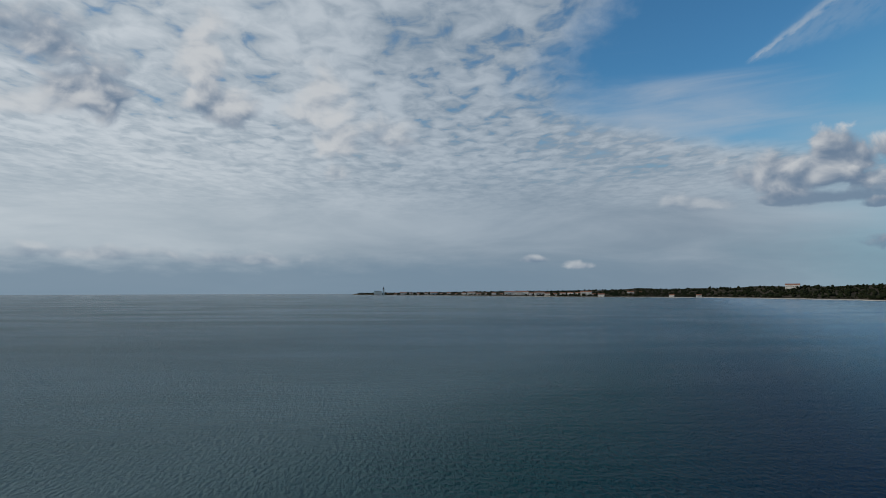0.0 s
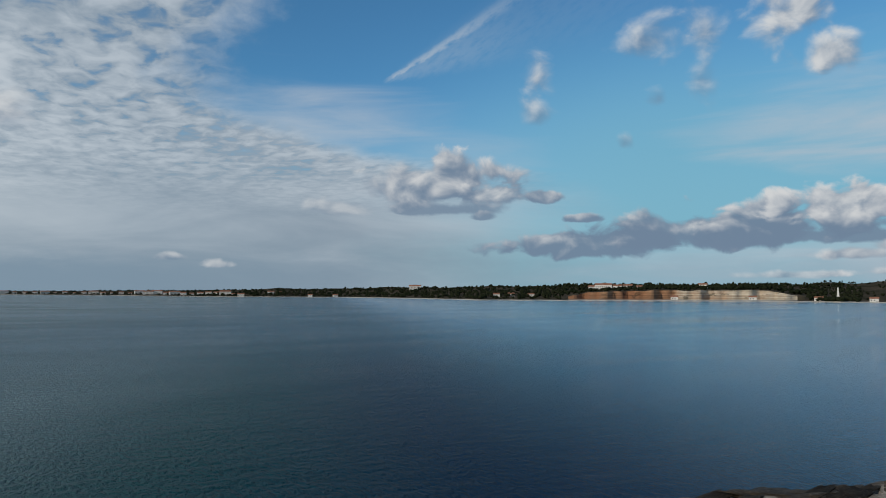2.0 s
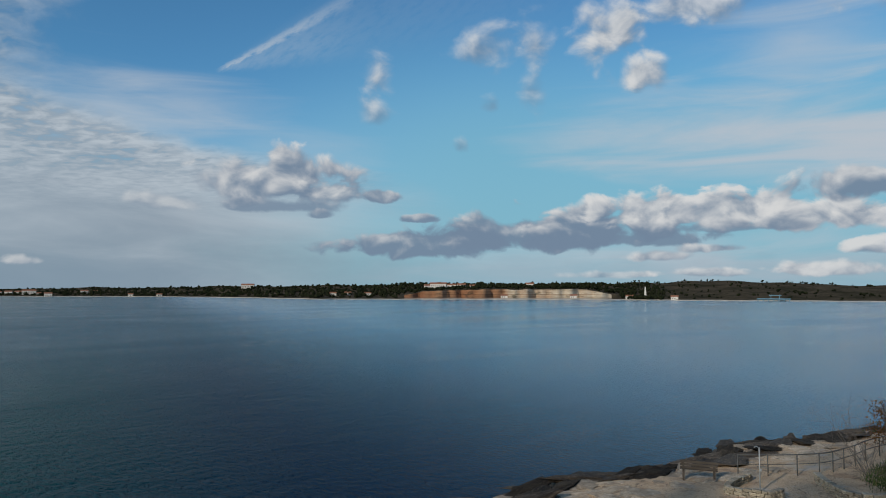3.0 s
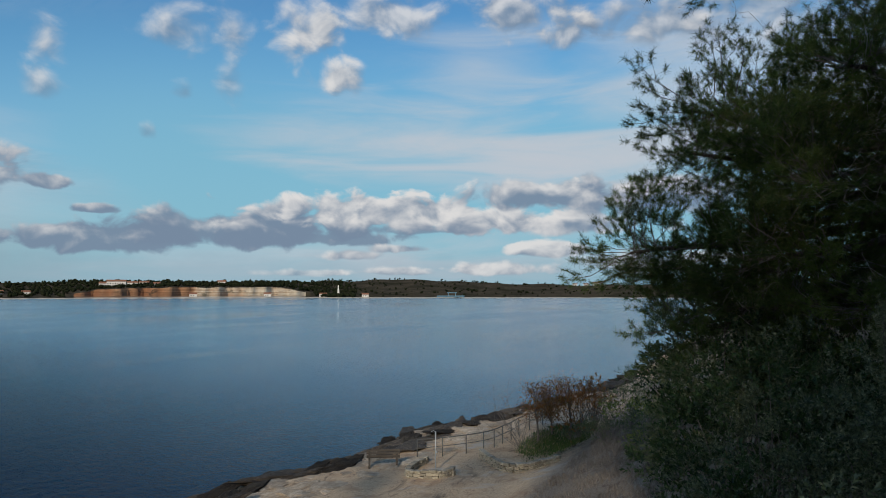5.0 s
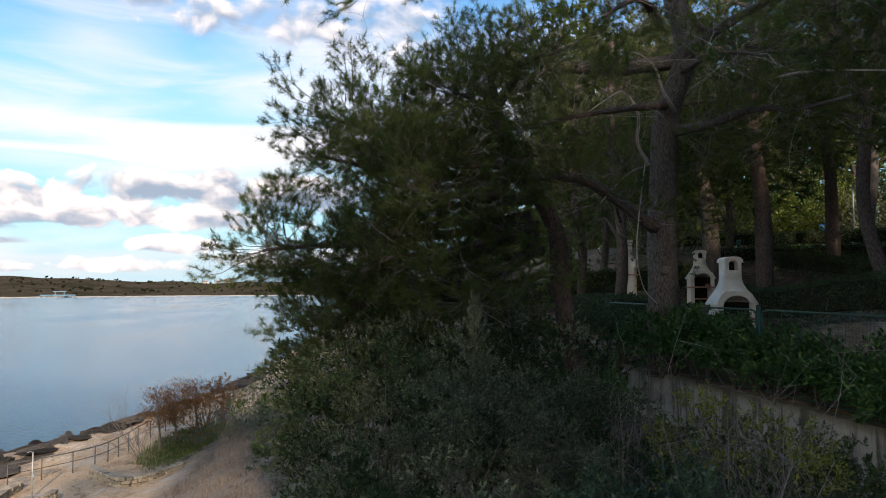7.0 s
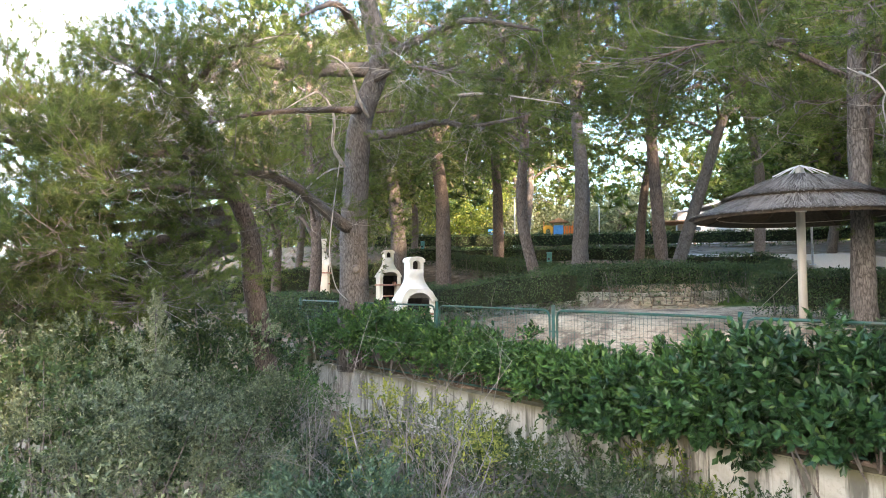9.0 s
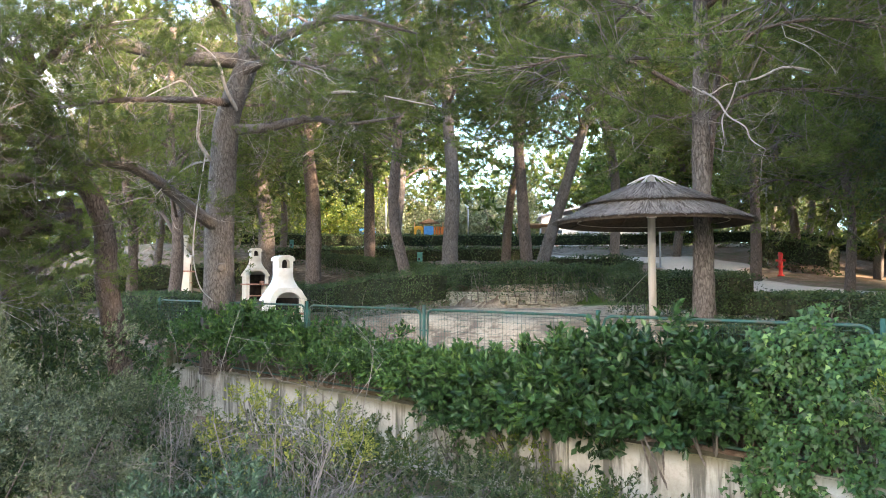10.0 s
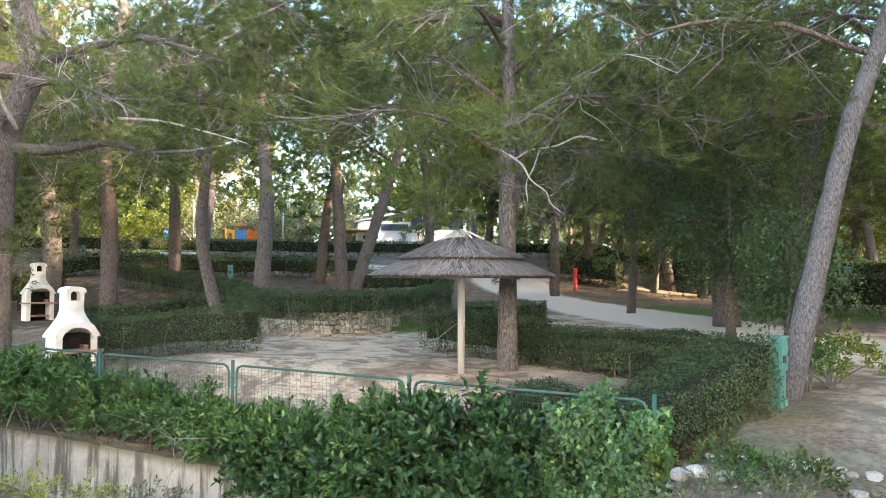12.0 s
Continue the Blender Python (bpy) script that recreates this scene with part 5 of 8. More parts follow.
SHORE_LOWER = [
    ([up(105, 15.5, 1), up(98, 14, -1), up(91, 13.2, -2.3), up(86, 12.8, -3.2)], 0.09),
    ([up(104.5, 15.4, 5), up(98.7, 14, 4.5), up(93.4, 13, 3.8), up(88.6, 12.6, 3.4), up(84.4, 12.3, 3.2), up(82.2, 12.2, 2.9)], 0.12), ([up(104.5, 15.4, 4.5), up(98.7, 14, 2.5), up(93.4, 13.2, 1.5), up(89.6, 12.8, 1.5), up(85.2, 12.6, 1.6)], 0.11), ([up(104, 15.3, 5.5), up(98, 14.5, 5.2), up(92.6, 13.8, 4.5), up(88.1, 13.4, 3.8)], 0.11),
    ([up(104.5, 15.4, 5), up(98.7, 12.8, 3.2), up(94.2, 12, 2.6), up(90.4, 11.7, 2.2)], 0.10), ([up(105, 15.5, 3), up(98.7, 13.5, 0), up(94.2, 12.8, -1.2), up(90.4, 12.5, -1.5), up(87.1, 12.3, -1.8)], 0.10),
]
SHORE_INNER = [
    ([up(104.5, 15.4, 3), up(99, 16, 1.5), up(94, 16.5, 0.6), up(90.5, 16.5, 0.4)], 0.09), ([up(104.5, 15.4, 3), up(101, 16, 0.5), up(97, 16.3, -1), up(93, 16.2, -2)], 0.09),
    ([up(104, 15.3, 7), up(98.7, 14.4, 6.8), up(94.9, 14, 6.5), up(93, 13.8, 6.5)], 0.10), ([up(104, 15.3, 7), up(100.2, 12.8, 7.5), up(97.2, 11.8, 7.5), up(94.9, 11.4, 7.8)], 0.10), ([up(104, 15.3, 6), up(99.5, 15.6, 5), up(94.9, 15.5, 4)], 0.09), ([up(104.5, 15.4, 4), up(101, 13, 0), up(98, 12, -1.5)], 0.09),
]
pine("shore", [up(108.3, 16, -11), up(107.4, 16, -6), up(106.4, 15.8, 0), up(106, 15.5, 4.5), up(104, 15.3, 8.5), up(102, 15, 12), up(100.5, 14.5, 16)], 0.27, SHORE_UPPER + SHORE_TOP + SHORE_LOWER + SHORE_INNER, BOUGH_TUFT, 11.5,
     "dense pine that leans out towards the water", 102, bark=MAT_BARK_DARK, bare=230, start=0.1, spread=0.75, side=0.62, size=(0.65, 1.2))


# ---- pines of the camp site ----
def camp_pine(bearing, dist, r, height, seed, boughs, lean=(0, 0), n_limbs=10, per_m=3.0, first=0.38, reach=3.6, bark=None, foot=None, bare=6, fork=None, bend=0.5, droop=0.15, size=(0.8, 1.4), core=None):
    rng = np.random.default_rng(seed)
    p = np.array(compass(bearing, dist))
    p[2] = float(ground_z(p[0], p[1])) - 0.15 if foot is None else foot
    top = p + (lean[0] * height, lean[1] * height, height)
    trunk = [p, p + (top - p) * 0.3 + rng.normal(0, bend * 0.4, 3) * (1, 1, 0), p + (top - p) * 0.62 + rng.normal(0, bend, 3) * (1, 1, 0), top]
    line = spline(trunk, 40)
    limbs = []
    for k in range(n_limbs):
        u = first + (0.97 - first) * (k + rng.random()) / n_limbs
        q = line[int(u * 39)]
        a = k * 2.4 + rng.uniform(-0.5, 0.5)
        ln = reach * rng.uniform(0.7, 1.2) * (1.15 - 0.55 * u)
        d = np.array([math.cos(a), math.sin(a), 0])
        limbs.append(([q, q + d * ln * 0.35 + (0, 0, 0.22 * ln), q + d * ln * 0.7 + rng.normal(0, 0.2, 3) + (0, 0, 0.22 * ln), q + d * ln + (0, 0, 0.1 * ln)], r * 0.38 * (1.1 - 0.6 * u)))
    if fork:
        q = line[int(0.3 * 39)]
        limbs.append(([q, q + (fork[0] * 0.4, fork[1] * 0.4, 1.6), q + (fork[0], fork[1], 4.5), q + (fork[0] * 1.3, fork[1] * 1.3, 7.5)], r * 0.62))
    labels = ("tall pine with a rough grey-brown trunk among the pitches", "slender leaning pine with rough bark on the camp site")
    return pine("camp", trunk, r, limbs, boughs, per_m, labels[seed % 2], seed, bark=bark, bare=bare, droop=droop, start=0.3, size=size, core=core, inner=0.55, group="pines of the camp site")


parasol_pine = [
    ([up(152.7, 13.4, 14), up(148, 13, 17), up(143, 12.5, 18), up(138, 12.5, 17)], 0.09), ([up(152.7, 13.4, 18), up(146, 14, 22), up(139, 15, 23), up(133, 15.5, 22)], 0.10),
    ([up(152.7, 13.4, 16), up(157, 13, 18.5), up(162, 12.5, 18.5), up(167, 12, 16.5)], 0.09), ([up(152.7, 13.4, 20), up(158, 12.5, 24), up(165, 12, 25), up(172, 12, 22)], 0.10),
    ([up(152.7, 13.4, 22), up(150, 11.5, 26), up(147, 10.5, 26)], 0.09), ([up(153, 13.4, 12), up(156, 14.5, 14), up(160, 15.5, 14), up(164, 16, 13)], 0.07),
    ([up(152.7, 13.4, 12.5), up(149.8, 13, 13), up(148.5, 12.4, 13), up(147.5, 12, 12.5)], 0.045), ([up(152.7, 13.4, 26), up(160, 14, 28), up(170, 14, 26)], 0.10), ([up(152.7, 13.4, 24), up(144, 13, 28), up(136, 13, 27)], 0.09),
    ([up(152.9, 13.4, 5), up(153.6, 13.8, 12), up(154.6, 14.3, 20), up(155.2, 14.5, 29)], 0.15), ([up(152.7, 13.4, 24), up(146, 15, 24), up(139, 17, 22), up(132, 19, 20)], 0.10), ([up(152.7, 13.4, 26), up(160, 15, 25), up(167, 17, 22), up(174, 18, 19)], 0.10), ([up(152.7, 13.4, 22), up(150, 17, 22.5), up(146, 20, 20), up(142, 23, 17)], 0.10), ([up(152.7, 13.4, 21), up(157, 17, 21), up(161, 20, 18), up(165, 22, 15)], 0.09),
    ([up(154, 14, 16), up(148, 16, 17.5), up(142, 17.5, 17), up(137, 18.5, 15)], 0.09), ([up(154.5, 14.2, 19), up(160, 16, 19), up(166, 17, 17.5)], 0.09),
]
parasol_pine = [(points, 0.6 * r) for points, r in parasol_pine]
parasol_tree = pine("parasol", [compass(152.75, 13.4, 9.3), up(152.75, 13.4, 3), up(152.7, 13.4, 12), up(152.9, 13.3, 20), up(152.5, 13.3, 32)], 0.20, parasol_pine, BOUGH_TUFT, 8.5,
     "tall pine with a straight ridged trunk beside the parasol", 199, bare=30, start=0.2, size=(0.8, 1.5))
base = np.array(compass(152.75, 13.4, 9.3))
rng = np.random.default_rng(81)
for pts, r in (([up(160.5, 13.2, 15.2), up(158.6, 13.0, 15.7), up(156.8, 12.8, 15.1), up(154.6, 12.6, 14.9), up(153.4, 12.5, 14.3), up(152.2, 12.4, 15.0)], 0.022), ([up(152.9, 12.4, 14.6), up(154.0, 12.3, 13.8), up(154.7, 12.3, 12.6), up(155.9, 12.3, 11.7), up(156.3, 12.4, 10.7), up(157.3, 12.4, 9.9)], 0.018), ([up(155.4, 12.6, 15.0), up(154.9, 12.4, 13.6), up(154.3, 12.3, 12.4), up(154.4, 12.3, 11.0)], 0.013)):
    line = np.array([tuple(p) for p in pts]) - base
    put("dead_branch", limb_mesh("dead_branch", line, r, 0.008, 6, 16, 0.1, rng), MAT_DEADWOOD, parasol_tree, "bare pale dead branch")
    d = Build()
    for _ in range(10):
        d.both(moved(SPRAYS[rng.integers(5)], frame_of(rng.normal(0, 1, 3) + (0, 0, -0.6), rng.uniform(0, 6)), rng.uniform(0.3, 0.7), spline(line, 20)[rng.integers(3, 20)]))
    put("dead_spray", d.mesh("dead_spray", True), MAT_DEADWOOD, parasol_tree, kind="stuff")
TREES_MIDDLE = [  # bearing, distance, trunk radius, height, boughs, lean x, lean y, lowest limbs, reach
    (117.9, 34.0, 0.42, 13.0, BOUGH_MID, 0.0, 0.02, 0.35, 5.0), (121.6, 30.0, 0.36, 12.5, BOUGH_MID, -0.06, 0.0, 0.38, 5.0),
    (129.9, 22.5, 0.21, 10.5, BOUGH_MID, 0.10, 0.16, 0.40, 4.6), (132.6, 28.0, 0.33, 13.5, BOUGH_MID, -0.05, 0.02, 0.38, 6.4), (126.2, 36.0, 0.30, 13.0, BOUGH_FAR, -0.04, 0.0, 0.35, 5.2),
    (139.2, 30.0, 0.28, 14.5, BOUGH_MID, 0.0, 0.03, 0.35, 6.6), (139.9, 31.5, 0.30, 12.0, BOUGH_FAR, -0.26, -0.2, 0.4, 4.5), (137.3, 38.0, 0.27, 13.0, BOUGH_FAR, -0.06, 0.0, 0.35, 5.0),
]
TREES_SIDE = [
    (162.5, 29.0, 0.18, 10.0, BOUGH_MID, 0.0, 0.02, 0.35, 4.6), (169.0, 26.0, 0.22, 12.0, BOUGH_MID, -0.04, 0.0, 0.3, 5.2), (111.0, 27.0, 0.24, 11.0, BOUGH_MID, 0.04, 0.0, 0.3, 4.6), (108.0, 33.0, 0.25, 11.0, BOUGH_FAR, 0.0, 0.0, 0.3, 4.8),
    (146.0, 36.0, 0.28, 16.0, BOUGH_MID, 0.0, 0.03, 0.35, 6.8), (156.5, 36.0, 0.26, 15.0, BOUGH_MID, 0.0, 0.03, 0.35, 6.2), (176.0, 22.0, 0.22, 12.0, BOUGH_MID, 0.0, 0.0, 0.35, 5.0), (183.0, 17.0, 0.24, 13.0, BOUGH_MID, 0.0, 0.0, 0.35, 5.2), (173.0, 34.0, 0.24, 12.0, BOUGH_MID, 0.0, 0.0, 0.3, 5.0),
]
for k, (b, d, r, h, kind, lx, ly, first, reach) in enumerate(TREES_MIDDLE + TREES_SIDE):
    camp_pine(b, d, r, h, 200 + k, kind, (lx, ly), 13, 5.5 if b > 143 else 3.5, max(first, 0.56) if 115 < b < 160 else first, reach, bark=MAT_BARK if k % 3 == 0 else MAT_BARK_DARK, bare=7, core=BOUGH_MID if d < 32 else BOUGH_FAR)
# the leaning pine by the drive
foot = np.array([1.27, -11.36, 9.3])
lean_trunk = [foot, (0.85, -11.55, 11.4), (0.42, -11.8, 13.4), (-0.35, -12.0, 16.0), (-0.8, -12.0, 19.5)]
rng = np.random.default_rng(77)
lean_limbs = []
for k in range(11):
    q = spline(lean_trunk, 40)[24 + k + k // 3]
    a = k * 2.4 + 0.6
    d = np.array([math.cos(a), math.sin(a), 0])
    ln = 4.4 * rng.uniform(0.75, 1.15)
    lean_limbs.append(([q, q + d * ln * 0.35 + (0, 0, 0.5), q + d * ln * 0.7 + (0, 0, 0.3), q + d * ln + (0, 0, -0.6)], 0.045))
pine("lean", lean_trunk, 0.19, lean_limbs, BOUGH_NEAR, 3.6, "leaning pine with smooth grey bark beside the drive", 301, bark=MAT_BARK_GREY, bare=22, core=BOUGH_MID)
# ---- the trees farther back, and unseen ones added around the hover point only to shade the place ----
rng = np.random.default_rng(17)
stock = [camp_pine(150 + 10 * k, 60, 0.26, 12.0, 500 + k, BOUGH_BACK, (rng.normal(0, 0.06), rng.normal(0, 0.06)), 10, 2.4, 0.42, 4.6, bare=0, bend=0.5) for k in range(5)]
places = [(b + rng.uniform(-1.5, 1.5), rng.uniform(78, 96) if 137 < b < 153 else rng.uniform(58, 95) if 114 < b < 146 else rng.uniform(42, 90)) for b in np.arange(107, 188, 2.2) if not (130 < b < 151 and int(b) % 2)]
places += [(b + rng.uniform(-2, 2), rng.uniform(48, 58)) for b in (113, 155, 166, 174, 181)]
places += [(b, d) for b, d in ((109.5, 47), (119.2, 44), (128.2, 50), (150.8, 47), (159.4, 46), (168.3, 47))]
# out of view behind the hover point, added for their shade
places += [(b, d) for b, d in ((232, 20), (256, 20), (280, 22), (206, 24), (192, 28), (240, 29), (262, 30))]
# oversized unseen pines, added to block the low sun
tall = [(-30, -11), (-29, -16), (-24, -20), (-23, -26), (-22, -32), (-30, -22), (-30, -28), (-24, -37)]
places += [(math.degrees(math.atan2(x, y)), math.hypot(x, y)) for x, y in tall]
for k, (b, d) in enumerate(places):
    p = compass(b, d)
    p.z = float(ground_z(p.x, p.y)) - 0.2
    s = 2.4 if k >= len(places) - len(tall) and p.y > -16 else rng.uniform(0.85, 1.25) if k < len(places) - len(tall) else rng.uniform(1.8, 2.0)
    copy_thing(stock[k % 5], Matrix.Translation(p) @ pose(0, 0, 0, 0, 0, rng.uniform(0, 360)) @ Matrix.Diagonal((s, s, s, 1)))


def leafy_tree(at, height, crown_r, seed, material, label, trunk_r=0.16, size=0.09, count=9000, low=0.35, n_clumps=110, clump=0.3, bark=None):
    """A broad-leaved tree: forked trunk, limbs into the crown, many leaves in uneven clumps."""
    rng = np.random.default_rng(seed)
    t = thing("leafy_tree", at, label, "tree")
    put("trunk", limb_mesh("trunk", [(0, 0, -0.2), (0.1, 0.05, height * 0.3), (0.0, 0.15, height * 0.6), (0.1, 0.1, height * 0.85)], trunk_r, trunk_r * 0.3, 9, 16, 0.06, rng), bark or MAT_BARK_DARK, t)
    d = unit(rng.normal(0, 1, (n_clumps, 3)))
    c = d * rng.uniform(0.45, 1.05, (n_clumps, 1)) * (crown_r, crown_r, height * (1 - low) * 0.52) + (0, 0, height * (low + (1 - low) * 0.5))
    pick = rng.integers(0, n_clumps, count)
    off = rng.normal(0, clump, (count, 3))
    put("crown", np_mesh("crown", *leaves(c[pick] + off, unit(off + 0.4 * d[pick] * clump + (0, 0, 0.1)), size, rng, 0.5)), material, t)
    for k in range(10):
        e = c[rng.integers(n_clumps)]
        z = height * rng.uniform(0.3, 0.7)
        put("limb", limb_mesh("limb", [(0.05, 0.1, z), e * 0.5 + np.array([0, 0, z * 0.55]), e], trunk_r * 0.35, 0.012, 5, 10, 0.05, rng), bark or MAT_BARK_DARK, t)
    return t


g = lambda x, y: float(ground_z(x, y))
leafy_tree((4.4, -24.0, g(4.4, -24)), 6.5, 2.6, 601, MAT_BROADLEAF, "dark evergreen tree with a thick split trunk", 0.45, 0.115, 16000, 0.22, 130, 0.32)
leafy_tree((3.1, -17.7, g(3.1, -17.7)), 5.2, 1.75, 602, MAT_BROADLEAF, "dark leafy evergreen tree near the drive", 0.13, 0.09, 16000, 0.25, 120, 0.28)
leafy_tree((1.35, -13.4, g(1.35, -13.4)), 3.0, 0.95, 603, MAT_BROADLEAF, "dark leafy shrub tree beside a leaning pine", 0.06, 0.075, 6500, 0.3, 70, 0.2)
# a few far trees get brighter leaves: sunlight put into the leaf colour
for k, (b, d, h, r) in enumerate(((123, 64, 4.5, 3.5), (119, 66, 4.5, 3.5), (136, 66, 4.5, 3.5), (133, 68, 4, 3.5), (127, 66, 4, 3), (121, 74, 7, 4.5), (125, 68, 6, 4), (128.5, 78, 7, 5), (131, 80, 8, 5), (134.5, 72, 6.5, 4), (138, 84, 8, 5), (117, 80, 7, 5), (113, 76, 7, 5), (150, 88, 8, 5), (158, 92, 8, 5.5), (142, 95, 8, 5), (166, 80, 8, 5), (173, 84, 8, 5), (180, 78, 7, 5), (109, 84, 7, 5))):
    p = compass(b, d)
    leafy_tree((p.x, p.y, g(p.x, p.y)), h, r, 620 + k, MAT_SUNNY if 120 < b < 127 else MAT_OLIVE if k % 3 else MAT_HOLM, "sunlit yellow-green tree far back on the camp site" if 120 < b < 127 else "pale green tree far back on the camp site", 0.2, 0.26, 5200, 0.2, 60, 0.7)
MAT_THICKET = leafage("thicket_leaves", (0.030, 0.050, 0.014), (0.110, 0.140, 0.040), (0.20, 0.20, 0.08), 0.1, 0.7, 0.3)
# the wood that closes the view behind the camp site
rng = np.random.default_rng(71)
m = 55000
b = rng.uniform(99, 232, m)
d = rng.uniform(100, 124, m)
cl = rng.uniform(0, 1, m)
v = np.stack([d * np.sin(np.radians(b)), d * np.cos(np.radians(b)), 8 + np.where(((b > 120) & (b < 152)) | (b > 170), 16, 22) * cl ** 0.9 * (0.7 + 0.3 * np.sin(b * 0.9) * np.sin(b * 0.37 + 1))], 1)
tagged(put("far_thicket", np_mesh("far_thicket", *leaves(v, unit(rng.normal(0, 1, (m, 3))), 1.35, rng, 0.6)), MAT_THICKET, kind="stuff"), "dense wood that closes the camp site", "woods")


# ---- hedges and shrubs by the fence ----
HEDGE_LABEL = "clipped evergreen hedge between the camping pitches"
hedge([(4.5, -9.45, None), (3.3, -9.35, None), (2.45, -9.85, None), (1.75, -10.75, None)], 1.2, 1.0, 0.045, 2200, MAT_HEDGE, "thick clipped hedge that runs back from the fence", 31, sparse=0.5)
hedge([(9.5, -14.5, None), (7.6, -13.8, None), (6.0, -13.15, None)], 0.8, 0.95, 0.06, 1150, MAT_HEDGE, "clipped hedge behind the straw parasol, thin at its foot", 32, sparse=0.25)
hedge([(6.3, -13.3, None), (4.4, -12.6, None), (2.9, -12.4, None)], 0.9, 0.55, 0.06, 1000, MAT_HEDGE, "low clipped hedge beside the straw parasol", 39, sparse=0.4)
hedge([(8.6, -16.2, None), (6.4, -16.6, None), (3.6, -16.3, None)], 1.2, 0.5, 0.06, 900, MAT_HEDGE, HEDGE_LABEL, 33, group="hedges of the pitches")
hedge([(10.6, -17.6, None), (8.6, -19.0, None)], 0.8, 1.0, 0.065, 700, MAT_HEDGE, HEDGE_LABEL, 34, group="hedges of the pitches")
hedge([(12.6, -11.35, None), (14.4, -10.9, None), (16.4, -10.7, None), (17.8, -10.75, None), (19.0, -10.95, None)], 0.75, 1.05, 0.055, 900, MAT_HEDGE, "low hedge beside a white stone barbecue", 35, sparse=0.4)
hedge([(x, y, max(9.6, 6.45 + 0.114 * math.hypot(x, y))) for x, y in ((31.0, -19.7), (24.5, -19.8), (21.6, -19.2), (19.7, -17.3), (18.3, -16.15), (15.6, -15.1), (14.1, -15.2), (13.15, -16.5), (13.3, -18.6), (14.65, -22.1), (16.5, -26.0))], 0.75, 1.15, 0.065, 700, MAT_HEDGE, "clipped hedge thinning at its foot over a low stone bank", 36, sparse=0.04, core=False)
hedge([(x, y, max(9.9, 6.55 + 0.114 * math.hypot(x, y))) for x, y in ((31.0, -20.1), (24.2, -20.2), (21.3, -19.6), (19.2, -17.4), (18.0, -16.6), (15.8, -15.85), (14.4, -16.0), (13.9, -16.8), (14.1, -18.6), (15.3, -22.0), (16.9, -25.5))], 0.7, 0.85, 0.065, 500, MAT_HEDGE, "clipped hedge on top of a low stone wall", 38, sparse=0.4)
hedge([(19.6, -8.65, None), (21.5, -8.5, None), (25.5, -8.2, None)], 1.0, 1.3, 0.08, 420, MAT_HEDGE, "dark hedge beyond the barbecues", 37)
for k, (b0, b1, d, h, w, foot) in enumerate(((119.5, 131, 29.5, 0.6, 0.8, 0.35), (117.5, 140, 41, 1.05, 0.9, 0.3), (116, 141, 55, 1.2, 1.2, 0.35), (140.5, 168, 55, 1.15, 1.2, 0.35), (156.6, 161.6, 42.5, 1.7, 1.4, 0.35), (166, 184, 47, 2.2, 1.4, 0.35), (171, 183, 30, 1.5, 1.2, 0.35), (103, 118.5, 37, 1.6, 1.2, 0.35), (122, 138, 47, 0.7, 0.8, 0.3), (140.5, 147.5, 33.5, 1.0, 0.8, 0.35))):
    pts = [(*compass(b, d + 0.6 * math.sin(b))[:2], None) for b in np.linspace(b0, b1, 8)]
    hedge(pts, w, h, 0.05 + d * 0.0022, 6500 / d**1.05, MAT_HEDGE, HEDGE_LABEL, 40 + k, group="hedges of the pitches", sparse=foot, core=foot > 0.2)
WALL_LINE = [(x, y, 0) for x, y in TERRACE[1:]]
stone_wall("wall_terrace", WALL_LINE, 0.5, "low dry-stone wall along the upper terrace", 0.125, 0.3, 0.32, 3)
stone_wall("wall_far_terrace", [(*compass(b, 33.5)[:2], 0) for b in (170, 174, 178, 183)], 0.9, "stone wall below a far pitch", 0.3, 0.7, 0.4, 4)


def laurel(x, y, z, rx, ry, h, seed, mat, size, count, label="glossy green shrub grown through the fence", wide=0.46):
    return shrub("fence_shrub", (x, y, z), rx, ry, h, mat, size, count, label, seed, n_clumps=int(26 + rx * 30), clump=0.15, stems=6, wide=wide, group="shrubs along the fence")


FENCE_SHRUBS = [  # x, out from the fence, half width, half depth, height, leaf, count, glossy
    (17.2, 0.2, 0.9, 0.5, 1.5, 0.10, 2600, 0), (15.9, 0.25, 0.9, 0.5, 1.65, 0.11, 3000, 1), (14.6, 0.3, 0.9, 0.55, 1.75, 0.11, 3400, 1), (13.5, 0.2, 0.8, 0.5, 1.5, 0.11, 2800, 1), (12.3, 0.15, 0.8, 0.45, 1.2, 0.10, 2600, 1),
    (11.2, 0.1, 0.85, 0.45, 1.25, 0.10, 2800, 1), (10.1, 0.15, 0.8, 0.45, 1.2, 0.10, 2600, 1), (9.0, 0.2, 0.75, 0.5, 1.1, 0.11, 2600, 1), (8.0, 0.2, 0.8, 0.5, 1.15, 0.11, 2800, 1), (7.0, 0.15, 0.75, 0.5, 1.2, 0.11, 2800, 1), (6.3, 0.2, 0.6, 0.5, 1.3, 0.12, 2400, 1)]
for k, (x, o, rx, ry, h, size, count, glossy) in enumerate(FENCE_SHRUBS):
    laurel(x, fence_y(x) + o - 0.08, 7.85, rx * 1.12, ry * 1.2, h + 0.12, 700 + k, MAT_LAUREL if k % 3 else MAT_IVY, size * 1.08, int(1.35 * count))
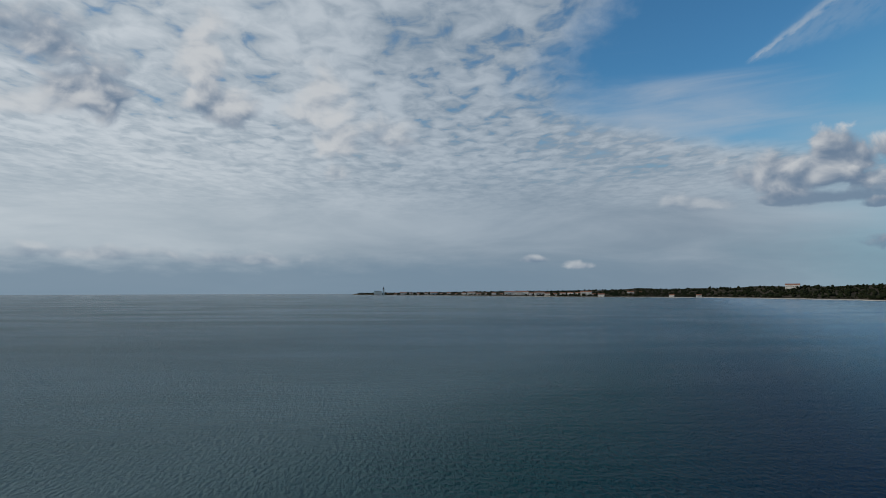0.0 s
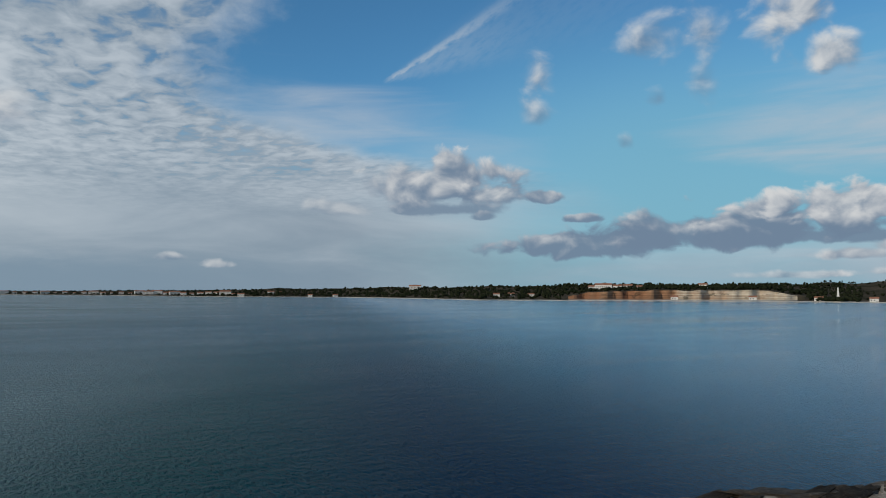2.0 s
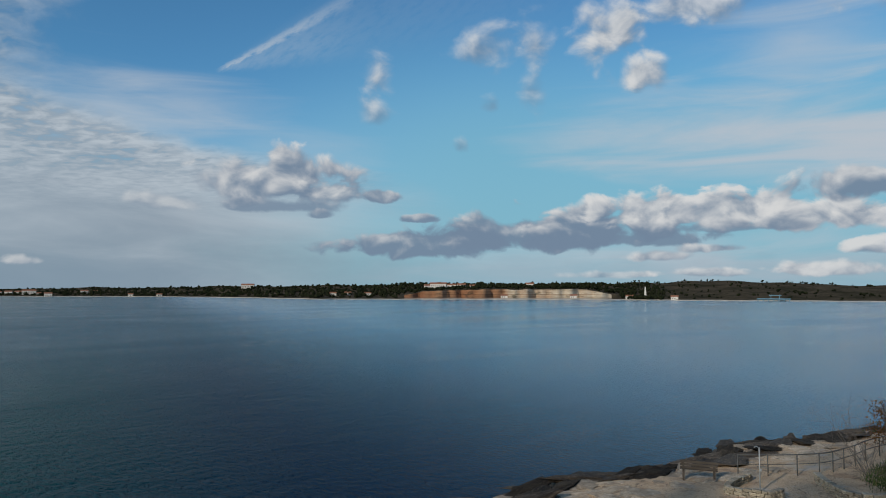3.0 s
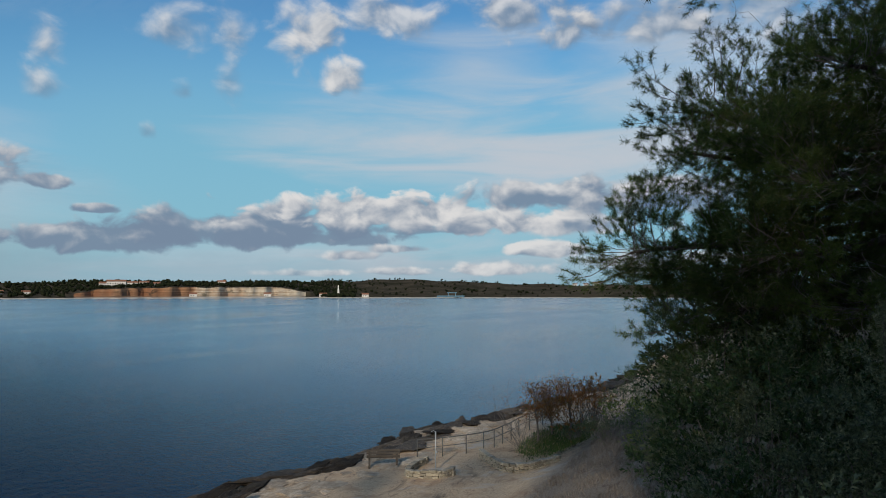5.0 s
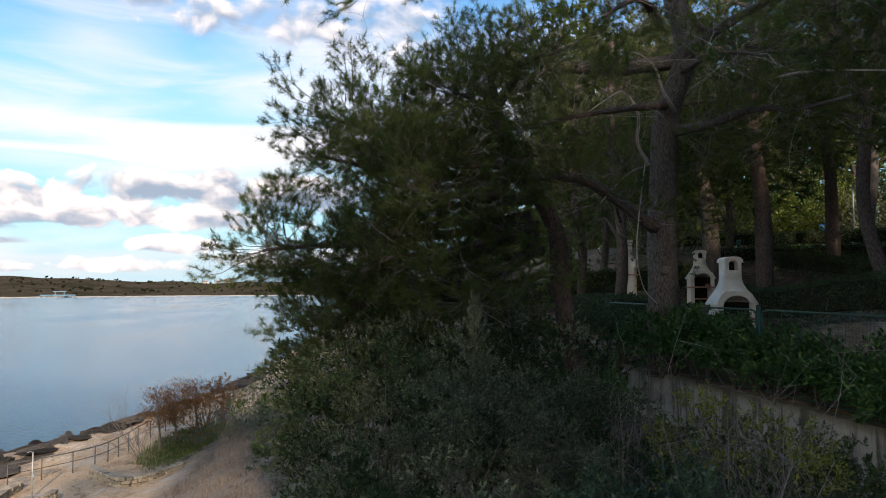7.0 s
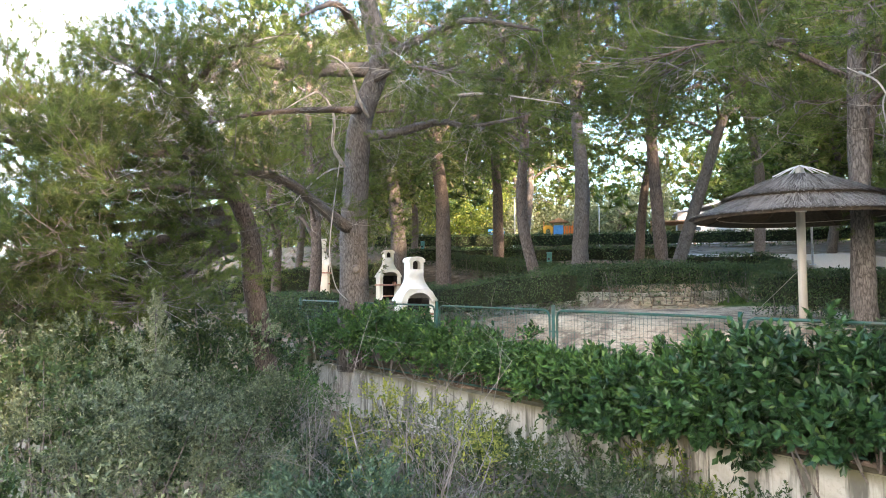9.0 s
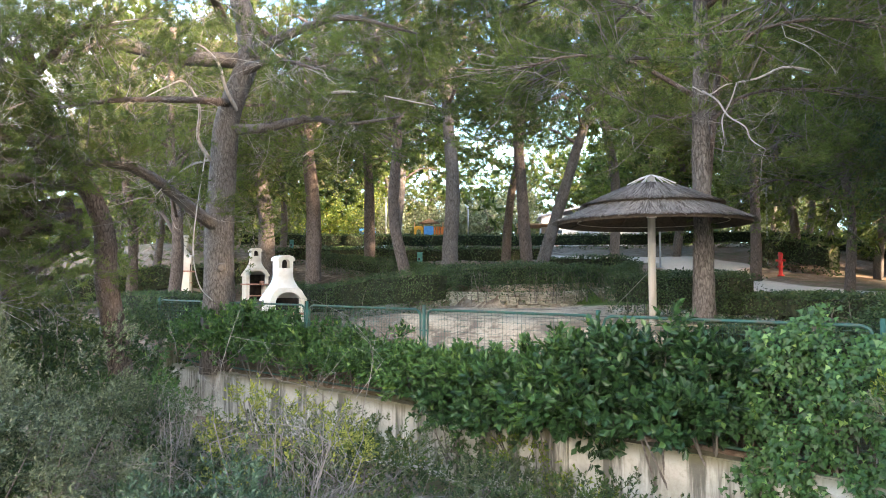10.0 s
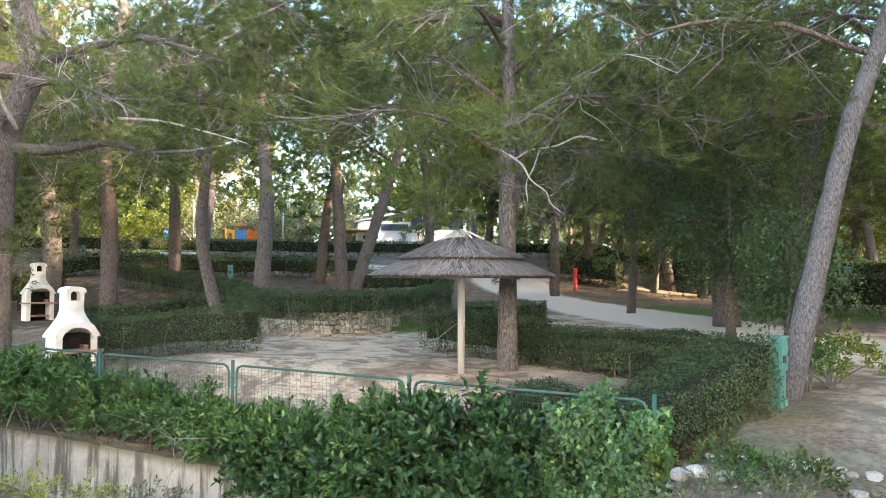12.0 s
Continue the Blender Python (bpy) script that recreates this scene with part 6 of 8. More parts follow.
for k, (x, o, z, rx, ry, h, count) in enumerate(((8.3, 0.3, 7.45, 0.6, 0.42, 1.3, 2400), (7.3, 0.35, 7.35, 0.7, 0.48, 1.6, 3200), (6.4, 0.38, 7.2, 0.75, 0.5, 1.85, 3800), (5.5, 0.25, 7.6, 0.75, 0.6, 1.85, 4600), (4.75, 0.3, 7.55, 0.8, 0.62, 1.95, 5200), (4.15, 0.2, 7.6, 0.55, 0.5, 1.9, 3600))):
    laurel(x, fence_y(x) + o, z, rx, ry, h, 730 + k, MAT_GLOSSY, 0.125, count, "large glossy dark-green shrub bulging over the wall", 0.62)
def ivy(x0, x1, z0, z1, count, seed):
    """A curtain of three-lobed leaves hanging over the fence, thicker towards the middle."""
    rng = np.random.default_rng(seed)
    xm = 0.5 * (x0 + x1)
    t = thing("ivy", (xm, fence_y(xm), z0), "bright green ivy hanging over the fence and wall", "ivy")
    x, z = rng.uniform(x0, x1, count) - xm, rng.uniform(0, z1 - z0, count)
    knot = np.sin(x * 5.1 + seed) * np.sin(z * 4.3 + 1.3 * x) + 0.6 * np.sin(x * 11 - z * 7)
    top = (z1 - z0) * (1 - 0.10 * np.abs(np.sin(x * 3 + seed))) - 0.12 * np.abs(x)
    keep = (knot > rng.uniform(-1.6, -0.3, count)) & (z < top)
    x, z, knot = x[keep], z[keep], knot[keep]
    m = len(x)
    y = 0.30 + 0.13 * knot + rng.uniform(-0.16, 0.08, m) - 0.25 * smooth(z / (z1 - z0), 0.85, 1.0)
    p = np.stack([x, -0.0762 * x * -1 + y, z], 1)
    nrm = unit(np.array([0.0, 0.9, 0.5]) + rng.normal(0, 0.42, (m, 3)))
    ax = np.array([0.0, 0.25, -1.0]) + rng.normal(0, 0.6, (m, 3))
    ax = unit(ax - nrm * (ax * nrm).sum(1, keepdims=True))
    sd = np.cross(nrm, ax)
    ln = rng.uniform(0.04, 0.095, (m, 1))
    shape = ((0.0, 0.0), (0.12, 0.52), (0.38, 0.24), (1.0, 0.0), (0.38, -0.24), (0.12, -0.52))
    v = np.stack([p + ax * ln * a + sd * ln * c + nrm * ln * 0.12 * abs(c) for a, c in shape], 1).reshape(-1, 3)
    k = 6 * np.arange(m)[:, None]
    put("foliage", np_mesh("foliage", v, np.concatenate([k + (0, 1, 2), k + (0, 2, 3), k + (0, 3, 4), k + (0, 4, 5)])), MAT_IVY, t)
    for _ in range(9):
        q = rng.uniform(-0.25, 0.25) * (x1 - x0)
        bar_pts = [(q, 0.05, 0.0), (q + rng.normal(0, 0.15), 0.1, 0.5 * (z1 - z0)), (q + rng.normal(0, 0.25), 0.08, 0.75 * (z1 - z0))]
        put("stem", limb_mesh("stem", bar_pts, 0.012, 0.006, 5, 8, 0.0, rng), MAT_TWIG, t)


ivy(2.15, 3.75, 7.1, 10.0, 8200, 3)
ivy(2.2, 4.0, 6.4, 8.3, 3600, 5)
# what hangs over the wall's face
for k, (x, z, rx, h) in enumerate(((8.3, 7.3, 0.5, 0.9), (6.9, 7.0, 0.5, 1.1), (7.6, 6.8, 0.6, 0.9), (5.8, 6.8, 0.5, 0.8))):
    shrub("trailing_weeds", (x, fence_y(x) + 0.5, z), rx, 0.18, h, MAT_SUNNY if k % 2 else MAT_IVY, 0.06, 900, "trailing green weeds against the concrete wall", 760 + k, "weeds", 40, 0.12, 5, 0.5)

# ---- fence ----
MAT_FENCE = surface("green_fence_paint", [(0.014, 0.066, 0.048), (0.024, 0.095, 0.068)], 6, 0.5, 0.1, stains=(0.10, 0.075, 0.05), stain_scale=5)
POSTS = [2.4, 5.9, 9.4, 12.9, 16.4, 19.9]
fence = thing("fence", (0, 0, 8.1), "green steel mesh fence panels along the wall", "fence")


def bar(name, pts, r, mat, parent, sides=8, n=None):
    a = tube(spline(pts, n) if n else np.asarray(pts, float), r, sides)
    return put(name, np_mesh(name, a[0], [a[1], a[2]], True), mat, parent)


for x in POSTS:
    bm = bmesh.new()
    bmesh.ops.create_cone(bm, cap_ends=True, segments=10, radius1=0.03, radius2=0.03, depth=1.75, matrix=Matrix.Translation((x, fence_y(x), 0.83)))
    part("post", bm, MAT_FENCE, fence, smooth=True)
for x1, x0 in zip(POSTS, POSTS[1:]):
    y1, y0 = fence_y(x1), fence_y(x0)
    d = np.array([x0 - x1, y0 - y1, 0]) / np.hypot(x0 - x1, y0 - y1)
    a, b = np.array([x1, y1, 0]) + d * 0.09, np.array([x0, y0, 0]) - d * 0.09
    zt, zb, c = 1.62, 0.06, 0.12
    corner = [a + (0, 0, zb), a + (0, 0, zt - c), a + d * 0.035 + (0, 0, zt - 0.035), a + d * c + (0, 0, zt), b - d * c + (0, 0, zt), b - d * 0.035 + (0, 0, zt - 0.035), b + (0, 0, zt - c), b + (0, 0, zb)]
    bar("panel_frame", corner, 0.021, MAT_FENCE, fence)
    bar("bottom_rail", [a + (0, 0, zb), b + (0, 0, zb)], 0.021, MAT_FENCE, fence)
    for z in (0.45, 1.25):
        bar("bracket", [np.array([x1, y1, z]), a + (0, 0, z)], 0.014, MAT_FENCE, fence, 6)
        bar("bracket", [np.array([x0, y0, z]), b + (0, 0, z)], 0.014, MAT_FENCE, fence, 6)
    w = Build()
    L = np.linalg.norm(b - a)
    for s in np.arange(0.07, L, 0.075):
        w.both(tube([a + d * s + (0, 0, zb), a + d * s + (0, 0, zt)], 0.0026, 3, False))
    for z in np.arange(zb + 0.1, zt, 0.1):
        w.both(tube([a + (0, 0, z), b + (0, 0, z)], 0.0026, 3, False))
    put("wire_mesh", w.mesh("wire_mesh"), MAT_FENCE, fence)

# ---- straw parasol ----
MAT_STRAW = leafage("grey_straw", (0.11, 0.092, 0.075), (0.36, 0.32, 0.28), (0.06, 0.045, 0.035), 0.16, 0.85, 0.0, 0.25)
# underside and ribs: the shade below the roof is put into the colour
MAT_UNDERSHADE = surface("shaded_underside", [(0.045, 0.034, 0.024), (0.085, 0.066, 0.048)], 20, 0.95, 0.5)
MAT_POST = surface("weathered_pole", [(0.36, 0.325, 0.275), (0.54, 0.50, 0.44)], 5, 0.85, 0.3, stretch=(1, 1, 0.12))
MAT_ROD = surface("white_painted_rod", [(0.66, 0.64, 0.60), (0.78, 0.76, 0.72)], 8, 0.5, 0.0)
par_z = g(6.65, -11.05)
parasol = thing("straw_parasol", (6.65, -11.05, par_z), "grey straw parasol on a pale wooden pole", "parasol")
bar("pole", [(0, 0, -0.2), (0.005, 0, 1.2), (0, 0, 2.66)], 0.068, MAT_POST, parasol, 14)


def dome(r):
    """Height of the straw roof at a radius."""
    return 2.56 - 0.68 * (r / 1.67) - 0.05 * (r / 1.67) ** 2


rng = np.random.default_rng(12)
for name, r0, r1, lift, n in (("lower_straw", 0.75, 1.68, 0.0, 9000), ("upper_straw", 0.30, 1.17, 0.075, 6000)):
    a = rng.uniform(0, 2 * np.pi, n)
    s = r0 + (r1 - r0) * np.sqrt(rng.random(n))
    e = np.minimum(s + rng.uniform(0.22, 0.42, n), r1 + 0.045 + rng.normal(0, 0.03, n))
    a2 = a + rng.normal(0, 0.035, n)
    dirs = lambda t, r: np.stack([np.cos(t) * r, np.sin(t) * r, dome(r) + lift + rng.uniform(0.0, 0.035, n) * (r < r1 + 9)], 1)
    p, q = dirs(a, s), dirs(a2, e)
    q[:, 2] += 0.012
    side = np.stack([-np.sin(a), np.cos(a), 0 * a], 1) * rng.uniform(0.004, 0.009, (n, 1))
    v = np.stack([p - side, p + side, q + side * 0.8, q - side * 0.8], 1).reshape(-1, 3)
    put(name, np_mesh(name, v, np.arange(4 * n).reshape(-1, 4)), MAT_STRAW, parasol, "layer of grey weathered straw")
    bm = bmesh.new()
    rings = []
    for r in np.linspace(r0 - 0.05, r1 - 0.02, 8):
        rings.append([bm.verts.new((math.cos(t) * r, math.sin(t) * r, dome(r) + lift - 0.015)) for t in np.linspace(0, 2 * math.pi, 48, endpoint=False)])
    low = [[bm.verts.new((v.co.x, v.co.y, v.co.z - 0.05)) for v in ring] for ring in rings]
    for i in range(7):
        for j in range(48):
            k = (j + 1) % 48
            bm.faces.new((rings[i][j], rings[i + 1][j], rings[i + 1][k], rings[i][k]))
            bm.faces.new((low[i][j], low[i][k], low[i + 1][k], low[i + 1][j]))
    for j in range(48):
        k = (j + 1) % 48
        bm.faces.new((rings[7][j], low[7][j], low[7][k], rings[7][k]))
    part("straw_mat", bm, MAT_UNDERSHADE, parasol)
for k in range(8):
    t = k * math.pi / 4 + 0.2
    c, s = math.cos(t), math.sin(t)
    bar("top_rod", [(0.03 * c, 0.03 * s, 2.67), (0.2 * c, 0.2 * s, 2.61), (0.44 * c, 0.44 * s, 2.49)], 0.010, MAT_ROD, parasol, 5)
    bar("rib", [(0.06 * c, 0.06 * s, 2.0), (0.8 * c, 0.8 * s, 2.06), (1.6 * c, 1.6 * s, 1.78)], 0.016, MAT_UNDERSHADE, parasol, 5)
bm = bmesh.new()
bmesh.ops.create_cone(bm, cap_ends=True, segments=8, radius1=0.08, radius2=0.2, depth=0.16, matrix=Matrix.Translation((0, 0, 1.98)))
part("hub", bm, MAT_ROD, parasol)
ring = [(1.3 * math.cos(t), 1.3 * math.sin(t), 1.83) for t in np.linspace(0, 2 * math.pi, 33)]
bar("ring_wire", ring, 0.006, MAT_POST, parasol, 4)
bar("guy_rope", [(0, 0, 1.0), (1.1, -0.95, 0.55), (2.4, -2.1, 0.05)], 0.006, MAT_DRYSTEM, parasol, 5)

# ---- stone barbecues ----
MAT_WHITEWASH = surface("whitewashed_render", [(0.70, 0.65, 0.55), (0.80, 0.76, 0.67)], 2.5, 0.9, 0.25, 22, stains=(0.62, 0.56, 0.46), stain_scale=2.0)
MAT_BRICK = surface("firebrick", [(0.34, 0.16, 0.11), (0.50, 0.30, 0.23)], 5, 0.9, 0.3)
# hearth soot; the same near-black also paints shade in the openings
MAT_SOOT_SHADE = surface("soot_and_shade", [(0.012, 0.011, 0.010), (0.035, 0.030, 0.026)], 5, 0.95, 0.3)


def plate(outline, depth, y):
    """An upright plate with any outline in x and z, from y backwards."""
    bm = bmesh.new()
    f = bm.faces.new([bm.verts.new((x, y, z)) for x, z in outline])
    ext = bmesh.ops.extrude_face_region(bm, geom=[f])
    bmesh.ops.translate(bm, verts=[v for v in ext["geom"] if isinstance(v, bmesh.types.BMVert)], vec=(0, depth, 0))
    bmesh.ops.recalc_face_normals(bm, faces=bm.faces)
    return bm


def arch(w, z0, z1, n=12):
    """An arch from its right foot over to its left one."""
    return [(w, z0)] + [(w * math.cos(t), z1 - w * 0.8 + w * 0.8 * math.sin(t)) for t in np.linspace(0, math.pi, n)] + [(-w, z0)]


def make_barbecue():
    t = new("barbecue")
    tagged(t, "white rendered garden barbecue with a tapering chimney hood", "barbecue", "barbecues of the camp site")
    for x in (-0.50, 0.34):
        part("pillar", slab(x, x + 0.16, -0.30, 0.30, -0.3, 1.12, 0.015), MAT_WHITEWASH, t)
    part("back_wall", slab(-0.34, 0.34, 0.20, 0.30, -0.3, 1.12), MAT_SOOT_SHADE, t, "sooty back wall")
    part("hearth_slab", slab(-0.60, 0.60, -0.42, 0.20, 0.66, 0.72, 0.012), MAT_BRICK, t, "reddish hearth slab")
    part("lower_shelf", slab(-0.34, 0.34, -0.34, 0.20, 0.16, 0.21, 0.01), MAT_BRICK, t, "reddish lower shelf")
    # side linings: soot, with the shade under the hood put into the colour
    for x in (-0.345, 0.305):
        part("lining", slab(x, x + 0.04, -0.26, 0.20, 0.72, 1.12), MAT_SOOT_SHADE, t, "hearth lining dark with soot and shade")
    for k in range(2):
        part("brick", slab(0.20, 0.32, -0.24, 0.02, 0.725 + 0.06 * k, 0.775 + 0.06 * k, 0.006), MAT_BRICK, t)
    for k in range(3):
        part("grate_bar", slab(-0.30, 0.30, -0.2 + 0.12 * k, -0.18 + 0.12 * k, 0.90, 0.92), MAT_SOOT_SHADE, t)
    part("front_arch", plate([(-0.515, 1.06), (-0.50, 1.14), (-0.40, 1.31), (-0.30, 1.40), (0.30, 1.40), (0.40, 1.31), (0.50, 1.14), (0.515, 1.06), (0.40, 1.02)] + arch(0.37, 0.98, 1.29, 15)[1:-1] + [(-0.40, 1.02)], 0.10, -0.35), MAT_WHITEWASH, t)
    profile = ((1.04, 0.545, 0.375, 0.0), (1.10, 0.54, 0.372, 0.0), (1.20, 0.475, 0.34, 0.005), (1.32, 0.395, 0.30, 0.015), (1.44, 0.32, 0.265, 0.03), (1.56, 0.255, 0.235, 0.04), (1.68, 0.218, 0.215, 0.05), (1.78, 0.21, 0.21, 0.05), (1.94, 0.21, 0.21, 0.05))
    bm = bmesh.new()
    rows = []
    for z, w, d, y in profile:
        rows.append([bm.verts.new((x, yy + y, z)) for x, yy in ((-w, -d + 0.01), (w, -d + 0.01), (w, d), (-w, d))])
    for i in range(len(rows) - 1):
        for j in range(4):
            if i > 2 or j != 0:
                bm.faces.new((rows[i][j], rows[i][(j + 1) % 4], rows[i + 1][(j + 1) % 4], rows[i + 1][j]))
    bm.faces.new(rows[-1])
    bmesh.ops.bevel(bm, geom=[e for e in bm.edges if len(e.link_faces) == 2 and e.calc_face_angle(0) > 0.6], offset=0.035, segments=3, affect="EDGES")
    part("hood", bm, MAT_WHITEWASH, t, smooth=True)
    part("chimney", plate([(-0.21, 1.94), (-0.21, 2.22), (0.21, 2.22), (0.21, 1.94)] + arch(0.115, 1.94, 2.19, 13), 0.42, -0.155), MAT_WHITEWASH, t)
    # solid dark block added so that the chimney opening looks shaded
    part("flue", slab(-0.14, 0.14, 0.05, 0.20, 1.945, 2.21), MAT_SOOT_SHADE, t, "dark block behind the chimney opening")
    cap = [(-0.245, 2.14), (-0.245, 2.20)] + [(-0.235 * math.cos(a), 2.21 + 0.09 * math.sin(a)) for a in np.linspace(0.15, math.pi - 0.15, 11)] + [(0.245, 2.20), (0.245, 2.14), (0.213, 2.14), (0.213, 2.223), (-0.213, 2.223), (-0.213, 2.14)]
    part("cap", plate(cap, 0.49, -0.19), MAT_WHITEWASH, t)
    return t


bbq = make_barbecue()
bbq.matrix_basis = pose(17.2, -9.65, 8.66, 0, 0, -96)
for b, d, z, turn in ((117.1, 32.0, 9.45, -100), (111.75, 33.0, 10.02, -28), (106.6, 46.0, None, -150)):
    p = compass(b, d)
    copy_thing(bbq, pose(p.x, p.y, g(p.x, p.y) - 0.05 if z is None else z, 0, 0, turn))

# ---- service posts, hydrant, lamps ----
MAT_TEAL = surface("teal_cabinet_paint", [(0.036, 0.165, 0.140), (0.055, 0.225, 0.190)], 3, 0.45, 0.1)


def make_cabinet():
    t = new("power_cabinet")
    tagged(t, "teal plastic power cabinet on a pedestal", "cabinet", "power cabinets of the pitches")
    part("pedestal", slab(-0.11, 0.11, -0.10, 0.09, -0.1, 0.55, 0.015), MAT_TEAL, t)
    part("foot", slab(-0.135, 0.135, -0.12, 0.11, -0.1, 0.10, 0.015), MAT_TEAL, t)
    part("box", slab(-0.14, 0.14, -0.13, 0.11, 0.55, 1.06, 0.02), MAT_TEAL, t)
    part("lid", slab(-0.155, 0.155, -0.145, 0.125, 1.06, 1.10, 0.015), MAT_TEAL, t)
    door = part("door", slab(-0.12, 0.12, -0.145, -0.13, 0.6, 1.02, 0.005), MAT_TEAL, t)
    part("lock", slab(0.075, 0.105, -0.155, -0.145, 0.78, 0.83), MAT_DARK, door)
    part("socket_cover", slab(-0.09, 0.02, -0.16, -0.145, 0.68, 0.80, 0.004), MAT_DARK, door)
    return t


cab = make_cabinet()
cab.matrix_basis = pose(1.30, -10.85, g(1.3, -10.85), 0, 0, 250) @ Matrix.Diagonal((0.74, 0.74, 0.90, 1))
for b, d, turn in ((130.3, 36.5, 230), (119.9, 48.0, 240), (176.3, 31.5, 180), (177.6, 31.6, 180)):
    p = compass(b, d)
    copy_thing(cab, pose(p.x, p.y, g(p.x, p.y) + (0.7 if b > 170 else 0), 0, 0, turn) @ Matrix.Diagonal((1.3, 1.2, 1.13, 1)))

MAT_RED = surface("red_enamel", [(0.42, 0.02, 0.02), (0.55, 0.04, 0.03)], 5, 0.4, 0.0)
hyd = thing("fire_hydrant", (14.6, -36.4, g(14.6, -36.4)), "red standing fire hydrant before a hedge", "hydrant")
for name, r, z0, z1 in (("barrel", 0.10, 0.0, 1.05), ("flange", 0.16, 0.45, 0.52), ("bonnet", 0.13, 1.05, 1.22), ("base_ring", 0.17, 0.0, 0.07)):
    bm = bmesh.new()
    bmesh.ops.create_cone(bm, cap_ends=True, segments=14, radius1=r, radius2=r * (0.7 if name == "bonnet" else 1), depth=z1 - z0, matrix=Matrix.Translation((0, 0, (z0 + z1) / 2)))
    bmesh.ops.bevel(bm, geom=list(bm.edges), offset=0.01, segments=1, affect="EDGES")
    part(name, bm, MAT_RED, hyd, smooth=False)
for x in (-0.16, 0.16):
    bm = bmesh.new()
    bmesh.ops.create_cone(bm, cap_ends=True, segments=10, radius1=0.06, radius2=0.06, depth=0.14, matrix=Matrix.Translation((x, 0, 0.8)) @ pose(0, 0, 0, 0, 90, 0))
    part("outlet", bm, MAT_RED, hyd)

MAT_GALV = surface("galvanised_steel", [(0.30, 0.32, 0.32), (0.45, 0.47, 0.47)], 6, 0.5, 0.1, metal=0.4)
for b, d, h in ((157.3, 45.0, 4.6), (134.3, 58.0, 4.6), (149.6, 40.0, 4.0), (127.5, 62.0, 4.4)):
    p = compass(b, d)
    lamp = thing("street_lamp", (p.x, p.y, g(p.x, p.y)), "slim grey lamp post on the camp site", "lamp", "lamps of the camp site")
    bar("post", [(0, 0, -0.2), (0, 0, h * 0.5), (0, 0, h)], 0.055, MAT_GALV, lamp)
    bm = slab(-0.30, 0.30, -0.10, 0.10, h, h + 0.09, 0.03)
    part("lamp_head", bm, MAT_GALV, lamp)
    part("base_plate", slab(-0.12, 0.12, -0.12, 0.12, 0, 0.04, 0.01), MAT_GALV, lamp)

# ---- playground, bin, signs and the white building at the back ----
MAT_ORANGE = surface("orange_plastic", [(0.62, 0.12, 0.02), (0.75, 0.18, 0.03)], 3, 0.5, 0.0)
MAT_BLUE = surface("blue_plastic", [(0.03, 0.22, 0.50), (0.05, 0.30, 0.60)], 3, 0.5, 0.0)
MAT_YEL = surface("yellow_plastic", [(0.50, 0.27, 0.03), (0.60, 0.33, 0.05)], 3, 0.5, 0.0)
MAT_TIMBER = surface("brown_timber", [(0.20, 0.11, 0.06), (0.32, 0.19, 0.11)], 4, 0.8, 0.3)
p = compass(130.9, 60)
play = thing("play_tower", (p.x, p.y, 13.2), "bright plastic play tower with coloured panels", "playground", turn=-131)
play.matrix_basis = play.matrix_basis @ Matrix.Diagonal((0.72, 0.72, 0.72, 1))
for x in (-1.5, -0.4, 0.8, 1.9):
    for y in (-0.6, 0.6):
        part("leg", slab(x - 0.05, x + 0.05, y - 0.05, y + 0.05, -0.2, 3.1), MAT_TIMBER, play)
part("platform", slab(-1.6, 2.0, -0.7, 0.7, 1.35, 1.45, 0.01), MAT_TIMBER, play)
part("blue_panel", slab(-0.35, 0.75, -0.72, -0.64, 1.5, 2.6, 0.03), MAT_BLUE, play)
bm = plate([(-1.55, 1.5), (-1.55, 2.4), (-1.3, 2.6), (-0.7, 2.6), (-0.45, 2.4), (-0.45, 1.5), (-0.7, 1.5), (-0.75, 2.1), (-1.0, 2.25), (-1.25, 2.1), (-1.3, 1.5)], 0.08, -0.72)
part("yellow_arch", bm, MAT_YEL, play)
for x in np.arange(0.85, 2.0, 0.19):
    part("orange_slat", slab(x, x + 0.13, -0.72, -0.66, 1.45, 2.55, 0.02), MAT_ORANGE, play)
part("roof", plate([(-0.9, 3.0), (0.25, 3.5), (1.4, 3.0)], 1.8, -0.9), MAT_TIMBER, play)
p = compass(122.9, 66)
bin_ = thing("red_bin", (p.x, p.y, 13.4), "red litter bin far back on the camp site", "bin")
part("bin_body", slab(-0.4, 0.4, -0.35, 0.35, 0, 1.2, 0.05), MAT_RED, bin_)
part("bin_lid", slab(-0.43, 0.43, -0.38, 0.38, 1.2, 1.32, 0.04), MAT_RED, bin_)
p = compass(126.0, 64)
sign = thing("blue_sign", (p.x, p.y, 13.7), "blue notice board on posts at the back", "sign", turn=-126)
part("board", slab(-0.75, 0.75, -0.04, 0.04, 0.9, 1.5, 0.01), MAT_BLUE, sign)
for x in (-0.6, 0.6):
    part("sign_post", slab(x - 0.04, x + 0.04, 0.045, 0.1, -0.2, 1.5), MAT_GALV, sign)
p = compass(121.2, 66)
sign = thing("round_sign", (p.x, p.y, 13.2), "round blue sign on a thin post", "sign", turn=-121)
bm = bmesh.new()
bmesh.ops.create_cone(bm, cap_ends=True, segments=20, radius1=0.35, radius2=0.35, depth=0.03, matrix=Matrix.Translation((0, 0, 1.9)) @ pose(0, 0, 0, 90, 0, 0))
part("disc", bm, MAT_BLUE, sign)
bar("sign_post", [(0, 0.04, -0.2), (0, 0.04, 2.0)], 0.03, MAT_GALV, sign)

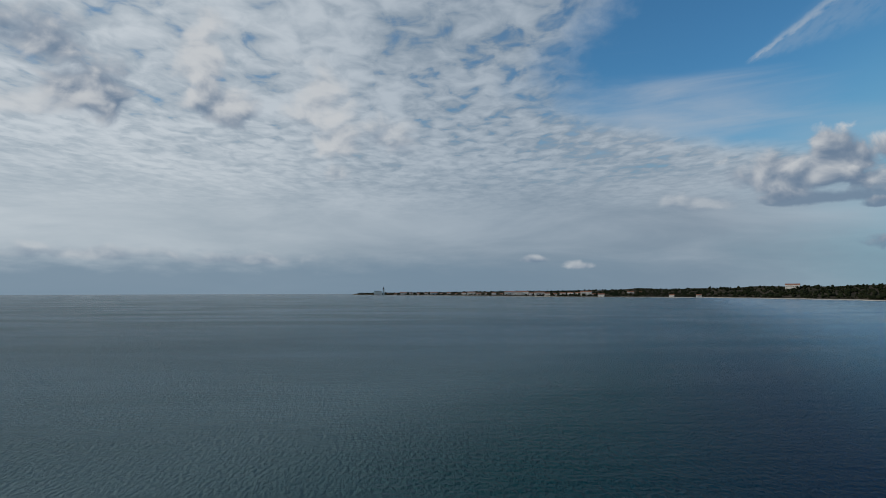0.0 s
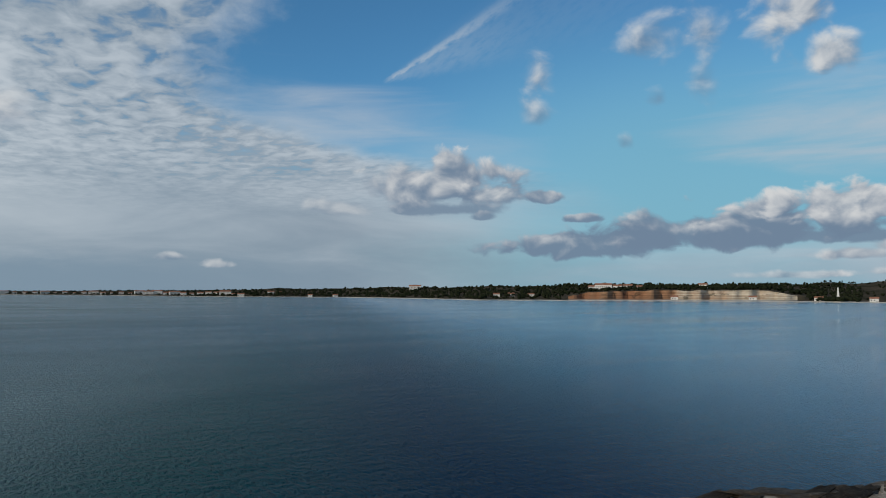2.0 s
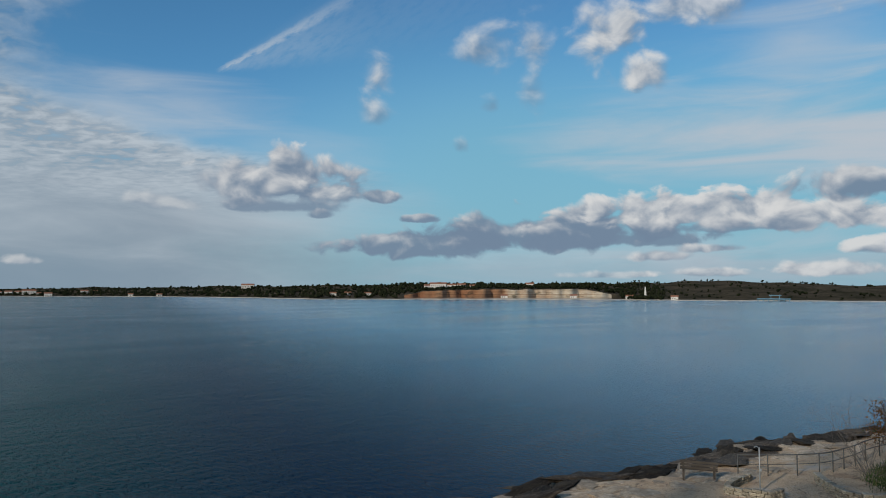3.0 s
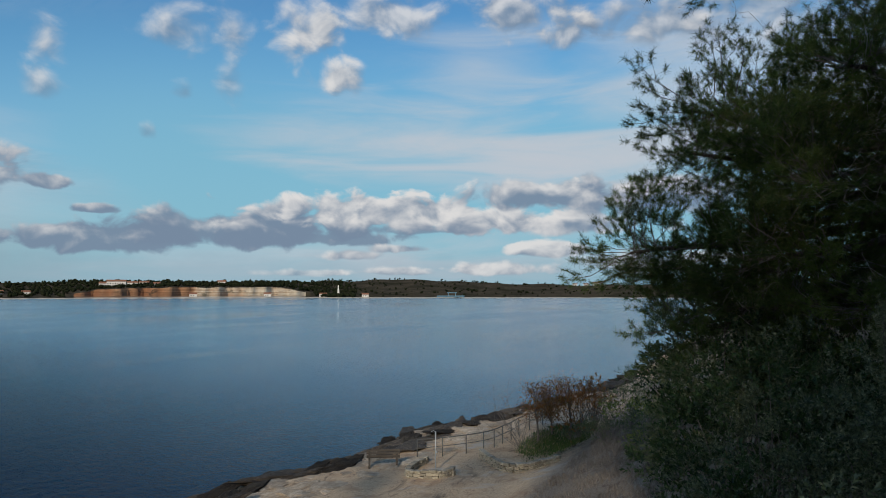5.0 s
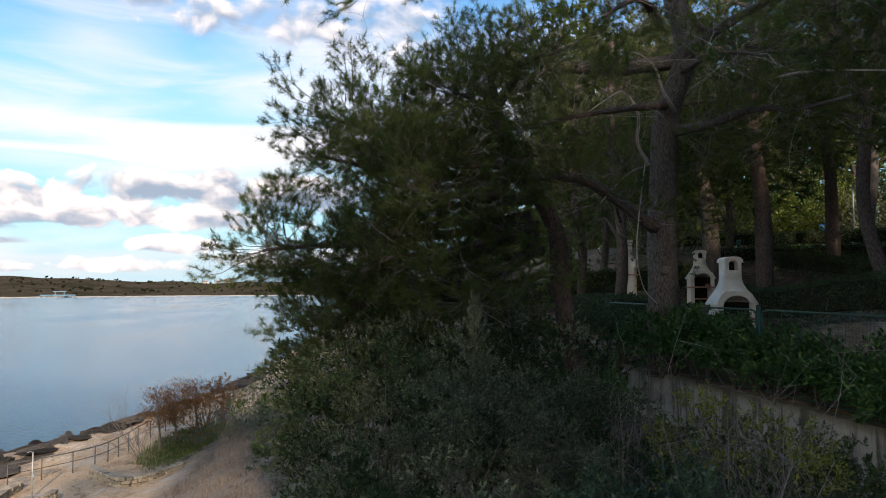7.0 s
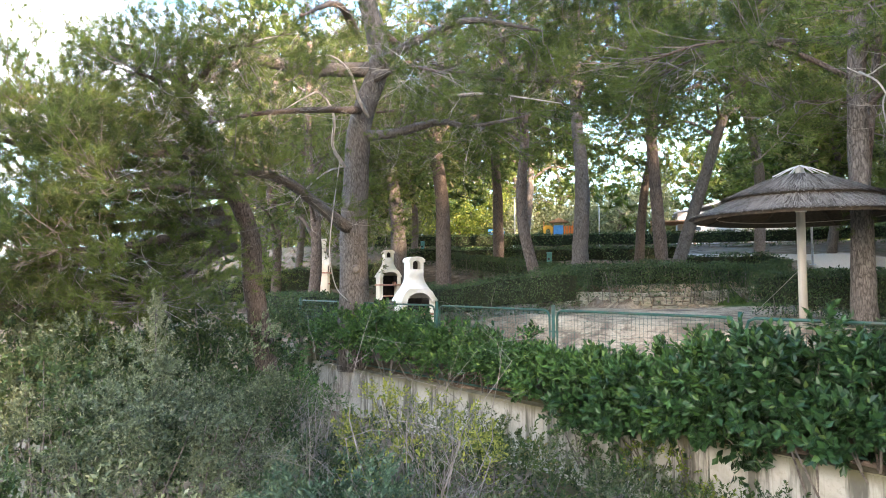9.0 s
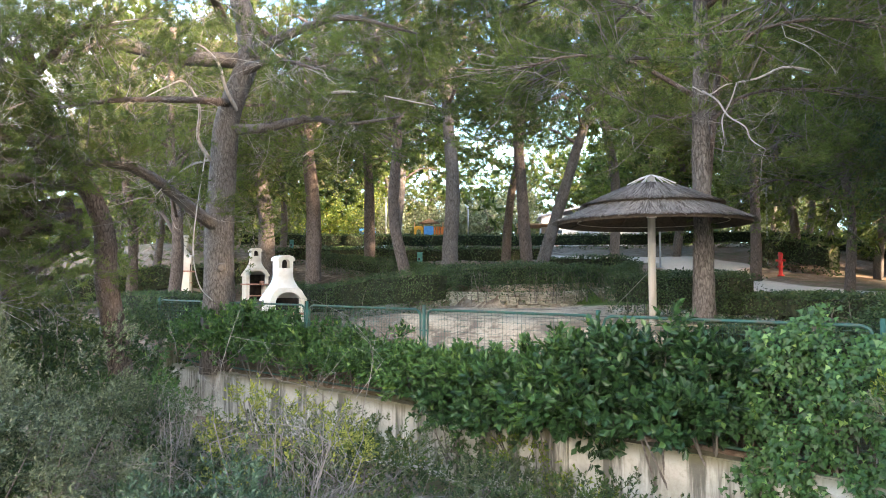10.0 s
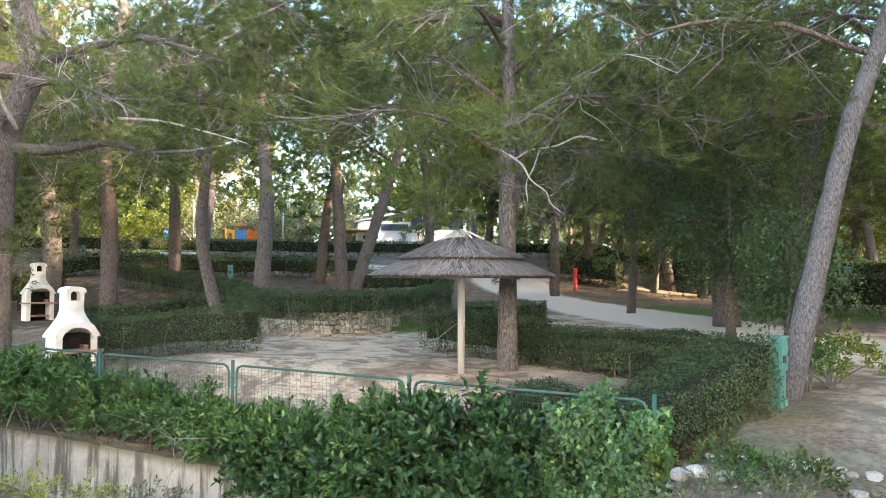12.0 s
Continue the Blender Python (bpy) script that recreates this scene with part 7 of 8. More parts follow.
MAT_PAINT = surface("white_wall_paint", [(0.70, 0.70, 0.68), (0.80, 0.80, 0.78)], 0.8, 0.85, 0.1, stains=(0.55, 0.55, 0.52), stain_scale=0.5)
MAT_SLATE = surface("grey_roof_sheet", [(0.30, 0.32, 0.34), (0.42, 0.44, 0.46)], 1.5, 0.6, 0.1)
MAT_GLASS = surface("dark_window_glass", [(0.03, 0.05, 0.07), (0.06, 0.10, 0.13)], 1.0, 0.15, 0.0, spec=0.6)
p = compass(143.8, 65)
house = thing("service_building", (p.x, p.y, 13.55), "white one-storey service building with glazed gable", "building", turn=-138)
house.matrix_basis = house.matrix_basis @ Matrix.Diagonal((0.79, 0.79, 0.95, 1))
part("wall", slab(-5.0, 1.2, 0, 6, -0.5, 3.0), MAT_PAINT, house)
part("side_wall", slab(1.2, 7.5, -1.5, 4.5, -0.5, 2.15), MAT_PAINT, house)
part("roof", plate([(-5.4, 2.85), (1.5, 4.1), (1.5, 4.25), (-5.4, 3.0)], 6.6, -0.3), MAT_SLATE, house)
for x in np.arange(1.25, 7.3, 1.22):
    w = part("window", slab(x, x + 1.15, -1.46, -1.40, 2.17, 4.15), MAT_GLASS, house)
    part("window_frame", slab(x + 1.15, x + 1.22, -1.5, -1.38, 2.15, 4.2), MAT_GALV, w)
part("side_roof", slab(1.1, 7.7, -1.8, 4.7, 4.2, 4.35, 0.02), MAT_SLATE, house)
for x0, x1, z0, z1 in ((-2.3, 0.9, 2.1, 2.75), (-4.4, -2.6, 1.25, 1.6)):
    w = part("window", slab(x0, x1, -0.05, 0.05, z0, z1), MAT_GLASS, house)
    part("window_sill", slab(x0 - 0.05, x1 + 0.05, -0.12, 0.0, z0 - 0.07, z0), MAT_PAINT, w)
part("door", slab(-0.2, 0.7, -0.05, 0.04, -0.4, 1.3), MAT_SLATE, house)
part("porch_roof", slab(-8.0, -3.2, -3.0, 2.0, 1.9, 2.05, 0.02), MAT_TIMBER, house)
for x in (-7.8, -3.4):
    part("porch_post", slab(x - 0.07, x + 0.07, -2.9, -2.76, -0.5, 1.9), MAT_TIMBER, house)

p = compass(126.4, 52.5)
bench = thing("concrete_slab", (p.x, p.y, g(p.x, p.y)), "pale flat concrete slab before a far hedge", "slab", turn=-126)
part("top", slab(-1.2, 1.2, -0.5, 0.5, 0.28, 0.40, 0.02), MAT_PAINT, bench)
for x in (-0.9, 0.7):
    part("support", slab(x, x + 0.2, -0.4, 0.4, -0.3, 0.28), MAT_PAINT, bench)

# ---- small things by the drive ----
p = compass(178.7, 17.0)
sign = thing("pitch_marker", (p.x, p.y, g(p.x, p.y)), "small dark marker plate on a short stake", "sign")
part("plate", slab(-0.17, 0.17, -0.02, 0.02, 0.22, 0.42, 0.008), MAT_DARK, sign)
part("stake", slab(-0.02, 0.02, 0.022, 0.05, -0.1, 0.4), MAT_TIMBER, sign)
part("figure_bar", slab(-0.08, 0.08, -0.024, -0.02, 0.29, 0.35), MAT_PAINT, sign)
shrub("drive_shrub", (0.75, -12.9, g(0.75, -12.9)), 0.75, 0.6, 0.85, MAT_SUNNY, 0.07, 2600, "yellow-green bush beside the drive", 801, n_clumps=50, clump=0.13, stems=8)
shrub("drive_shrub", (1.1, -12.2, g(1.1, -12.2)), 0.45, 0.45, 0.8, MAT_IVY, 0.07, 1500, "green bush at the foot of a pine", 802, n_clumps=40, clump=0.12, stems=6)
shrub("low_plant", (1.5, -7.95, g(1.5, -7.95)), 0.28, 0.22, 0.26, MAT_GRASS, 0.06, 700, "low green herb among the edging stones", 803, "plant", 30, 0.07, 0)
shrub("low_plant", (1.15, -7.85, g(1.15, -7.85)), 0.3, 0.25, 0.2, MAT_IVY, 0.06, 800, "low green herb among the edging stones", 804, "plant", 30, 0.08, 0)
shrub("low_plant", (0.72, -8.0, g(0.72, -8.0)), 0.3, 0.26, 0.22, MAT_GRASS, 0.06, 700, "low green herb among the edging stones", 805, "plant", 30, 0.08, 0)
shrub("weeds", (2.1, -8.2, g(2.1, -8.2)), 0.25, 0.2, 0.35, MAT_SUNNY, 0.06, 400, "bright weeds at the hedge's foot", 806, "weeds", 24, 0.08, 0)

rng = np.random.default_rng(61)
for k in range(20):                                        # weeds over the bank at the wall's end
    x, y = rng.uniform(-0.4, 2.2), rng.uniform(-7.4, -3.2)
    shrub("weeds", (x, y, g(x, y) - 0.05), 0.3, 0.28, rng.uniform(0.18, 0.4), (MAT_GRASS, MAT_OLIVE, MAT_HEDGE, MAT_LAUREL)[k % 4], 0.05, 620, "low mixed weeds on the earthy bank", 1000 + k, "weeds", 22, 0.09, 0)


def rock_mesh(seed, ledge=False):
    """A weathered boulder; a ledge is rugged and flat-topped, with stepped sides."""
    rng = np.random.default_rng(seed)
    v, f = BALL_V, BALL_F
    if ledge:
        b = bmesh.new()
        bmesh.ops.create_icosphere(b, subdivisions=3, radius=1.0)
        v, f = np.array([p.co for p in b.verts]), np.array([[p.index for p in q.verts] for q in b.faces])
        b.free()
    for _ in range(9):
        d = unit(rng.normal(0, 1, 3))
        c = rng.uniform(0.55, 0.9)
        k = v @ d
        v = v - np.outer(np.maximum(k - c, 0), d)
    v = v * (1 + rng.normal(0, 0.025, (len(v), 1)))
    if ledge:
        rough = np.array([noise.noise((p[0] * 1.6 + seed, p[1] * 2.2, p[2])) + 0.5 * noise.noise((p[0] * 4.5, p[1] * 4.5 + seed, p[2])) for p in v])
        v = v * (1 + 0.42 * rough[:, None] * (1, 1, 0.4))
        v[:, 2] = 0.6 * v[:, 2] + 0.4 * np.round(v[:, 2] * 2.5 + rough) / 2.5
    return np_mesh("rock", v, f)


MAT_ROCK = surface("pale_edging_rock", [(0.27, 0.23, 0.18), (0.48, 0.42, 0.355), (0.32, 0.19, 0.11)], 5, 0.9, 0.5, 14, vary=0.25)
MAT_WETROCK = surface("dark_shore_rock", [(0.018, 0.014, 0.011), (0.05, 0.040, 0.028), (0.11, 0.085, 0.06)], 2.0, 0.9, 0.9, 9, stains=(0.09, 0.07, 0.05), stain_scale=0.8, vary=0.35, depth=0.08, spec=0.1)
MAT_LEDGE = surface("brown_shore_ledge", [(0.035, 0.026, 0.018), (0.11, 0.082, 0.055), (0.24, 0.19, 0.135)], 2.0, 0.8, 0.9, 9, stains=(0.045, 0.035, 0.025), stain_scale=0.7, vary=0.3, depth=0.08)
ROCKS = [rock_mesh(k) for k in range(5)]
for me in ROCKS:
    me.materials.append(MAT_ROCK)
rng = np.random.default_rng(21)
EDGING = [(165.2, 8.1, 0.10), (166.3, 8.0, 0.12), (167.6, 7.9, 0.13), (169.4, 7.9, 0.09), (165.6, 8.6, 0.08), (176.8, 8.4, 0.09), (178.3, 8.0, 0.10), (176.0, 9.0, 0.08), (179.2, 8.6, 0.09), (177.2, 8.9, 0.06), (177.9, 8.6, 0.07), (175.2, 8.8, 0.06)]
EDGING += [(b, 8.75 + 0.22 * math.sin(b * 1.7), 0.04 + 0.045 * rng.random()) for b in np.arange(168.0, 176.5, 0.42)]
for b, d, s in EDGING:
    p = compass(b, d)
    o = new("edging_stone", ROCKS[rng.integers(5)])
    o.matrix_basis = pose(p.x, p.y, g(p.x, p.y) + 0.3 * s, 0, 0, rng.uniform(0, 360)) @ Matrix.Diagonal((s * rng.uniform(0.8, 1.4), s, s * 0.65, 1))
    tagged(o, "pale rough stone edging a planted bed", "stone", "edging stones of the bed")
bar("cord", [up(113.2, 16.8, 10.0), up(112.6, 16.6, 5.5), up(112.4, 16.6, 2.4), up(112.9, 16.6, -0.2), up(113.9, 16.7, -1.4)], 0.014, MAT_DEADWOOD, None, 5, 24)
tagged(bpy.data.objects["cord"], "thin pale vine hanging from a pine", "vine")

# ---- the overgrown slope below the wall ----
slope = lambda b, d: tuple(compass(b, d)[:2]) + (float(ground_z(*compass(b, d)[:2])),)
MAT_PALE = leafage("pale_stiff_leaves", (0.10, 0.125, 0.065), (0.29, 0.32, 0.20), (0.36, 0.36, 0.25), 0.08, 0.55, 0.25)
SLOPE_SHRUBS = [  # bearing, distance, half width, height, leaves, leaf size, count, label
    (96.0, 9.6, 1.75, 4.1, MAT_HOLM, 0.046, 30000, "dense grey-green evergreen shrub on the slope"), (101.5, 9.6, 1.5, 4.0, MAT_HOLM, 0.046, 26000, "grey-green evergreen shrub below the pines"),
    (96.0, 6.3, 0.95, 3.0, MAT_PALE, 0.07, 5200, "pale grey-green bush with stiff leaves"), (92.0, 10.6, 1.6, 4.5, MAT_HEDGE, 0.075, 12000, "dark green shrub under the leaning pine"),
    (88.4, 12.2, 1.2, 5.0, MAT_OLIVE, 0.075, 10000, "brownish grey-green bush at the slope's edge"), (106.5, 12.0, 1.0, 2.8, MAT_HEDGE, 0.06, 7000, "dark shrub at the foot of a pine"),
    ]
WALL_SHRUBS = [
    (110, 10.5, 0.8, 1.75, MAT_HEDGE, 0.06, 3600, "low dark bramble before the wall"),
    (114.5, 11.2, 0.9, 1.55, MAT_OLIVE, 0.06, 3600, "grey-green bramble before the wall"),
    (117.5, 9.8, 0.9, 1.75, MAT_HEDGE, 0.06, 3600, "low dark bramble before the wall"),
    (122.5, 10.6, 0.9, 1.55, MAT_OLIVE, 0.06, 3600, "grey-green bramble before the wall"),
    (125.5, 9.4, 0.9, 1.55, MAT_GRASS, 0.06, 3600, "green bramble leaves before the wall"),
    (129.5, 10.2, 0.9, 0.95, MAT_OLIVE, 0.06, 2600, "grey-green bramble before the wall"),
    (133, 9.0, 0.9, 1.00, MAT_HEDGE, 0.06, 2600, "low dark bramble before the wall"),
    (137.5, 9.2, 0.8, 0.80, MAT_OLIVE, 0.06, 2600, "grey-green bramble before the wall"),
    (142, 8.3, 0.8, 0.85, MAT_GRASS, 0.06, 2600, "green bramble leaves before the wall"),
    (147, 8.3, 0.8, 0.75, MAT_HEDGE, 0.06, 2600, "low dark bramble before the wall"),
    (110.5, 8.3, 0.8, 1.85, MAT_BROADLEAF, 0.06, 3600, "rounded blue-green bush before the wall"),
    (153, 7.6, 0.8, 0.75, MAT_OLIVE, 0.06, 2600, "grey-green bramble before the wall"),
    (159, 7.4, 0.8, 0.75, MAT_HEDGE, 0.06, 2600, "low dark bramble before the wall"),
    (151, 6.2, 0.8, 0.85, MAT_OLIVE, 0.06, 2600, "grey-green bramble before the wall"),
    ]
BACK_SHRUBS = [
    (105.0, 19.0, 1.6, 2.6, MAT_HEDGE, 0.09, 5000, "dark shrub among the pines"), (107.3, 17.6, 1.1, 1.8, MAT_HEDGE, 0.08, 3600, "dark shrub at the foot of a pine"), (102.0, 20.5, 2.0, 3.2, MAT_HEDGE, 0.1, 6000, "dark shrub among the pines"), (110.6, 21.0, 1.2, 1.7, MAT_HEDGE, 0.08, 3600, "dark shrub at the foot of a pine"),
    (113.8, 7.4, 1.0, 2.25, MAT_BLUEGREEN, 0.065, 8000, "rounded blue-green bush before the wall"), (91.5, 8.2, 1.1, 3.0, MAT_HEDGE, 0.07, 8000, "dark green bush on the slope"),
    (120.5, 7.0, 1.1, 1.9, MAT_OLIVE, 0.045, 8000, "low tangled grey-green bush before the wall"), (128.0, 6.9, 0.9, 1.3, MAT_OLIVE, 0.05, 5000, "low tangled bush before the wall"), (136.0, 6.8, 0.8, 1.1, MAT_HEDGE, 0.05, 4000, "low dark bush before the wall"),
    (109.3, 14.5, 1.0, 2.0, MAT_LAUREL, 0.08, 5000, "green shrub beside the wall's end"), (100, 13.6, 1.5, 3.4, MAT_HEDGE, 0.075, 8000, "dark shrub among the pines"),
    (93.5, 13.2, 1.7, 4.6, MAT_HEDGE, 0.08, 9000, "dark shrub among the pines"), (89.5, 14.5, 1.6, 5.4, MAT_HEDGE, 0.08, 8000, "dark bush above the shore path"), (144, 6.7, 0.8, 1.0, MAT_OLIVE, 0.05, 3500, "low grey-green bush before the wall"),
    (104.0, 8.0, 0.9, 2.2, MAT_OLIVE, 0.062, 7000, "grey-green bush on the slope"), (103.5, 6.2, 0.9, 1.9, MAT_HEDGE, 0.062, 5500, "dark green bush on the slope"), (90.5, 5.8, 1.1, 1.9, MAT_PALE, 0.07, 5000, "pale grey-green bush with stiff leaves"), (103.5, 15.5, 1.6, 3.7, MAT_HEDGE, 0.08, 6000, "dark shrub among the pines"), (97.0, 17.5, 2.2, 5.3, MAT_HEDGE, 0.1, 7000, "dark shrub among the pines"), (91.5, 18.0, 2.2, 5.5, MAT_HEDGE, 0.1, 7000, "dark bush above the shore path"), (108.0, 19.5, 1.6, 2.8, MAT_HEDGE, 0.09, 5000, "dark shrub among the pines")]
for k, (b, d, r, h, mat, size, count, label) in enumerate(SLOPE_SHRUBS + WALL_SHRUBS + BACK_SHRUBS):
    shrub("slope_shrub", slope(b, d), r, r, h, mat, size, count, label, 850 + k, n_clumps=int(26 + 34 * r), clump=0.23, stems=12, group="shrubs of the slope")
# a pointed juniper and a yellowing bush
x, y, z = slope(99.4, 11.3)
jun = thing("juniper", (x, y, z), "pointed pale-green juniper among the shrubs", "shrub")
rng = np.random.default_rng(33)
ptop = 10.15 - z
vs, ns = [], []
for k in range(54):                                       # rising side shoots, shorter towards the pointed top
    a, q = k * 2.4, 0.30 + 0.70 * k / 53
    wide = 0.85 * (1.0 - q) ** 0.8 + 0.05
    foot = np.array([0, 0, ptop * q - 0.30])
    tip = foot + (math.cos(a) * wide, math.sin(a) * wide, 0.26 + 0.30 * wide)
    m = 190
    t = rng.random(m)[:, None] ** 0.75
    off = unit(rng.normal(0, 1, (m, 3))) * (0.085 * (1.15 - t)) * rng.uniform(0.3, 1.1, (m, 1))
    vs.append(foot + (tip - foot) * t + off)
    ns.append(unit(off * (1, 1, 0.3)) + (0, 0, 0.3))
put("foliage", np_mesh("foliage", *leaves(np.concatenate(vs), np.concatenate(ns), 0.042, rng, 0.3, tilt=0.5)), MAT_PALE, jun)
bar("trunk", [(0, 0, -0.1), (0.02, 0, ptop * 0.5), (0, 0, ptop * 0.95)], 0.016, MAT_TWIG, jun)
shrub("yellow_shrub", slope(119.5, 9.4), 1.6, 0.9, 2.55, MAT_YELLOW, 0.06, 4600, "yellowing thin-leaved shrub before the concrete wall", 871, n_clumps=90, clump=0.2, stems=26)
shrub("yellow_shrub", slope(108.0, 6.8), 0.5, 0.5, 1.7, MAT_YELLOW, 0.05, 1100, "sparse yellow-leaved bush on the slope", 872, n_clumps=30, clump=0.12, stems=16)
for k, (b, d, h, n, sp, label) in enumerate(((108.5, 9.0, 2.0, 8, 0.3, "bare grey bush with forked stems"), (111.8, 10.6, 2.4, 14, 0.4, "bare twiggy bush before the wall's end"), (109.3, 11.6, 2.2, 14, 0.45, "bare twiggy bush before the wall's end"), (113.5, 11.6, 2.0, 12, 0.45, "bare twiggy bush before the wall's end"), (118.0, 8.0, 2.8, 5, 0.15, "bare pale stems above a yellowing shrub"), (121.5, 8.3, 2.9, 5, 0.15, "bare pale stems above a yellowing shrub"),
                                                (105.0, 6.9, 2.2, 8, 0.3, "bare grey bush on the slope"), (125.0, 7.3, 1.7, 9, 0.5, "tangle of bare brambles before the wall"), (131.5, 7.2, 1.5, 9, 0.5, "tangle of bare brambles before the wall"), (116.0, 6.9, 1.6, 8, 0.5, "tangle of bare brambles before the wall"), (98, 6.9, 1.9, 4, 0.3, "bare grey stems among evergreen shrubs"))):
    bare_shrub("bare_shrub", slope(b, d), sp, h, 2 * n, label, 880 + k)

# ---- the shore ----
rng = np.random.default_rng(44)
LEDGES = [rock_mesh(20 + k, True) for k in range(6)]
for k, me in enumerate(LEDGES):
    me.materials.append(MAT_LEDGE if k % 2 else MAT_WETROCK)
for k in range(150):
    x = 22 + 62 * (k + rng.random()) / 150
    y = float(np.interp(x, SHORE_X, SHORE_Y)) + rng.uniform(-3.6, 0.2)
    s = rng.uniform(0.4, 1.3)
    o = new("shore_rock", LEDGES[rng.integers(6)])
    o.matrix_basis = pose(x, y, max(g(x, y), -0.1) + 0.05 * s, rng.normal(0, 5), rng.normal(0, 5), rng.uniform(-30, 30)) @ Matrix.Diagonal((s * rng.uniform(1.2, 2.2), s * rng.uniform(0.5, 0.9), s * rng.uniform(0.09, 0.19), 1))
    tagged(o, "dark layered rock at the water's edge", "rock", "rocks of the shore")

MAT_SLAB = surface("pale_limestone_slab", [(0.36, 0.275, 0.19), (0.60, 0.49, 0.36), (0.26, 0.19, 0.13)], 2.2, 0.92, 0.8, 10, stains=(0.17, 0.13, 0.09), stain_scale=0.7, vary=0.25, depth=0.05)
SLABS = [rock_mesh(40 + k, True) for k in range(5)]
for me in SLABS:
    me.materials.append(MAT_SLAB)
for k in range(130):
    x = 24 + 40 * rng.random() ** 1.3
    y = float(np.interp(x, SHORE_X, SHORE_Y)) - rng.uniform(1.2, 6.5)
    s = rng.uniform(0.3, 0.95)
    o = new("flat_rock", SLABS[rng.integers(5)])
    o.matrix_basis = pose(x, y, g(x, y) - 0.01, rng.normal(0, 2), rng.normal(0, 2), rng.uniform(-30, 30)) @ Matrix.Diagonal((s * rng.uniform(0.9, 1.7), s * rng.uniform(0.6, 1.0), 0.05 + 0.05 * s, 1))
    tagged(o, "pale worn limestone rock lying flat on the shore", "rock", "flat rocks of the shore")

MAT_BENCH = surface("grey_bench_wood", [(0.045, 0.036, 0.028), (0.095, 0.08, 0.065)], 6, 0.85, 0.3, stretch=(0.15, 1, 1))
bench = thing("bench", (32.2, 16.9, g(32.2, 16.9)), "weathered grey slatted bench facing the water", "bench", turn=118)
for y, z in ((-0.22, 0.44), (-0.08, 0.44), (0.06, 0.44)):
    part("seat_slat", slab(-0.85, 0.85, y, y + 0.11, z, z + 0.04, 0.006), MAT_BENCH, bench)
for z in (0.50, 0.64, 0.78):
    part("back_slat", slab(-0.85, 0.85, 0.19, 0.23, z, z + 0.11, 0.006), MAT_BENCH, bench)
for x in (-0.7, 0.7):
    part("leg", slab(x - 0.05, x + 0.05, -0.2, -0.12, -0.1, 0.44), MAT_BENCH, bench)
    part("back_leg", slab(x - 0.05, x + 0.05, 0.13, 0.19, -0.1, 0.9), MAT_BENCH, bench)
pole = thing("shower_pole", (31.7, 13.75, g(31.7, 13.75)), "thin galvanised shower pole on the terrace", "pole")
bar("tube", [(0, 0, -0.1), (0, 0, 1.0), (0, 0, 1.95)], 0.035, MAT_GALV, pole)
bar("arm", [(0, 0, 1.9), (-0.12, 0.05, 2.0), (-0.3, 0.1, 1.98)], 0.02, MAT_GALV, pole, 6)
part("foot_plate", slab(-0.15, 0.15, -0.15, 0.15, -0.02, 0.05, 0.01), MAT_GALV, pole)
part("tap", slab(-0.04, 0.04, -0.09, 0.0, 0.9, 1.0, 0.01), MAT_GALV, pole)
stone_wall("wall_low_terrace", [(33.6, 15.0, 0), (31.6, 14.9, 0), (30.3, 14.5, 0), (30.35, 13.0, 0), (31.0, 12.6, 0)], 0.42, "low stone kerb of a small terrace", 0.14, 0.3, 0.28, 6)
stone_wall("wall_bed", [(35.6, 12.8, 0), (33.7, 11.6, 0), (32.3, 10.2, 0), (32.9, 9.2, 0), (34.2, 8.3, 0)], 0.45, "low curved stone wall round a planted bed", 0.15, 0.3, 0.3, 7)
MAT_RAIL = surface("dull_grey_steel", [(0.075, 0.075, 0.07), (0.14, 0.14, 0.13)], 6, 0.6, 0.1, metal=0.3)
rail = thing("railing", (34.2, 15.9, 0), "thin grey steel railing along the shore path", "railing")
line = spline([(0, 0, 0), (2.3, -2.6, 0), (4.6, -3.4, 0), (8.6, -3.6, 0), (14.0, -4.8, 0), (22.0, -7.6, 0)], 14)
tops = []
for q in line:
    z = g(34.2 + q[0], 15.9 + q[1])
    bar("post", [(q[0], q[1], z - 0.1), (q[0], q[1], z + 1.0)], 0.03, MAT_RAIL, rail, 6)
    tops.append((q[0], q[1], z + 1.0))
bar("top_rail", tops, 0.028, MAT_RAIL, rail, 6, 40)
bar("middle_rail", np.array(tops) - (0, 0, 0.45), 0.02, MAT_RAIL, rail, 6, 40)
for k, (x, y, h, n) in enumerate(((37.4, 11.0, 3.6, 8), (36.3, 10.8, 3.0, 6), (43.0, 8.2, 3.4, 9), (41.2, 7.6, 2.8, 8), (39.5, 7.2, 3.0, 8), (46.0, 8.0, 3.0, 7))):
    bare_shrub("bare_tree", (x, y, g(x, y)), 0.36, h, n + 4, "small bare grey tree above the shore path", 900 + k, MAT_TWIG, "tree")
for k, (x, y, h, r) in enumerate(((37.7, 10.2, 3.5, 1.15), (39.6, 9.9, 3.6, 1.3), (41.4, 9.2, 3.6, 1.3))):
    leafy_tree((x, y, g(x, y)), h, r, 930 + k, MAT_RUST, "small forked tree with rust-brown autumn leaves", 0.07, 0.10, 2300, 0.42, 55, 0.22, MAT_TWIG)
for k, (x, y, r, h, c) in enumerate(((43.2, 9.0, 1.2, 3.3, 1800), (45.5, 8.6, 1.2, 3.2, 1300), (38.0, 8.3, 0.8, 1.8, 600))):
    shrub("rusty_tree", (x, y, g(x, y)), r, r, h, MAT_RUST, 0.12, c, "small tree with rust-brown autumn leaves", 910 + k, "tree", 90, 0.3, 20)
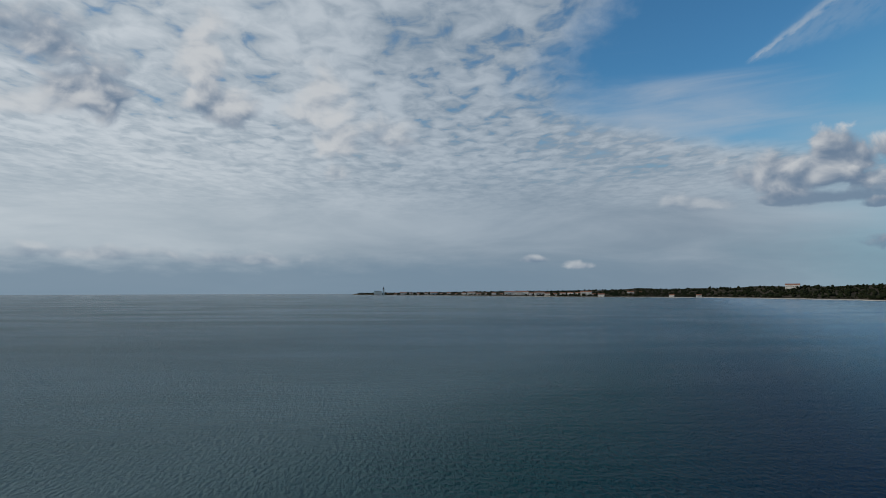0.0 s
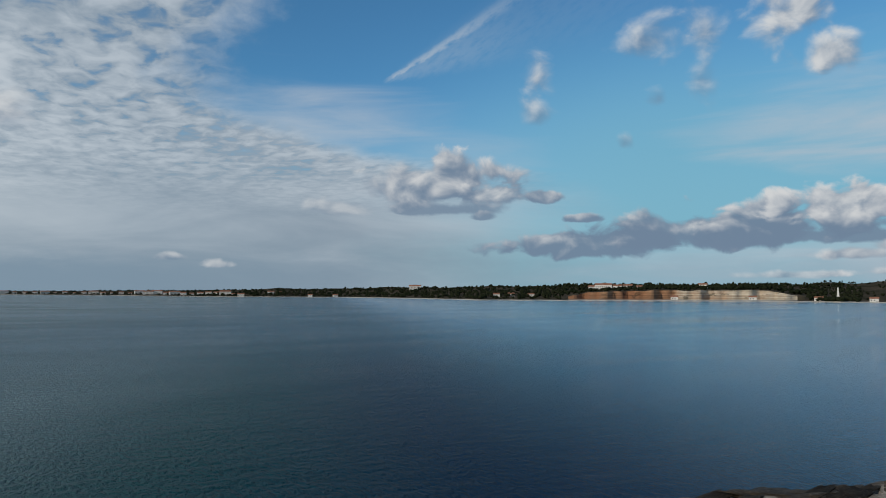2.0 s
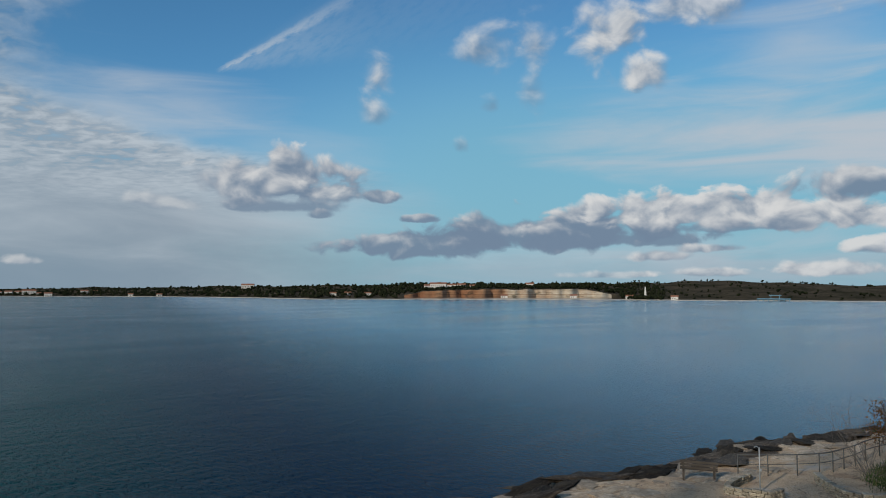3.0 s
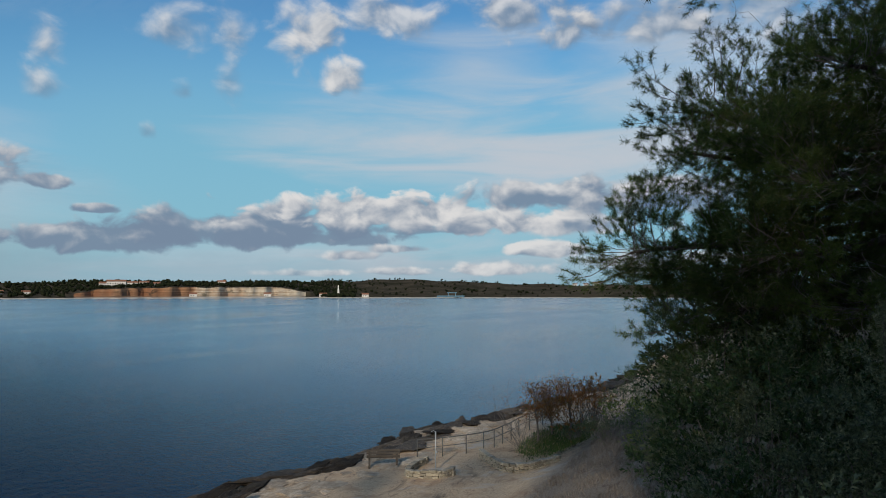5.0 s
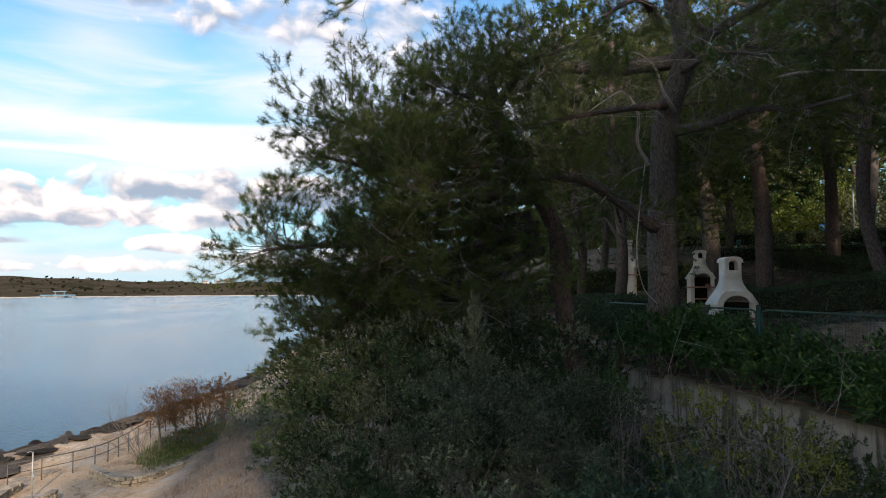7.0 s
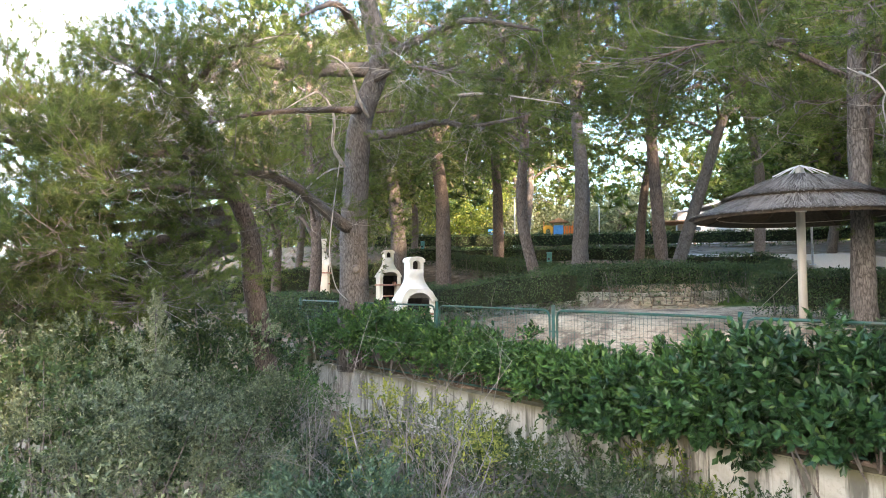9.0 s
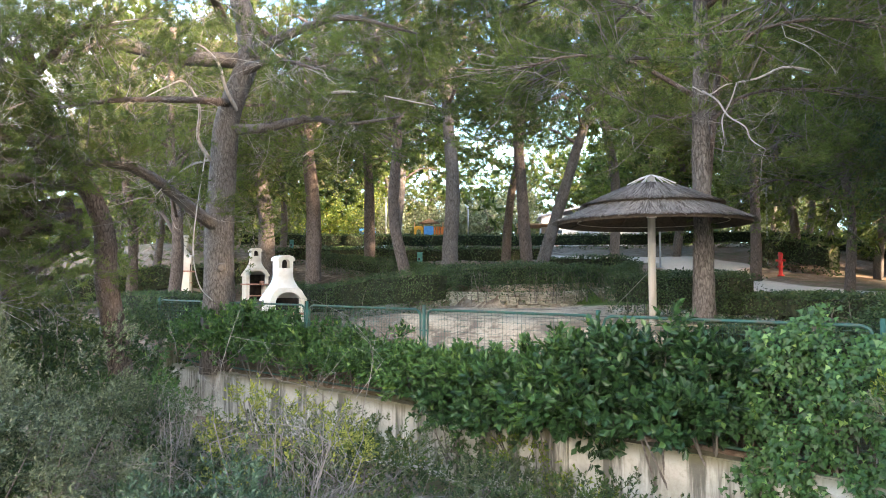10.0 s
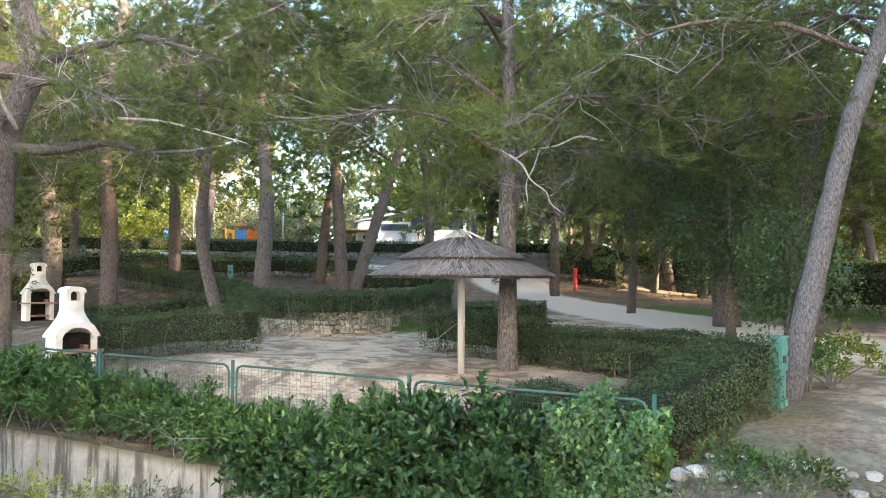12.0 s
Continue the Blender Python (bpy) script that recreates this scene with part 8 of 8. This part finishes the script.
for k, (x, y, r, h, mat, lab) in enumerate(((36.0, 6.2, 1.2, 1.1, MAT_OLIVE, "scrubby grey-green bush on the bank"), (38.2, 5.2, 1.6, 1.5, MAT_SUNNY, "yellow-green scrub on the bank"), (42, 5.6, 1.8, 1.8, MAT_OLIVE, "scrubby grey-green bush on the bank"), (47, 5.0, 2.2, 2.4, MAT_HEDGE, "dark scrub on the bank"), (33.0, 3.4, 1.3, 1.2, MAT_OLIVE, "scrubby grey-green bush on the bank"), (53, 5.5, 2.5, 2.6, MAT_HEDGE, "dark scrub on the bank"))):
    shrub("bank_scrub", (x, y, g(x, y)), r, r, h, mat, 0.09, 2600, lab, 920 + k, "shrub", 60, 0.25, 10)
for k, (x, y, h, n) in enumerate(((25.0, 3.8, 2.4, 6), (27.2, 4.8, 1.6, 9), (29.5, 5.2, 1.5, 9), (31.5, 5.0, 1.7, 9), (23.5, 2.6, 1.4, 8), (34.5, 6.0, 1.8, 10))):
    bare_shrub("bare_shrub", (x, y, g(x, y) - 0.03), 0.45, h, n, "bare brown scrub along the shore path", 940 + k, MAT_TWIG)
for k, (x, y, r, h) in enumerate(((26.0, 2.9, 0.8, 0.9), (28.4, 3.4, 0.9, 1.0), (30.6, 3.2, 1.0, 1.1), (24.2, 1.6, 0.8, 1.0))):
    shrub("bank_scrub", (x, y, g(x, y) - 0.05), r, r, h, (MAT_OLIVE, MAT_YELLOW, MAT_OLIVE, MAT_HEDGE)[k], 0.06, 1800, "thin dry scrub beside the shore path", 950 + k, "shrub", 46, 0.2, 10)
# grass of the bed
n = 20000
x, y = rng.uniform(33.2, 46, n), rng.uniform(6.3, 12, n)
ok = ((x - 38.8) / 5.6) ** 2 + ((y - 9.2) / 2.1) ** 2 < rng.uniform(0.3, 1.0, n)
x, y = x[ok], y[ok]
p = np.stack([x, y, ground_z(x, y) + 0.32 * smooth(x, 33.0, 34.5)], 1)
side = unit(rng.normal(0, 1, (len(x), 3)) * (1, 1, 0.1)) * 0.02
v = np.stack([p - side, p + side, p + rng.normal(0, 0.05, (len(x), 3)) + (0, 0, 0.16)], 1).reshape(-1, 3)
tagged(put("grass", np_mesh("grass", v, np.arange(len(v)).reshape(-1, 3)), MAT_GRASS, kind="stuff"), "thin green grass in the stone-edged bed", "grass")
# dead grass and stalks on the bank beside the path
n = 14000
x, y = rng.uniform(21, 40, n), rng.uniform(1.2, 7.2, n)
ok = np.sin(x * 1.7 + 0.6 * y) * np.sin(y * 1.9 - 0.4 * x) > rng.uniform(-0.7, 0.6, n)
x, y = x[ok], y[ok]
p = np.stack([x, y, ground_z(x, y) - 0.01], 1)
side = unit(rng.normal(0, 1, (len(x), 3)) * (1, 1, 0.1)) * 0.014
v = np.stack([p - side, p + side, p + rng.normal(0, 0.10, (len(x), 3)) * (1, 1, 0.3) + (0, 0, 0.22)], 1).reshape(-1, 3)
tagged(put("dead_grass", np_mesh("dead_grass", v, np.arange(len(v)).reshape(-1, 3)), MAT_TWIG, kind="stuff"), "brown dead grass on the bank beside the path", "grass")
